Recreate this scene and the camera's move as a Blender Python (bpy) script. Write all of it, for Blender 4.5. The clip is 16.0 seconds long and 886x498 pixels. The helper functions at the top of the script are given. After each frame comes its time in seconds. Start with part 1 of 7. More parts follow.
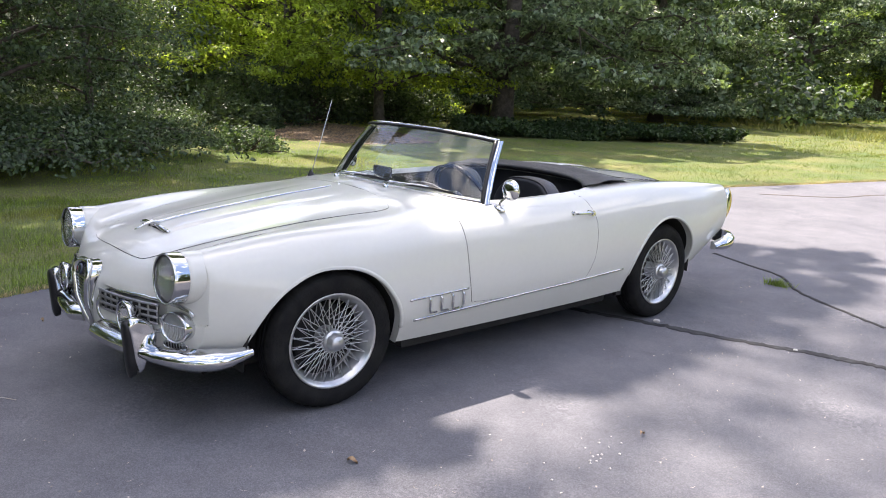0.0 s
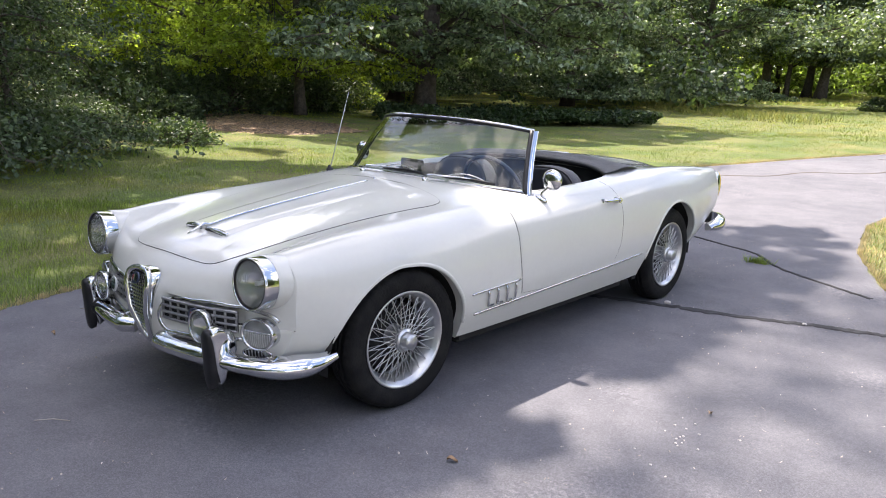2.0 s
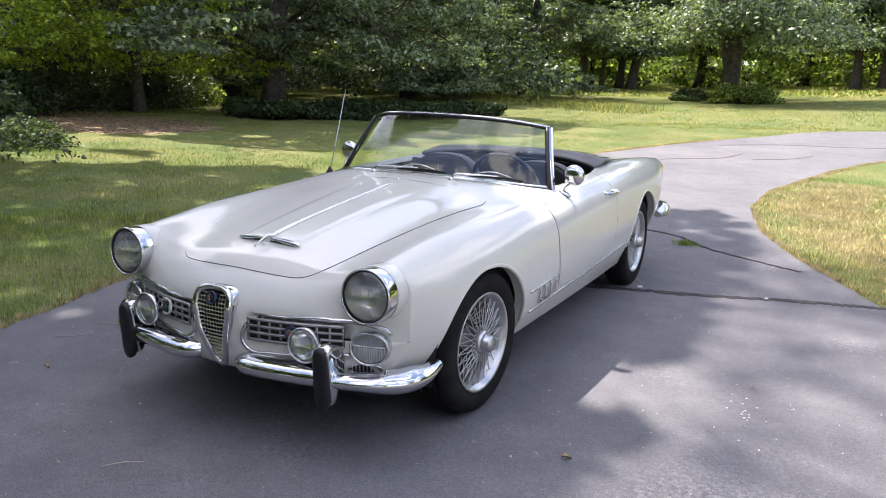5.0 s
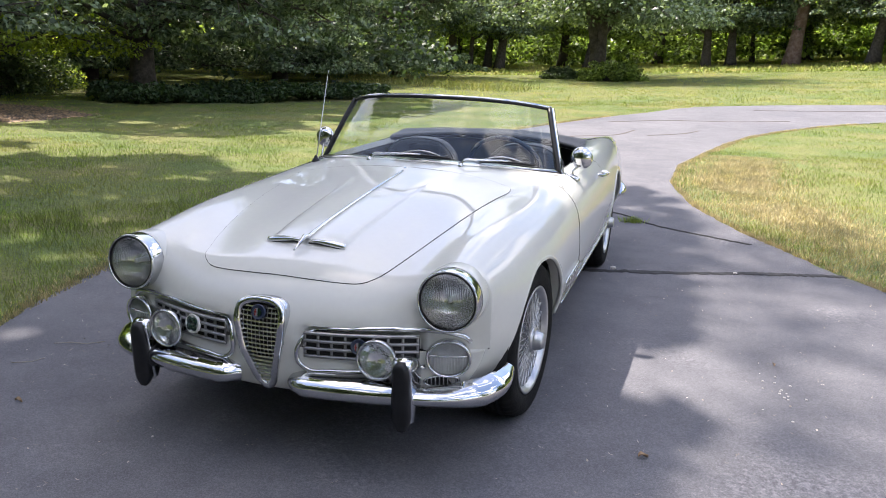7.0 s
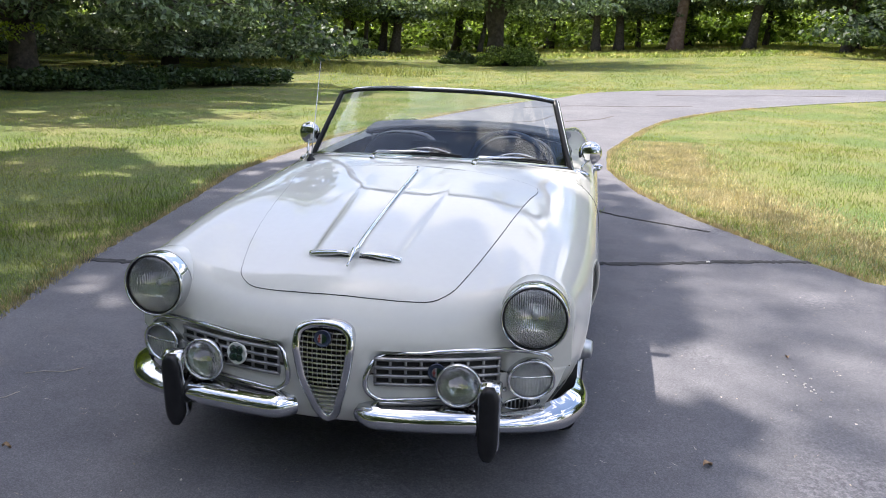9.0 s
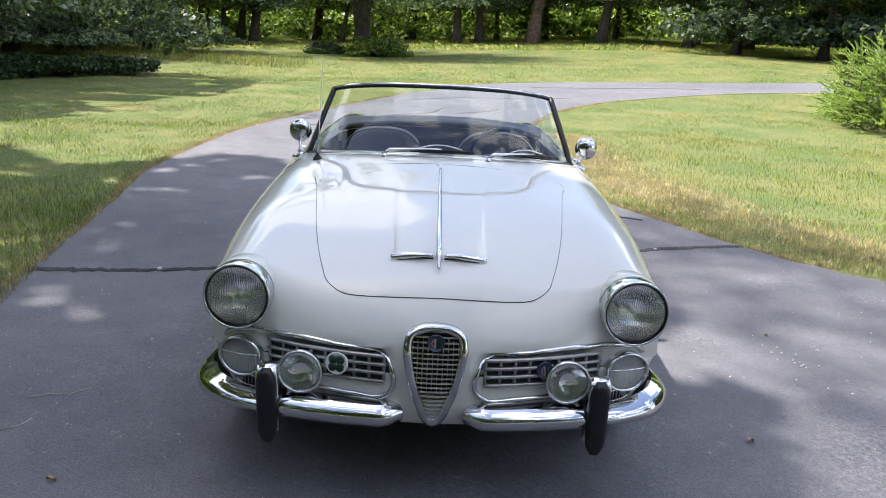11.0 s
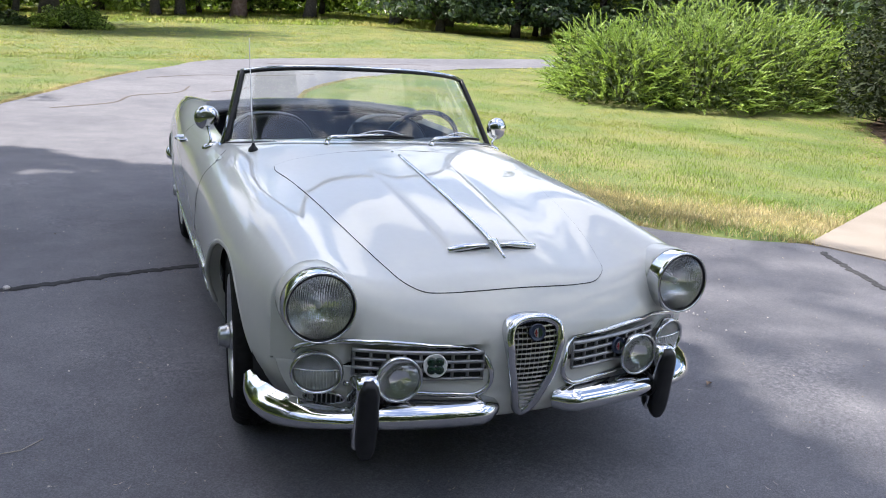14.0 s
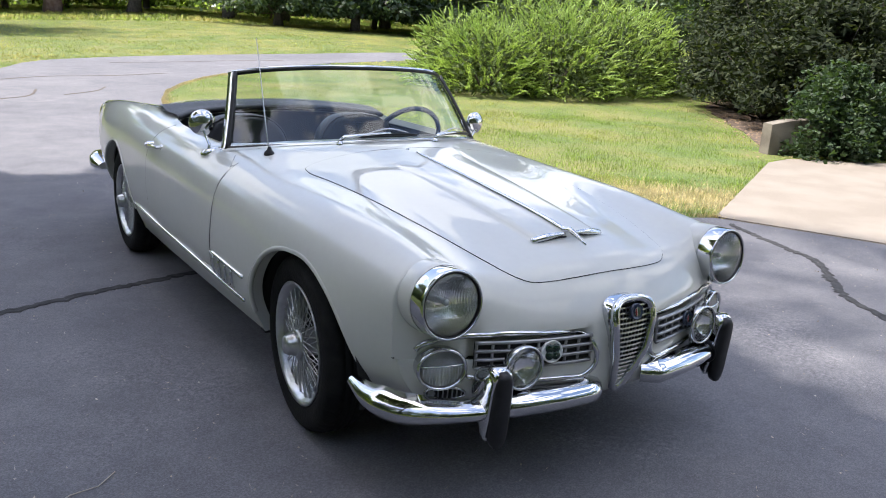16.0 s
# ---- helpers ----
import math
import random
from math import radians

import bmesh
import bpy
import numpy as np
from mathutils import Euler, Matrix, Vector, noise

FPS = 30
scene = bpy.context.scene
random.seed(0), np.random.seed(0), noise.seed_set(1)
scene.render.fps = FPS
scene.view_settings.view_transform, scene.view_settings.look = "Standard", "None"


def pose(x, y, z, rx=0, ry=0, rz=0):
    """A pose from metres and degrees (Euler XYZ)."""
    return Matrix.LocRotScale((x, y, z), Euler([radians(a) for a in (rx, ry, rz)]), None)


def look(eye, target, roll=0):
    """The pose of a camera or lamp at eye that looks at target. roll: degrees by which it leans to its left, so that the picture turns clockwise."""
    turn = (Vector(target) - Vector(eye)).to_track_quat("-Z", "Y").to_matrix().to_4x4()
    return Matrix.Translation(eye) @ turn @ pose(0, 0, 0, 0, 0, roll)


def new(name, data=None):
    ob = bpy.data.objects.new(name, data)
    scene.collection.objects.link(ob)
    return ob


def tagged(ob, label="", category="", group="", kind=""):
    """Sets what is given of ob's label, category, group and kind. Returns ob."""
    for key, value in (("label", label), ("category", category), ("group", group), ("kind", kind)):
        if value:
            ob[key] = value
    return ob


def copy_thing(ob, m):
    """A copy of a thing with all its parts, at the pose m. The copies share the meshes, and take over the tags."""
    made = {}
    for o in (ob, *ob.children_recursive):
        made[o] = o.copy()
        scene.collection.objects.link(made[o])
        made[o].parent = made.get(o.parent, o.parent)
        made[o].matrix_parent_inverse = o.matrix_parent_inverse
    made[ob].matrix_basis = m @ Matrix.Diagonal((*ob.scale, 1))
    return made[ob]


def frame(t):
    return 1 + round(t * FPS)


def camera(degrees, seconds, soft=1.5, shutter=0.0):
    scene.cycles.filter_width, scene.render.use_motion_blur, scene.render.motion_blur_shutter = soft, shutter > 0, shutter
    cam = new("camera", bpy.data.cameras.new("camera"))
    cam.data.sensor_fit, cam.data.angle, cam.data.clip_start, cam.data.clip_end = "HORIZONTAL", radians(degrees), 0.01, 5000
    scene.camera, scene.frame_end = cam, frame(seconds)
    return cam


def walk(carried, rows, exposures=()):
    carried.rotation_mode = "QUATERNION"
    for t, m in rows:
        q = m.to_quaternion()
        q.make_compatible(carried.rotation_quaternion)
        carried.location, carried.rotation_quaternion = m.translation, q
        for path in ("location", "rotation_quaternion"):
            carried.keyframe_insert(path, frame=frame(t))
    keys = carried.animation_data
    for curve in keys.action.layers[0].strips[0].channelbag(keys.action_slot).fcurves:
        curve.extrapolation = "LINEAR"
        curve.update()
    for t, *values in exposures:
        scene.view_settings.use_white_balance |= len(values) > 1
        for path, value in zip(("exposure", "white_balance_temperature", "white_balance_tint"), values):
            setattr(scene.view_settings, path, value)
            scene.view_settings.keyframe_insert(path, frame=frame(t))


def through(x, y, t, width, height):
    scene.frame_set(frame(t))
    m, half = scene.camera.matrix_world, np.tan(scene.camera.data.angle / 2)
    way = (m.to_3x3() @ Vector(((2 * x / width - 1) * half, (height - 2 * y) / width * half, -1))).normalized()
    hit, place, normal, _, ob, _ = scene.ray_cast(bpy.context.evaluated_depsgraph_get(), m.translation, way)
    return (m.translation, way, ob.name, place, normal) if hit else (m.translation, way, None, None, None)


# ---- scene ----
from mathutils.bvhtree import BVHTree

# ---------------------------------------------------------------- camera
cam = camera(59.2, 16.0, soft=1.0)
PATH = [
    (0.0, 3.469, -1.875, 1.447, 47.80, -12.01, 2.93),
    (0.5, 3.312, -1.980, 1.451, 46.12, -12.14, 2.78),
    (1.0, 3.186, -2.127, 1.458, 44.51, -12.26, 2.43),
    (1.5, 3.081, -2.277, 1.450, 42.59, -12.45, 2.29),
    (2.0, 2.938, -2.349, 1.438, 40.70, -12.64, 2.25),
    (2.5, 2.766, -2.428, 1.430, 38.98, -12.78, 2.25),
    (3.0, 2.622, -2.558, 1.430, 37.05, -12.77, 2.18),
    (3.5, 2.491, -2.726, 1.439, 34.85, -12.68, 2.15),
    (4.0, 2.363, -2.813, 1.433, 32.52, -12.52, 2.16),
    (6.5, 1.485, -2.959, 1.407, 20.17, -13.51, 1.75),
    (7.0, 1.291, -2.941, 1.397, 17.74, -13.75, 1.70),
    (7.5, 1.097, -2.944, 1.410, 15.60, -13.96, 1.72),
    (8.0, 0.959, -2.907, 1.407, 13.68, -14.14, 1.73),
    (8.5, 0.827, -2.860, 1.420, 11.76, -14.36, 1.82),
    (9.0, 0.686, -2.860, 1.412, 9.65, -14.62, 1.98),
    (11.5, -0.210, -2.922, 1.414, -4.49, -14.85, 3.16),
    (12.0, -0.378, -2.902, 1.395, -8.34, -14.99, 3.49),
    (12.5, -0.547, -2.817, 1.402, -12.15, -15.21, 3.71),
    (13.0, -0.726, -2.783, 1.399, -15.68, -15.37, 3.88),
    (13.5, -0.912, -2.746, 1.397, -19.20, -15.41, 3.93),
    (14.0, -1.068, -2.653, 1.386, -22.75, -15.41, 3.80),
    (14.5, -1.232, -2.558, 1.383, -26.17, -15.34, 3.42),
    (15.0, -1.443, -2.521, 1.361, -29.32, -15.28, 3.06),
    (15.5, -1.615, -2.470, 1.358, -32.18, -15.26, 2.95),
    (16.0, -1.775, -2.351, 1.361, -34.73, -15.20, 3.04),
]


def aim(x, y, z, yaw, pitch, roll):
    eye = Vector((x, y, z))
    a, b = radians(yaw), radians(pitch)
    ahead = Vector((-math.sin(a) * math.cos(b), math.cos(a) * math.cos(b), math.sin(b)))
    return look(eye, eye + ahead, roll)


walk(cam, [(row[0], aim(*row[1:])) for row in PATH], exposures=[(0.0, 1.78, 6750, 18), (6.5, 1.60, 6650, 17), (12.0, 1.46, 6400, 14), (16.0, 1.50, 6400, 14)])

# ---------------------------------------------------------------- light
SUN_SLOPE = (-0.43, 0.27)          # metres towards the sun for each metre up
sun_dir = Vector((SUN_SLOPE[0], SUN_SLOPE[1], 1.0)).normalized()
sun_elevation = math.asin(sun_dir.z)

world = bpy.data.worlds.new("sky")
scene.world = world
world.use_nodes = True
wn, wl = world.node_tree.nodes, world.node_tree.links
wn.clear()
w_out = wn.new("ShaderNodeOutputWorld")
w_bg = wn.new("ShaderNodeBackground")
w_sky = wn.new("ShaderNodeTexSky")
w_sky.sky_type = "NISHITA"
w_sky.sun_disc = False
w_sky.sun_elevation = sun_elevation
w_sky.sun_rotation = math.atan2(sun_dir.x, sun_dir.y)
w_sky.dust_density = 2.0
w_co = wn.new("ShaderNodeTexCoord")
w_map = wn.new("ShaderNodeMapping")
w_map.inputs["Scale"].default_value = (1.6, 1.6, 3.0)
w_noise = wn.new("ShaderNodeTexNoise")
w_noise.inputs["Scale"].default_value = 2.1
w_noise.inputs["Detail"].default_value = 9.0
w_noise.inputs["Roughness"].default_value = 0.55
w_ramp = wn.new("ShaderNodeValToRGB")
w_ramp.color_ramp.elements[0].position = 0.505
w_ramp.color_ramp.elements[1].position = 0.555
w_mix = wn.new("ShaderNodeMix")
w_mix.data_type = "RGBA"
w_mix.inputs[7].default_value = (6.4, 6.65, 7.0, 1)
wl.new(w_co.outputs["Generated"], w_map.inputs["Vector"])
wl.new(w_map.outputs["Vector"], w_noise.inputs["Vector"])
wl.new(w_noise.outputs["Fac"], w_ramp.inputs["Fac"])
wl.new(w_ramp.outputs["Color"], w_mix.inputs[0])
wl.new(w_sky.outputs["Color"], w_mix.inputs[6])
wl.new(w_mix.outputs[2], w_bg.inputs["Color"])
w_bg.inputs["Strength"].default_value = 0.13
wl.new(w_bg.outputs["Background"], w_out.inputs["Surface"])

sun = new("sun", bpy.data.lights.new("sun", "SUN"))
sun.data.energy = 3.6
sun.data.angle = radians(0.55)
sun.data.color = (1.0, 0.95, 0.86)
sun.matrix_world = look(sun_dir * 40, (0, 0, 0))

# ---------------------------------------------------------------- materials


def material(name, base, rough=0.5, metal=0.0, coat=0.0, vary=None, scale=8.0, fine=0.0, fine_scale=200.0, bump=0.0, bump_scale=150.0, spec=0.5, island=0.0):
    """A principled material; vary: a second colour mixed in by coarse noise, fine: grain, island: spread of brightness from piece to piece."""
    m = bpy.data.materials.new(name)
    m.use_nodes = True
    n, l = m.node_tree.nodes, m.node_tree.links
    p = n["Principled BSDF"]
    p.inputs["Base Color"].default_value = (*base, 1)
    p.inputs["Roughness"].default_value = rough
    p.inputs["Metallic"].default_value = metal
    p.inputs["Specular IOR Level"].default_value = spec
    p.inputs["Coat Weight"].default_value = coat
    p.inputs["Coat Roughness"].default_value = 0.015
    co = n.new("ShaderNodeTexCoord")
    colour = None
    if vary:
        noise_node = n.new("ShaderNodeTexNoise")
        noise_node.inputs["Scale"].default_value = scale
        noise_node.inputs["Detail"].default_value = 6
        ramp = n.new("ShaderNodeValToRGB")
        ramp.color_ramp.elements[0].position, ramp.color_ramp.elements[1].position = 0.38, 0.64
        ramp.color_ramp.elements[0].color = (*base, 1)
        ramp.color_ramp.elements[1].color = (*vary, 1)
        l.new(co.outputs["Object"], noise_node.inputs["Vector"])
        l.new(noise_node.outputs["Fac"], ramp.inputs["Fac"])
        colour = ramp.outputs["Color"]
    for amount, source in ((fine, "noise"), (island, "island")):
        if not amount:
            continue
        mix = n.new("ShaderNodeMix")
        mix.data_type, mix.blend_type = "RGBA", "MULTIPLY"
        mix.inputs[0].default_value = 1.0
        span = n.new("ShaderNodeMapRange")
        span.inputs["To Min"].default_value, span.inputs["To Max"].default_value = 1 - amount, 1 + amount
        if source == "noise":
            g = n.new("ShaderNodeTexNoise")
            g.inputs["Scale"].default_value, g.inputs["Detail"].default_value = fine_scale, 3
            l.new(co.outputs["Object"], g.inputs["Vector"])
            span.inputs["From Min"].default_value, span.inputs["From Max"].default_value = 0.3, 0.7
            l.new(g.outputs["Fac"], span.inputs["Value"])
        else:
            g = n.new("ShaderNodeNewGeometry")
            l.new(g.outputs["Random Per Island"], span.inputs["Value"])
        if colour:
            l.new(colour, mix.inputs[6])
        else:
            mix.inputs[6].default_value = (*base, 1)
        l.new(span.outputs["Result"], mix.inputs[7])
        colour = mix.outputs[2]
    if colour:
        l.new(colour, p.inputs["Base Color"])
    if bump:
        g = n.new("ShaderNodeTexNoise")
        g.inputs["Scale"].default_value, g.inputs["Detail"].default_value = bump_scale, 5
        b = n.new("ShaderNodeBump")
        b.inputs["Strength"].default_value, b.inputs["Distance"].default_value = bump, 0.01
        l.new(co.outputs["Object"], g.inputs["Vector"])
        l.new(g.outputs["Fac"], b.inputs["Height"])
        l.new(b.outputs["Normal"], p.inputs["Normal"])
    return m


def leaf_material(name, base, back, rough=0.45, through=0.35, spread=0.5, up=0.0):
    """Leaves: a glossy side and light that shines through, each leaf a little different."""
    m = bpy.data.materials.new(name)
    m.use_nodes = True
    n, l = m.node_tree.nodes, m.node_tree.links
    p, out = n["Principled BSDF"], n["Material Output"]
    p.inputs["Roughness"].default_value = rough
    p.inputs["Specular IOR Level"].default_value = 0.15 if up else 0.4
    geo = n.new("ShaderNodeNewGeometry")
    ramp = n.new("ShaderNodeValToRGB")
    ramp.color_ramp.elements[0].color = (*[c * (1 - spread) for c in base], 1)
    ramp.color_ramp.elements[1].color = (*back, 1)
    middle = ramp.color_ramp.elements.new(0.55)
    middle.color = (*base, 1)
    l.new(geo.outputs["Random Per Island"], ramp.inputs["Fac"])
    l.new(ramp.outputs["Color"], p.inputs["Base Color"])
    tr = n.new("ShaderNodeBsdfTranslucent")
    warm = n.new("ShaderNodeMix")
    warm.data_type, warm.blend_type = "RGBA", "MULTIPLY"
    warm.inputs[0].default_value = 1.0
    warm.inputs[7].default_value = (2.3, 2.4, 0.9, 1)
    l.new(ramp.outputs["Color"], warm.inputs[6])
    l.new(warm.outputs[2], tr.inputs["Color"])
    mix = n.new("ShaderNodeMixShader")
    mix.inputs[0].default_value = through
    l.new(p.outputs["BSDF"], mix.inputs[1])
    l.new(tr.outputs["BSDF"], mix.inputs[2])
    l.new(mix.outputs["Shader"], out.inputs["Surface"])
    if up:
        # blades and sprays too fine to model share the light of the tuft they stand in
        lift = n.new("ShaderNodeMix")
        lift.data_type = "VECTOR"
        lift.inputs[0].default_value = up
        lift.inputs[5].default_value = (0, 0, 1)
        l.new(geo.outputs["Normal"], lift.inputs[4])
        unit = n.new("ShaderNodeVectorMath")
        unit.operation = "NORMALIZE"
        l.new(lift.outputs[1], unit.inputs[0])
        l.new(unit.outputs["Vector"], p.inputs["Normal"])
        l.new(unit.outputs["Vector"], tr.inputs["Normal"])
    return m


M_PAINT = material("cream_white_paint", (0.575, 0.575, 0.54), 0.5, coat=1.0, spec=0.0, vary=(0.555, 0.555, 0.52), scale=1.6, fine=0.012, fine_scale=40)
M_CHROME = material("chrome", (0.63, 0.64, 0.65), 0.03, 1.0, vary=(0.57, 0.58, 0.59), scale=9.0)
M_STEEL = material("painted_wire", (0.54, 0.55, 0.56), 0.28, 0.85, vary=(0.44, 0.45, 0.46), scale=20)
M_SLAT = material("dull_grey_slat", (0.31, 0.31, 0.315), 0.3, 0.75, vary=(0.23, 0.23, 0.235), scale=30)
M_BAR = material("dulled_grille_bar", (0.50, 0.51, 0.52), 0.22, 0.9, vary=(0.40, 0.41, 0.42), scale=30)
M_RUBBER = material("tyre_rubber", (0.008, 0.008, 0.009), 0.75, spec=0.12, vary=(0.016, 0.016, 0.0155), scale=12, bump=0.25, bump_scale=90)
M_BLACK = material("black_rubber", (0.008, 0.0085, 0.010), 0.4, spec=0.35, vary=(0.014, 0.014, 0.016), scale=25)
M_GAP = material("dark_gap", (0.012, 0.012, 0.012), 0.9)
M_DARK = material("underbody_black", (0.012, 0.012, 0.013), 0.9, vary=(0.02, 0.019, 0.018), scale=6)
M_LEATHER = material("black_leather", (0.018, 0.019, 0.024), 0.45, vary=(0.03, 0.031, 0.036), scale=14, bump=0.2, bump_scale=220)
M_CANVAS = material("black_vinyl_cover", (0.014, 0.014, 0.016), 0.5, vary=(0.035, 0.035, 0.04), scale=10, bump=0.25, bump_scale=320)
M_BLUEWHEEL = material("dark_blue_plastic", (0.02, 0.03, 0.06), 0.25, vary=(0.03, 0.04, 0.075), scale=18)
M_RED = material("enamel_red", (0.22, 0.03, 0.03), 0.25)
M_GREEN = material("enamel_green", (0.004, 0.022, 0.013), 0.25)
M_BLUE = material("enamel_blue", (0.03, 0.04, 0.07), 0.25)
M_WHITE = material("enamel_white", (0.75, 0.75, 0.73), 0.3)
M_PALE = material("tarnished_enamel", (0.30, 0.30, 0.31), 0.3, 0.3, vary=(0.22, 0.22, 0.23), scale=60)
M_AMBER = material("tail_lamp_lens", (0.55, 0.42, 0.05), 0.12, coat=0.6, vary=(0.5, 0.3, 0.04), scale=30)


def asphalt():
    m = bpy.data.materials.new("worn_asphalt")
    m.use_nodes = True
    n, l = m.node_tree.nodes, m.node_tree.links
    p = n["Principled BSDF"]
    p.inputs["Roughness"].default_value = 0.82
    p.inputs["Specular IOR Level"].default_value = 0.28
    co = n.new("ShaderNodeTexCoord")

    def nz(scale, detail=4, rough=0.5):
        g = n.new("ShaderNodeTexNoise")
        g.inputs["Scale"].default_value, g.inputs["Detail"].default_value, g.inputs["Roughness"].default_value = scale, detail, rough
        l.new(co.outputs["Object"], g.inputs["Vector"])
        return g

    def ramp(source, stops):
        r = n.new("ShaderNodeValToRGB")
        r.color_ramp.elements[0].position, r.color_ramp.elements[0].color = stops[0][0], (*stops[0][1], 1)
        r.color_ramp.elements[1].position, r.color_ramp.elements[1].color = stops[1][0], (*stops[1][1], 1)
        l.new(source, r.inputs["Fac"])
        return r

    big = ramp(nz(0.55, 6).outputs["Fac"], [(0.35, (0.116, 0.116, 0.129)), (0.68, (0.152, 0.151, 0.162))])
    wear = ramp(nz(3.2, 9, 0.68).outputs["Fac"], [(0.36, (0.86, 0.86, 0.87)), (0.72, (1.17, 1.16, 1.15))])
    grain = ramp(nz(210, 3, 0.6).outputs["Fac"], [(0.36, (0.84, 0.84, 0.85)), (0.64, (1.15, 1.15, 1.14))])
    fleck = n.new("ShaderNodeTexVoronoi")
    fleck.inputs["Scale"].default_value = 210
    l.new(co.outputs["Object"], fleck.inputs["Vector"])
    part_c = n.new("ShaderNodeSeparateColor")
    l.new(fleck.outputs["Color"], part_c.inputs["Color"])
    speck = n.new("ShaderNodeMapRange")
    speck.interpolation_type = "SMOOTHERSTEP"
    speck.inputs["From Min"].default_value, speck.inputs["From Max"].default_value = 0.15, 1.0
    speck.inputs["To Min"].default_value, speck.inputs["To Max"].default_value = 0.88, 1.17
    l.new(part_c.outputs["Red"], speck.inputs["Value"])
    a = n.new("ShaderNodeMix")
    a.data_type, a.blend_type = "RGBA", "MULTIPLY"
    a.inputs[0].default_value = 1
    b = n.new("ShaderNodeMix")
    b.data_type, b.blend_type = "RGBA", "MULTIPLY"
    b.inputs[0].default_value = 1
    sp = n.new("ShaderNodeMix")
    sp.data_type, sp.blend_type = "RGBA", "MULTIPLY"
    sp.inputs[0].default_value = 1
    l.new(big.outputs["Color"], sp.inputs[6])
    l.new(speck.outputs["Result"], sp.inputs[7])
    l.new(sp.outputs[2], a.inputs[6])
    l.new(wear.outputs["Color"], a.inputs[7])
    l.new(a.outputs[2], b.inputs[6])
    l.new(grain.outputs["Color"], b.inputs[7])
    # pale stone chips
    vor = n.new("ShaderNodeTexVoronoi")
    vor.inputs["Scale"].default_value = 60
    l.new(co.outputs["Object"], vor.inputs["Vector"])
    chips = n.new("ShaderNodeMapRange")
    chips.inputs["From Min"].default_value, chips.inputs["From Max"].default_value = 0.10, 0.06
    l.new(vor.outputs["Distance"], chips.inputs["Value"])
    rare = n.new("ShaderNodeMapRange")
    rare.inputs["From Min"].default_value, rare.inputs["From Max"].default_value = 0.90, 0.92
    sep = n.new("ShaderNodeSeparateColor")
    l.new(vor.outputs["Color"], sep.inputs["Color"])
    l.new(sep.outputs["Red"], rare.inputs["Value"])
    both = n.new("ShaderNodeMath")
    both.operation = "MULTIPLY"
    l.new(chips.outputs["Result"], both.inputs[0])
    l.new(rare.outputs["Result"], both.inputs[1])
    c = n.new("ShaderNodeMix")
    c.data_type = "RGBA"
    c.inputs[7].default_value = (0.36, 0.35, 0.33, 1)
    l.new(both.outputs["Value"], c.inputs[0])
    worn = n.new("ShaderNodeMapRange")
    worn.inputs["From Min"].default_value, worn.inputs["From Max"].default_value = 0.54, 0.68
    l.new(nz(0.85, 7, 0.62).outputs["Fac"], worn.inputs["Value"])
    stony = ramp(nz(46, 5, 0.75).outputs["Fac"], [(0.42, (0.80, 0.80, 0.81)), (0.62, (1.55, 1.53, 1.50))])
    rough_mix = n.new("ShaderNodeMix")
    rough_mix.data_type, rough_mix.blend_type = "RGBA", "MULTIPLY"
    l.new(worn.outputs["Result"], rough_mix.inputs[0])
    l.new(b.outputs[2], rough_mix.inputs[6])
    l.new(stony.outputs["Color"], rough_mix.inputs[7])
    l.new(rough_mix.outputs[2], c.inputs[6])
    l.new(c.outputs[2], p.inputs["Base Color"])
    bump = n.new("ShaderNodeBump")
    bump.inputs["Strength"].default_value, bump.inputs["Distance"].default_value = 0.35, 0.006
    l.new(nz(180, 4, 0.7).outputs["Fac"], bump.inputs["Height"])
    l.new(bump.outputs["Normal"], p.inputs["Normal"])
    return m


M_ASPHALT = asphalt()
M_SEAL = material("crack_filler", (0.018, 0.018, 0.02), 0.85, vary=(0.04, 0.04, 0.042), scale=14, bump=0.5, bump_scale=60)
M_OLDSEAL = material("faded_crack_filler", (0.075, 0.062, 0.055), 0.9, vary=(0.11, 0.09, 0.075), scale=5, bump=0.4, bump_scale=60)
M_CONCRETE = material("warm_concrete", (0.205, 0.175, 0.142), 0.8, vary=(0.245, 0.212, 0.175), scale=2.0, fine=0.08, fine_scale=180, bump=0.15, bump_scale=120)
M_WALL = material("weathered_concrete", (0.13, 0.112, 0.09), 0.85, vary=(0.21, 0.185, 0.15), scale=3.5, fine=0.12, fine_scale=90, bump=0.4, bump_scale=60)
M_SOIL = material("lawn_soil", (0.078, 0.115, 0.022), 0.95, vary=(0.150, 0.148, 0.044), scale=0.8, fine=0.45, fine_scale=30, bump=0.8, bump_scale=34)
M_MULCH = material("leaf_mulch", (0.050, 0.034, 0.024), 0.95, vary=(0.11, 0.078, 0.055), scale=6.0, fine=0.4, fine_scale=40, bump=0.8, bump_scale=30)
M_BARK = material("grey_brown_bark", (0.045, 0.036, 0.029), 0.9, vary=(0.10, 0.082, 0.068), scale=7.0, fine=0.3, fine_scale=40, bump=0.8, bump_scale=18)
M_BARKRED = material("reddish_pine_bark", (0.17, 0.10, 0.075), 0.9, vary=(0.26, 0.18, 0.15), scale=5.0, fine=0.3, fine_scale=30, bump=0.8, bump_scale=16)
M_TALLGRASS = leaf_material("seeding_grass", (0.13, 0.15, 0.05), (0.24, 0.21, 0.11), 0.6, 0.35, 0.4)
M_LEAF = leaf_material("maple_leaf", (0.100, 0.146, 0.086), (0.27, 0.33, 0.24), 0.42, 0.30, 0.6)
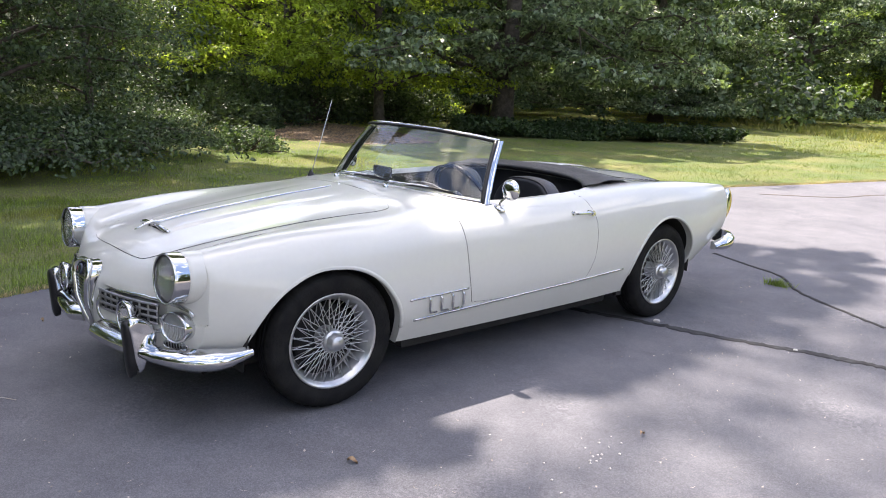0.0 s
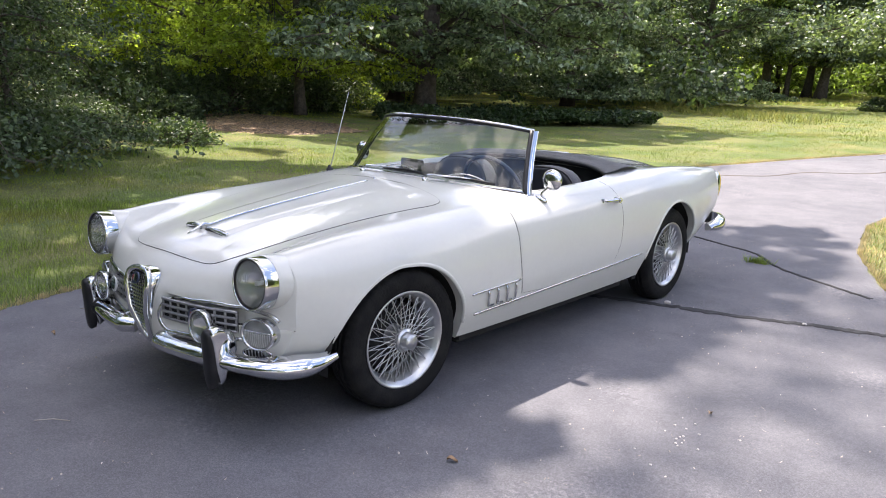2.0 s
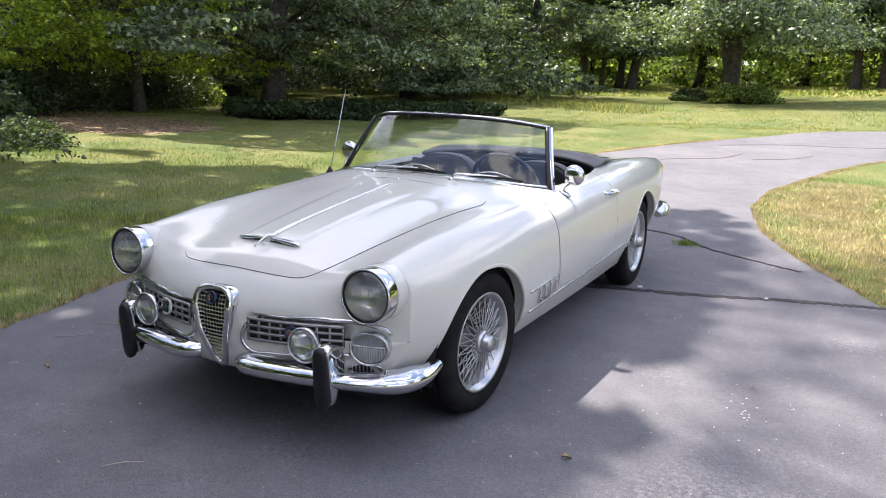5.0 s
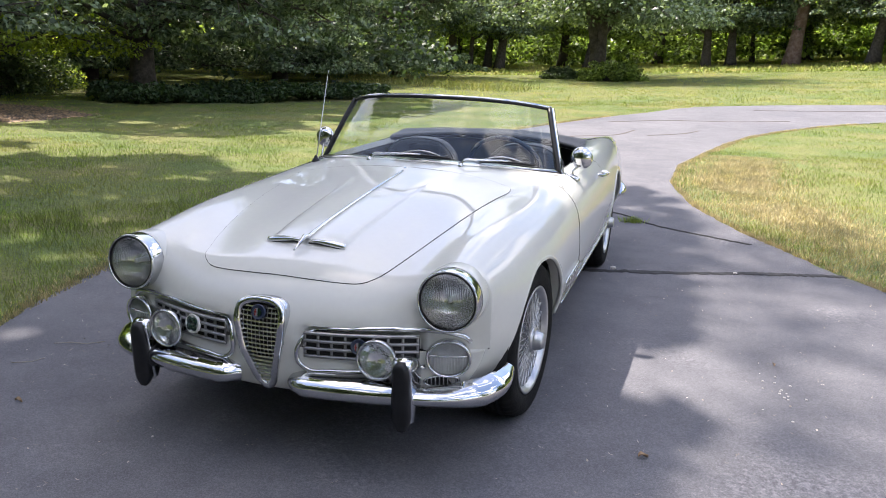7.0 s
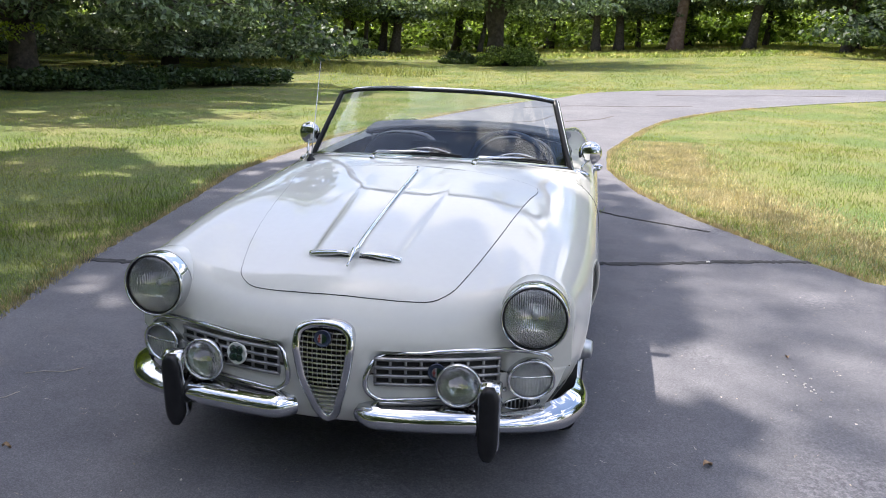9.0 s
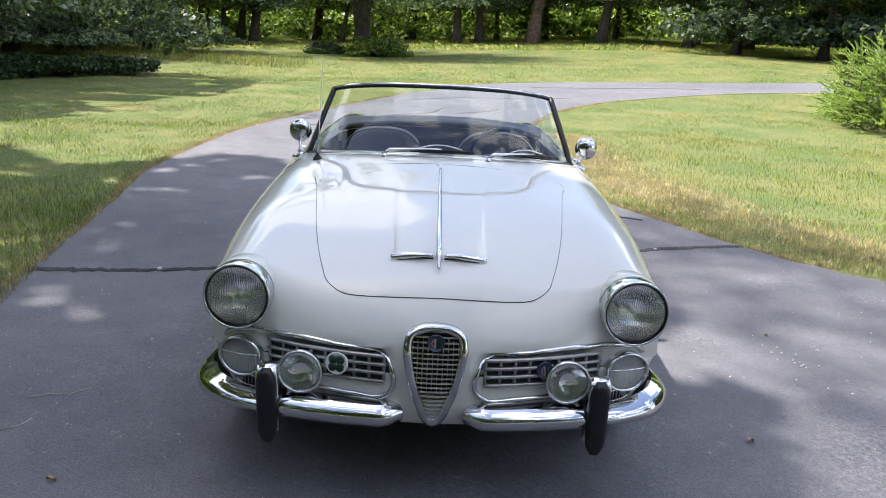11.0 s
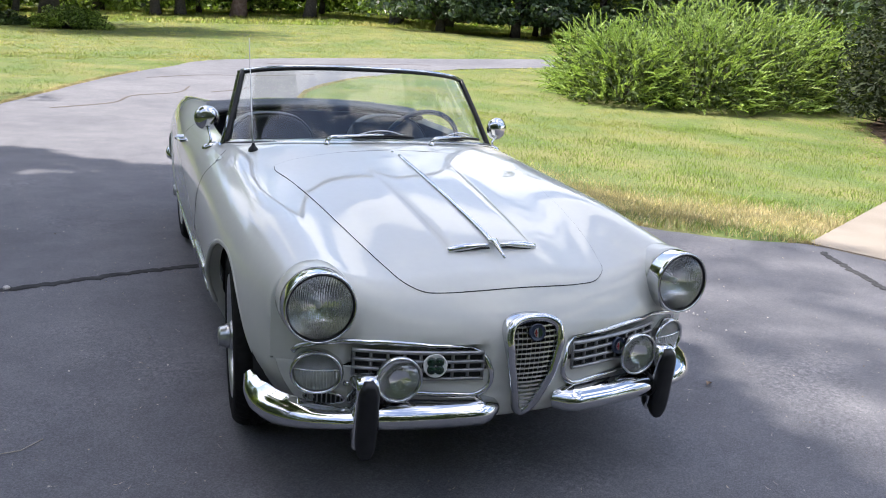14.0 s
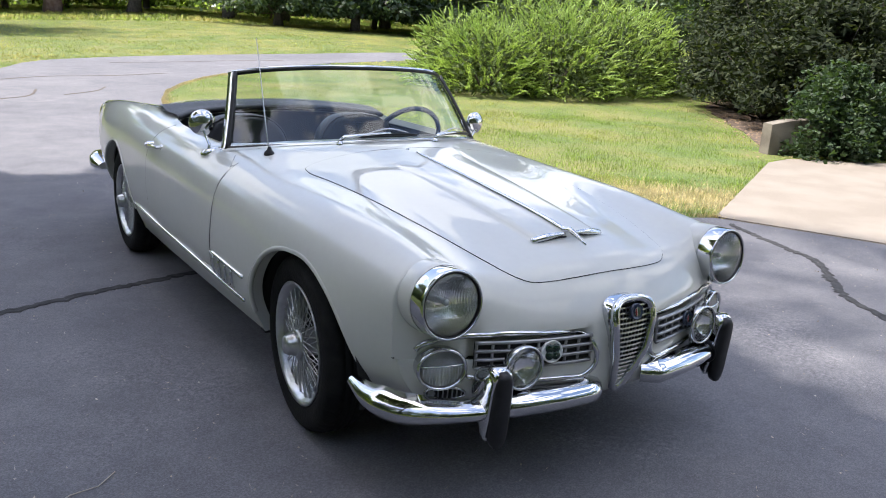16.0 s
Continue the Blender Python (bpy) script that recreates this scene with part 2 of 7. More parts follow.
# sunlit copy of the leaf, with the sun's brightness painted into the green
M_LEAFLIT = leaf_material("sunlit_green_leaf", (0.21, 0.27, 0.062), (0.38, 0.44, 0.13), 0.5, 0.62)
M_FARLEAF = leaf_material("far_wood_leaf", (0.130, 0.182, 0.060), (0.31, 0.39, 0.15), 0.5, 0.50, 0.75)
# shaded copy of the leaf: deep shade is put into its colour
M_LEAFSHADE = leaf_material("shaded_understorey_leaf", (0.050, 0.082, 0.042), (0.098, 0.140, 0.074), 0.5, 0.30, 0.6)
M_NEEDLE = leaf_material("yew_needles", (0.022, 0.034, 0.014), (0.052, 0.064, 0.028), 0.9, 0.2)
M_JUNIPER = leaf_material("juniper_sprays", (0.27, 0.36, 0.130), (0.50, 0.58, 0.26), 0.65, 0.40, 0.5, up=0.30)
# darker juniper green: the shade inside the bush is put into the colour
M_JUNIPERSHADE = leaf_material("shaded_juniper_needles", (0.065, 0.095, 0.030), (0.13, 0.17, 0.06), 0.8, 0.25)
M_COVER = leaf_material("ground_cover_leaf", (0.030, 0.058, 0.022), (0.060, 0.095, 0.040), 0.6, 0.25)
M_DRYLEAF = material("dry_leaf", (0.24, 0.15, 0.08), 0.8, vary=(0.34, 0.24, 0.14), scale=30)
M_DEBRIS = material("dry_needles_and_chips", (0.30, 0.25, 0.19), 0.8, vary=(0.42, 0.39, 0.35), scale=9, island=0.5)
M_WOOD = material("weathered_fence_wood", (0.12, 0.075, 0.05), 0.85, vary=(0.18, 0.12, 0.09), scale=5, fine=0.2, fine_scale=50)
M_STONE = material("pale_pebble", (0.55, 0.53, 0.50), 0.7, vary=(0.42, 0.40, 0.38), scale=60)


def glass(name, tint, rough=0.0, ior=1.45):
    m = bpy.data.materials.new(name)
    m.use_nodes = True
    n, l = m.node_tree.nodes, m.node_tree.links
    out = n["Material Output"]
    n.remove(n["Principled BSDF"])
    clear = n.new("ShaderNodeBsdfTransparent")
    clear.inputs["Color"].default_value = (*tint, 1)
    gloss = n.new("ShaderNodeBsdfGlossy")
    gloss.inputs["Roughness"].default_value = rough
    gloss.inputs["Color"].default_value = (1, 1, 1, 1)
    fres = n.new("ShaderNodeFresnel")
    fres.inputs["IOR"].default_value = ior
    mix = n.new("ShaderNodeMixShader")
    l.new(fres.outputs["Fac"], mix.inputs[0])
    l.new(clear.outputs["BSDF"], mix.inputs[1])
    l.new(gloss.outputs["BSDF"], mix.inputs[2])
    l.new(mix.outputs["Shader"], out.inputs["Surface"])
    return m


M_GLASS = glass("windscreen_glass", (0.80, 0.85, 0.84), 0.0, 1.68)
M_LENS = glass("lamp_glass", (0.985, 0.99, 0.99), 0.0, 1.5)


def reflector(name, period, flutes=True):
    """Silvered bowl behind pressed glass: its image is broken into upright flutes or a patterned shimmer."""
    m = material(name, (0.97, 0.98, 0.99), 0.05, 0.92, vary=(0.88, 0.89, 0.90), scale=30)
    n, l = m.node_tree.nodes, m.node_tree.links
    co = n.new("ShaderNodeTexCoord")
    if flutes:
        g = n.new("ShaderNodeTexWave")
        g.bands_direction = "X"
        g.inputs["Scale"].default_value = 2 * math.pi / (20 * period)
        g.inputs["Distortion"].default_value = 1.2
        g.inputs["Detail Scale"].default_value = 3.0
    else:
        g = n.new("ShaderNodeTexVoronoi")
        g.inputs["Scale"].default_value = 1 / period
    b = n.new("ShaderNodeBump")
    b.inputs["Strength"].default_value, b.inputs["Distance"].default_value = 0.7 if flutes else 0.5, 0.0009 if flutes else 0.002
    l.new(co.outputs["Object"], g.inputs["Vector"])
    l.new(g.outputs["Fac"] if flutes else g.outputs[0], b.inputs["Height"])
    l.new(b.outputs["Normal"], n["Principled BSDF"].inputs["Normal"])
    return m


M_REFLECT = reflector("headlight_reflector", 0.0065)
M_SIGNAL = material("dull_lamp_back", (0.72, 0.73, 0.74), 0.28, 0.7, vary=(0.60, 0.61, 0.62), scale=40)
M_RIBWHITE = material("cast_glass_flute", (0.80, 0.82, 0.84), 0.1, vary=(0.68, 0.70, 0.72), scale=50, spec=0.8)
M_REFLECTFOG = reflector("patterned_reflector", 0.016, False)

# ---------------------------------------------------------------- mesh helpers


class Geo:
    """Collects vertices and faces of one mesh."""

    def __init__(self):
        self.v, self.f = [], []

    def add(self, verts, faces):
        k = len(self.v)
        self.v.extend([tuple(p) for p in verts])
        self.f.extend([tuple(i + k for i in f) for f in faces])
        return self

    def tube(self, path, radius, sides=8, closed=False, caps=True, flat=1.0, up=None):
        path = [Vector(p) for p in path]
        n = len(path)
        rad = radius if hasattr(radius, "__len__") else [radius] * n
        rings, prev = [], None
        for i, p in enumerate(path):
            a = path[(i - 1) % n] if closed or i else path[0]
            b = path[(i + 1) % n] if closed or i < n - 1 else path[-1]
            t = (b - a).normalized()
            if up is not None:
                s = t.cross(Vector(up)).normalized()
            elif prev is None:
                s = t.orthogonal().normalized()
            else:
                s = (prev - t * prev.dot(t)).normalized()
            prev = s
            u = s.cross(t)
            rings.append([p + (s * math.cos(q) + u * math.sin(q) * flat) * rad[i] for q in (2 * math.pi * k / sides for k in range(sides))])
        verts = [q for r in rings for q in r]
        faces = []
        for i in range(n if closed else n - 1):
            j = (i + 1) % n
            for k in range(sides):
                m = (k + 1) % sides
                faces.append((i * sides + k, i * sides + m, j * sides + m, j * sides + k))
        if caps and not closed:
            faces.append(tuple(range(sides))[::-1])
            faces.append(tuple((n - 1) * sides + k for k in range(sides)))
        return self.add(verts, faces)

    def sweep(self, path, profile, side, upv, closed_profile=True, caps=True):
        """profile: (a, b) pairs; each path point has its own side and up vectors."""
        n, m = len(path), len(profile)
        verts = [Vector(p) + Vector(s) * a + Vector(u) * b for p, s, u in zip(path, side, upv) for a, b in profile]
        faces = []
        for i in range(n - 1):
            for k in range(m if closed_profile else m - 1):
                j = (k + 1) % m
                faces.append((i * m + k, i * m + j, (i + 1) * m + j, (i + 1) * m + k))
        if caps and closed_profile:
            faces.append(tuple(range(m))[::-1])
            faces.append(tuple((n - 1) * m + k for k in range(m)))
        return self.add(verts, faces)

    def revolve(self, profile, matrix, sides=32):
        """profile: (radius, height) pairs round the matrix's z axis."""
        m = len(profile)
        verts, faces = [], []
        for k in range(sides):
            q = 2 * math.pi * k / sides
            verts += [matrix @ Vector((r * math.cos(q), r * math.sin(q), h)) for r, h in profile]
        for k in range(sides):
            j = (k + 1) % sides
            for i in range(m - 1):
                faces.append((k * m + i, j * m + i, j * m + i + 1, k * m + i + 1))
        return self.add(verts, faces)

    def grid(self, rows):
        """rows of equally many points."""
        n, m = len(rows), len(rows[0])
        return self.add([p for r in rows for p in r], [(i * m + k, i * m + k + 1, (i + 1) * m + k + 1, (i + 1) * m + k) for i in range(n - 1) for k in range(m - 1)])

    def box(self, centre, size, matrix=None, bevel=0.0):
        bm = bmesh.new()
        bmesh.ops.create_cube(bm, size=1.0)
        bmesh.ops.scale(bm, vec=Vector(size), verts=bm.verts)
        if bevel:
            bmesh.ops.bevel(bm, geom=bm.edges[:], offset=bevel, segments=2, affect="EDGES")
        mat = (matrix or Matrix.Identity(4)) @ Matrix.Translation(centre) if matrix is None else matrix @ Matrix.Translation(centre)
        bm.verts.index_update()
        out = self.add([mat @ v.co for v in bm.verts], [[v.index for v in f.verts] for f in bm.faces])
        bm.free()
        return out

    def mesh(self, name, mat, smooth=True):
        me = bpy.data.meshes.new(name)
        me.from_pydata(self.v, [], self.f)
        me.materials.append(mat)
        if smooth:
            me.polygons.foreach_set("use_smooth", [True] * len(me.polygons))
        me.update()
        return me


def part(name, geo, mat, parent=None, label="", smooth=True, weld=False, sharp=None):
    me = geo.mesh(name, mat, smooth)
    if weld or sharp:
        bm = bmesh.new()
        bm.from_mesh(me)
        bmesh.ops.remove_doubles(bm, verts=bm.verts, dist=0.0004)
        bmesh.ops.recalc_face_normals(bm, faces=bm.faces)
        if sharp:
            for e in bm.edges:
                if len(e.link_faces) == 2 and e.calc_face_angle() > radians(sharp):
                    e.smooth = False
        bm.to_mesh(me)
        bm.free()
    ob = new(name, me)
    if parent:
        ob.parent = parent
    if label:
        tagged(ob, label)
    return ob


def fast_mesh(name, verts, loops, size, mat, smooth=False):
    """A mesh of equal polygons from number arrays."""
    me = bpy.data.meshes.new(name)
    verts = np.asarray(verts, np.float32).reshape(-1, 3)
    count = len(loops) // size
    me.vertices.add(len(verts))
    me.vertices.foreach_set("co", verts.ravel())
    me.loops.add(len(loops))
    me.loops.foreach_set("vertex_index", np.asarray(loops, np.int32))
    me.polygons.add(count)
    me.polygons.foreach_set("loop_start", np.arange(0, count * size, size, dtype=np.int32))
    me.update(calc_edges=True)
    me.materials.append(mat)
    return me


def spline(keys, t):
    """Smooth curve through (t, values...) keys, at each of the numbers t."""
    keys = np.asarray(keys, float)
    t = np.atleast_1d(np.asarray(t, float))
    x, y = keys[:, 0], keys[:, 1:]
    d = np.diff(y, axis=0) / np.diff(x)[:, None]
    m = np.vstack([d[:1], (d[:-1] * np.diff(x)[1:, None] + d[1:] * np.diff(x)[:-1, None]) / (np.diff(x)[1:, None] + np.diff(x)[:-1, None]), d[-1:]])
    i = np.clip(np.searchsorted(x, t, side="right") - 1, 0, len(x) - 2)
    hh = (x[i + 1] - x[i])[:, None]
    s = ((t - x[i])[:, None] / hh)
    return (2 * s**3 - 3 * s**2 + 1) * y[i] + (s**3 - 2 * s**2 + s) * hh * m[i] + (-2 * s**3 + 3 * s**2) * y[i + 1] + (s**3 - s**2) * hh * m[i + 1]


def smooth_path(points, count):
    points = np.asarray(points, float)
    along = np.r_[0, np.cumsum(np.linalg.norm(np.diff(points, axis=0), axis=1))]
    return spline(np.column_stack([along, points]), np.linspace(0, along[-1], count))

# ---------------------------------------------------------------- ground


def soft_plus(v, s):
    return s * np.logaddexp(0, v / s)


def height(x, y):
    """Level of the ground: flat by the car, rising gently behind."""
    x, y = np.asarray(x, float), np.asarray(y, float)
    c = 0.018 + 0.0017 * x
    c = np.minimum(0.004 + 0.004 * np.logaddexp(0, (c - 0.004) / 0.004), 0.04)
    back = 0.02 * soft_plus(y - 30, 5) / (1 + np.exp((x - 2) / 4))
    z = soft_plus(y - 6, 2.0) * c + back
    return np.where(z > 3.5, 3.5 + (z - 3.5) * 0.15, z)


def rise(x, y):
    return float(height(x, y))


DRIVE_LEFT = [(-0.2, -14), (-0.75, -5), (-1.3, -2.4), (-1.62, -1.5), (-1.82, -0.78), (-1.97, -0.26), (-2.11, 0.3), (-2.26, 0.74), (-2.34, 1.15), (-2.42, 1.84), (-2.72, 3.67),
              (-2.93, 4.76), (-2.97, 6.45), (-2.8, 9.08), (-2.2, 11.4), (-1.5, 13.9), (-0.55, 16.4), (0.05, 17.6), (0.95, 19.7), (2.5, 20.9), (5.1, 21.9), (9.5, 22.7), (15.2, 23.8), (26, 25.6), (60, 29)]
DRIVE_RIGHT = [(60, 24.5), (26, 22.3), (12.8, 20.3), (8.24, 18.9), (5.4, 16.9), (4.1, 15.6), (3.08, 14.2), (1.93, 11.8), (1.55, 10.2), (1.14, 8.5), (1.03, 7.3), (1.1, 6.2),
               (1.38, 5.0), (1.66, 4.25), (2.03, 3.5), (2.36, 2.83), (2.62, 2.46), (3.1, 1.97), (3.41, 1.8), (3.79, 1.66)]
PAD = [(3.79, 1.66), (7.26, 3.5), (7.9, 3.62), (9.0, 2.95), (13.0, 1.0), (10.5, -6.0), (5.2, -3.4), (4.75, -0.8), (4.31, 0.49)]


def wavy(points, step, amount, seed):
    """A finer line through the points with a slightly uneven edge."""
    pts = np.asarray(points, float)
    rng = np.random.default_rng(seed)
    out = []
    for a, b in zip(pts[:-1], pts[1:]):
        d = b - a
        length = np.hypot(*d)
        count = max(1, int(length / step))
        nrm = np.array([-d[1], d[0]]) / length
        for k in range(count):
            out.append(a + d * k / count + nrm * rng.normal(0, amount) * (k > 0))
    out.append(pts[-1])
    return np.array(out)


left_line = wavy(smooth_path(DRIVE_LEFT, 160), 0.12, 0.012, 3)
right_line = wavy(smooth_path(DRIVE_RIGHT, 140), 0.12, 0.012, 4)
drive_outline = np.vstack([left_line, right_line, np.array([(4.31, 0.49), (4.75, -0.8), (5.2, -3.4), (6.0, -14.0)])])


def edge_distance(poly, x, y):
    """Signed distance to a closed outline, positive inside."""
    x, y = np.asarray(x, float).ravel(), np.asarray(y, float).ravel()
    best = np.full(x.shape, 1e9)
    inside = np.zeros(x.shape, bool)
    q = np.roll(poly, -1, axis=0)
    for (ax, ay), (bx, by) in zip(poly, q):
        dx, dy = bx - ax, by - ay
        s = np.clip(((x - ax) * dx + (y - ay) * dy) / (dx * dx + dy * dy + 1e-12), 0, 1)
        best = np.minimum(best, (x - ax - s * dx) ** 2 + (y - ay - s * dy) ** 2)
        if ay != by:
            inside ^= ((ay > y) != (by > y)) & (x < (bx - ax) * (y - ay) / (by - ay) + ax)
    return np.where(inside, 1, -1) * np.sqrt(best)


coarse_outline = np.vstack([smooth_path(DRIVE_LEFT, 60), smooth_path(DRIVE_RIGHT, 50), np.array([(4.31, 0.49), (4.75, -0.8), (5.2, -3.4), (6.0, -14.0)])])
pad_outline = np.array(PAD)


def paved(x, y):
    return np.maximum(edge_distance(coarse_outline, x, y), edge_distance(pad_outline, x, y))


def axis_steps(lo, hi, fine, far, growth=1.22):
    mid = list(np.arange(lo, hi + fine / 2, fine))
    step, v = fine, mid[-1]
    while v < far:
        step *= growth
        v += step
        mid.append(v)
    step, v, low = fine, mid[0], []
    while v > -far:
        step *= growth
        v -= step
        low.append(v)
    return np.array(low[::-1] + mid)


gx, gy = axis_steps(-9, 9, 0.2, 900), axis_steps(-4, 26, 0.25, 900)
GX, GY = np.meshgrid(gx, gy)
GZ = height(GX, GY)
sd = paved(GX, GY).reshape(GX.shape)
bumps = np.array([[noise.noise((a * 0.9, b * 0.9, 0.3)) for a in gx] for b in gy]) * 0.012
GZ = GZ + np.where(sd > 0.05, -0.07 * np.clip((sd - 0.05) / 0.35, 0, 1) - 0.008, 0.012 * np.clip(-sd / 0.15, 0, 1) - 0.006 + bumps * np.clip(-sd / 0.4, 0, 1))
ny, nx = GX.shape
idx = np.arange(ny * nx).reshape(ny, nx)
loops = np.stack([idx[:-1, :-1], idx[:-1, 1:], idx[1:, 1:], idx[1:, :-1]], -1).reshape(-1)
ground = new("ground", fast_mesh("ground", np.stack([GX, GY, GZ], -1), loops, 4, M_SOIL))
ground.data.polygons.foreach_set("use_smooth", [True] * len(ground.data.polygons))
tagged(ground, "patchy green and straw-coloured lawn soil rising gently to the woods", "lawn", kind="structure")


def slab(name, outline, lift, thick, mat, cell=0.6):
    """A paving sheet with a real edge, draped over the ground."""
    bm = bmesh.new()
    vs = [bm.verts.new((x, y, 0)) for x, y in outline]
    edges = [bm.edges.new((vs[i], vs[(i + 1) % len(vs)])) for i in range(len(vs))]
    bmesh.ops.triangle_fill(bm, edges=edges, use_beauty=True)
    xs = [p[0] for p in outline]
    ys = [p[1] for p in outline]
    for axis, lo, hi in ((0, max(min(xs), -4), min(max(xs), 30)), (1, max(min(ys), -5), min(max(ys), 30))):
        v = lo + cell
        while v < hi:
            co, no = [0, 0, 0], [0, 0, 0]
            co[axis], no[axis] = v, 1
            bmesh.ops.bisect_plane(bm, geom=bm.verts[:] + bm.edges[:] + bm.faces[:], plane_co=co, plane_no=no)
            v += cell
    for v in bm.verts:
        v.co.z = rise(v.co.x, v.co.y) + lift
    rim = [e for e in bm.edges if e.is_boundary]
    made = bmesh.ops.extrude_edge_only(bm, edges=rim)
    for v in made["geom"]:
        if isinstance(v, bmesh.types.BMVert):
            v.co.z -= thick
    bmesh.ops.recalc_face_normals(bm, faces=bm.faces)
    me = bpy.data.meshes.new(name)
    bm.to_mesh(me)
    bm.free()
    me.materials.append(mat)
    return new(name, me)


road = tagged(slab("road", drive_outline, 0.0, 0.06, M_ASPHALT), "worn grey asphalt driveway curving round a lawn island", "driveway", kind="structure")
pavement = tagged(slab("pavement", PAD, 0.012, 0.07, M_CONCRETE, 1.0), "pale warm concrete apron joining the asphalt driveway", "concrete apron", kind="structure")


def crack(points, width, seed, label, mat=M_SEAL):
    """An open joint or a filled crack: a rough ribbon with raised lips."""
    rng = np.random.default_rng(seed)
    line = smooth_path([(x, y, 0) for x, y in points], max(8, int(40 * np.hypot(*(np.subtract(points[-1], points[0]))))))
    rows = []
    for k, p in enumerate(line):
        d = line[min(k + 1, len(line) - 1)] - line[max(k - 1, 0)]
        d /= np.linalg.norm(d)
        s = np.array([-d[1], d[0], 0])
        p = p + s * rng.normal(0, width * 0.12)
        w = width * (0.55 + 0.4 * rng.random() + 0.7 * max(0.0, noise.noise((p[0] * 3.1, p[1] * 3.1, seed))))
        rows.append([p + s * a * w + np.array([0, 0, rise(p[0], p[1]) + 0.004 + b]) for a, b in ((-0.5, -0.003), (-0.32, 0.004), (-0.1, -0.001), (0.12, -0.001), (0.34, 0.004), (0.5, -0.003))])
    return tagged(part("pavement_crack", Geo().grid(rows), mat), label, "pavement crack", kind="structure")


crack([(-2.42, 1.5), (-1.63, 1.6), (-1.1, 1.76), (-0.68, 1.86), (0.1, 2.1), (0.75, 2.33), (1.25, 2.48), (1.8, 2.7), (2.35, 2.85)], 0.072, 1, "dark open joint running across the asphalt driveway")
crack([(-0.13, 4.8), (0.29, 4.62), (0.66, 4.46), (1.0, 4.07), (1.4, 3.82), (1.78, 3.62)], 0.035, 2, "thin dark crack in the asphalt near the lawn island")
crack([(3.7, 1.45), (3.62, 1.29), (3.45, 0.85), (3.29, 0.46), (2.95, 0.14), (2.74, -0.04), (2.52, -0.42), (2.3, -0.9)], 0.07, 3, "dark patched crack in the asphalt beside the concrete apron")
crack([(-2.0, 9.4), (-1.2, 10.2), (-0.9, 11.2), (-0.2, 11.8), (0.1, 12.9)], 0.045, 4, "brownish wandering crack in the sunlit asphalt", M_OLDSEAL)
crack([(-0.6, 14.5), (0.6, 15.4), (1.9, 15.6), (3.2, 16.2)], 0.045, 5, "filled crack along the far bend of the driveway", M_OLDSEAL)
crack([(0.4, 12.0), (1.0, 12.6), (1.3, 13.3)], 0.04, 6, "short filled crack in the far driveway", M_OLDSEAL)
crack([(2.6, 19.2), (4.2, 19.4), (6.0, 19.9), (7.6, 20.0)], 0.05, 7, "filled crack in the far driveway", M_OLDSEAL)
# ---------------------------------------------------------------- the car
car = new("convertible_car")
tagged(car, "cream white vintage convertible with chrome trim, roof folded down", "car")

WHEEL_F, WHEEL_R, WHEEL_Z, WHEEL_X = -0.02, 2.51, 0.315, 0.672

# half sections of the body: station, then x, z of nine points from the centre line over the wing to the sill
BODY = [
    (-0.62, 0.000, 0.712, 0.180, 0.706, 0.350, 0.692, 0.495, 0.712, 0.597, 0.757, 0.702, 0.692, 0.708, 0.550, 0.684, 0.410, 0.614, 0.300),
    (-0.45, 0.000, 0.752, 0.180, 0.745, 0.380, 0.729, 0.505, 0.744, 0.600, 0.775, 0.711, 0.705, 0.744, 0.555, 0.726, 0.400, 0.656, 0.280),
    (-0.20, 0.000, 0.794, 0.200, 0.788, 0.420, 0.772, 0.530, 0.782, 0.615, 0.800, 0.726, 0.730, 0.777, 0.565, 0.762, 0.400, 0.692, 0.250),
    (0.10, 0.000, 0.836, 0.220, 0.830, 0.460, 0.810, 0.555, 0.811, 0.635, 0.813, 0.745, 0.748, 0.796, 0.575, 0.785, 0.390, 0.715, 0.240),
    (0.42, 0.000, 0.876, 0.240, 0.868, 0.510, 0.840, 0.600, 0.832, 0.660, 0.824, 0.757, 0.762, 0.801, 0.580, 0.786, 0.370, 0.724, 0.235),
    (0.66, 0.000, 0.902, 0.240, 0.896, 0.510, 0.872, 0.610, 0.852, 0.675, 0.832, 0.764, 0.768, 0.803, 0.585, 0.787, 0.370, 0.724, 0.232),
    (0.98, 0.000, 0.905, 0.240, 0.902, 0.510, 0.880, 0.640, 0.858, 0.702, 0.838, 0.773, 0.772, 0.806, 0.590, 0.788, 0.370, 0.725, 0.230),
    (1.60, 0.000, 0.905, 0.240, 0.902, 0.510, 0.885, 0.640, 0.872, 0.705, 0.856, 0.776, 0.788, 0.808, 0.600, 0.790, 0.370, 0.727, 0.230),
    (1.95, 0.000, 0.915, 0.240, 0.912, 0.480, 0.898, 0.612, 0.887, 0.694, 0.873, 0.774, 0.800, 0.806, 0.610, 0.790, 0.380, 0.729, 0.235),
    (2.50, 0.000, 0.912, 0.240, 0.906, 0.460, 0.882, 0.580, 0.886, 0.668, 0.893, 0.757, 0.808, 0.801, 0.620, 0.786, 0.420, 0.721, 0.260),
    (3.05, 0.000, 0.858, 0.240, 0.850, 0.440, 0.818, 0.570, 0.842, 0.645, 0.875, 0.728, 0.795, 0.770, 0.640, 0.752, 0.470, 0.670, 0.330),
    (3.40, 0.000, 0.770, 0.240, 0.762, 0.420, 0.745, 0.555, 0.786, 0.640, 0.848, 0.690, 0.775, 0.716, 0.650, 0.690, 0.520, 0.600, 0.410),
]
body_keys = np.array(BODY)


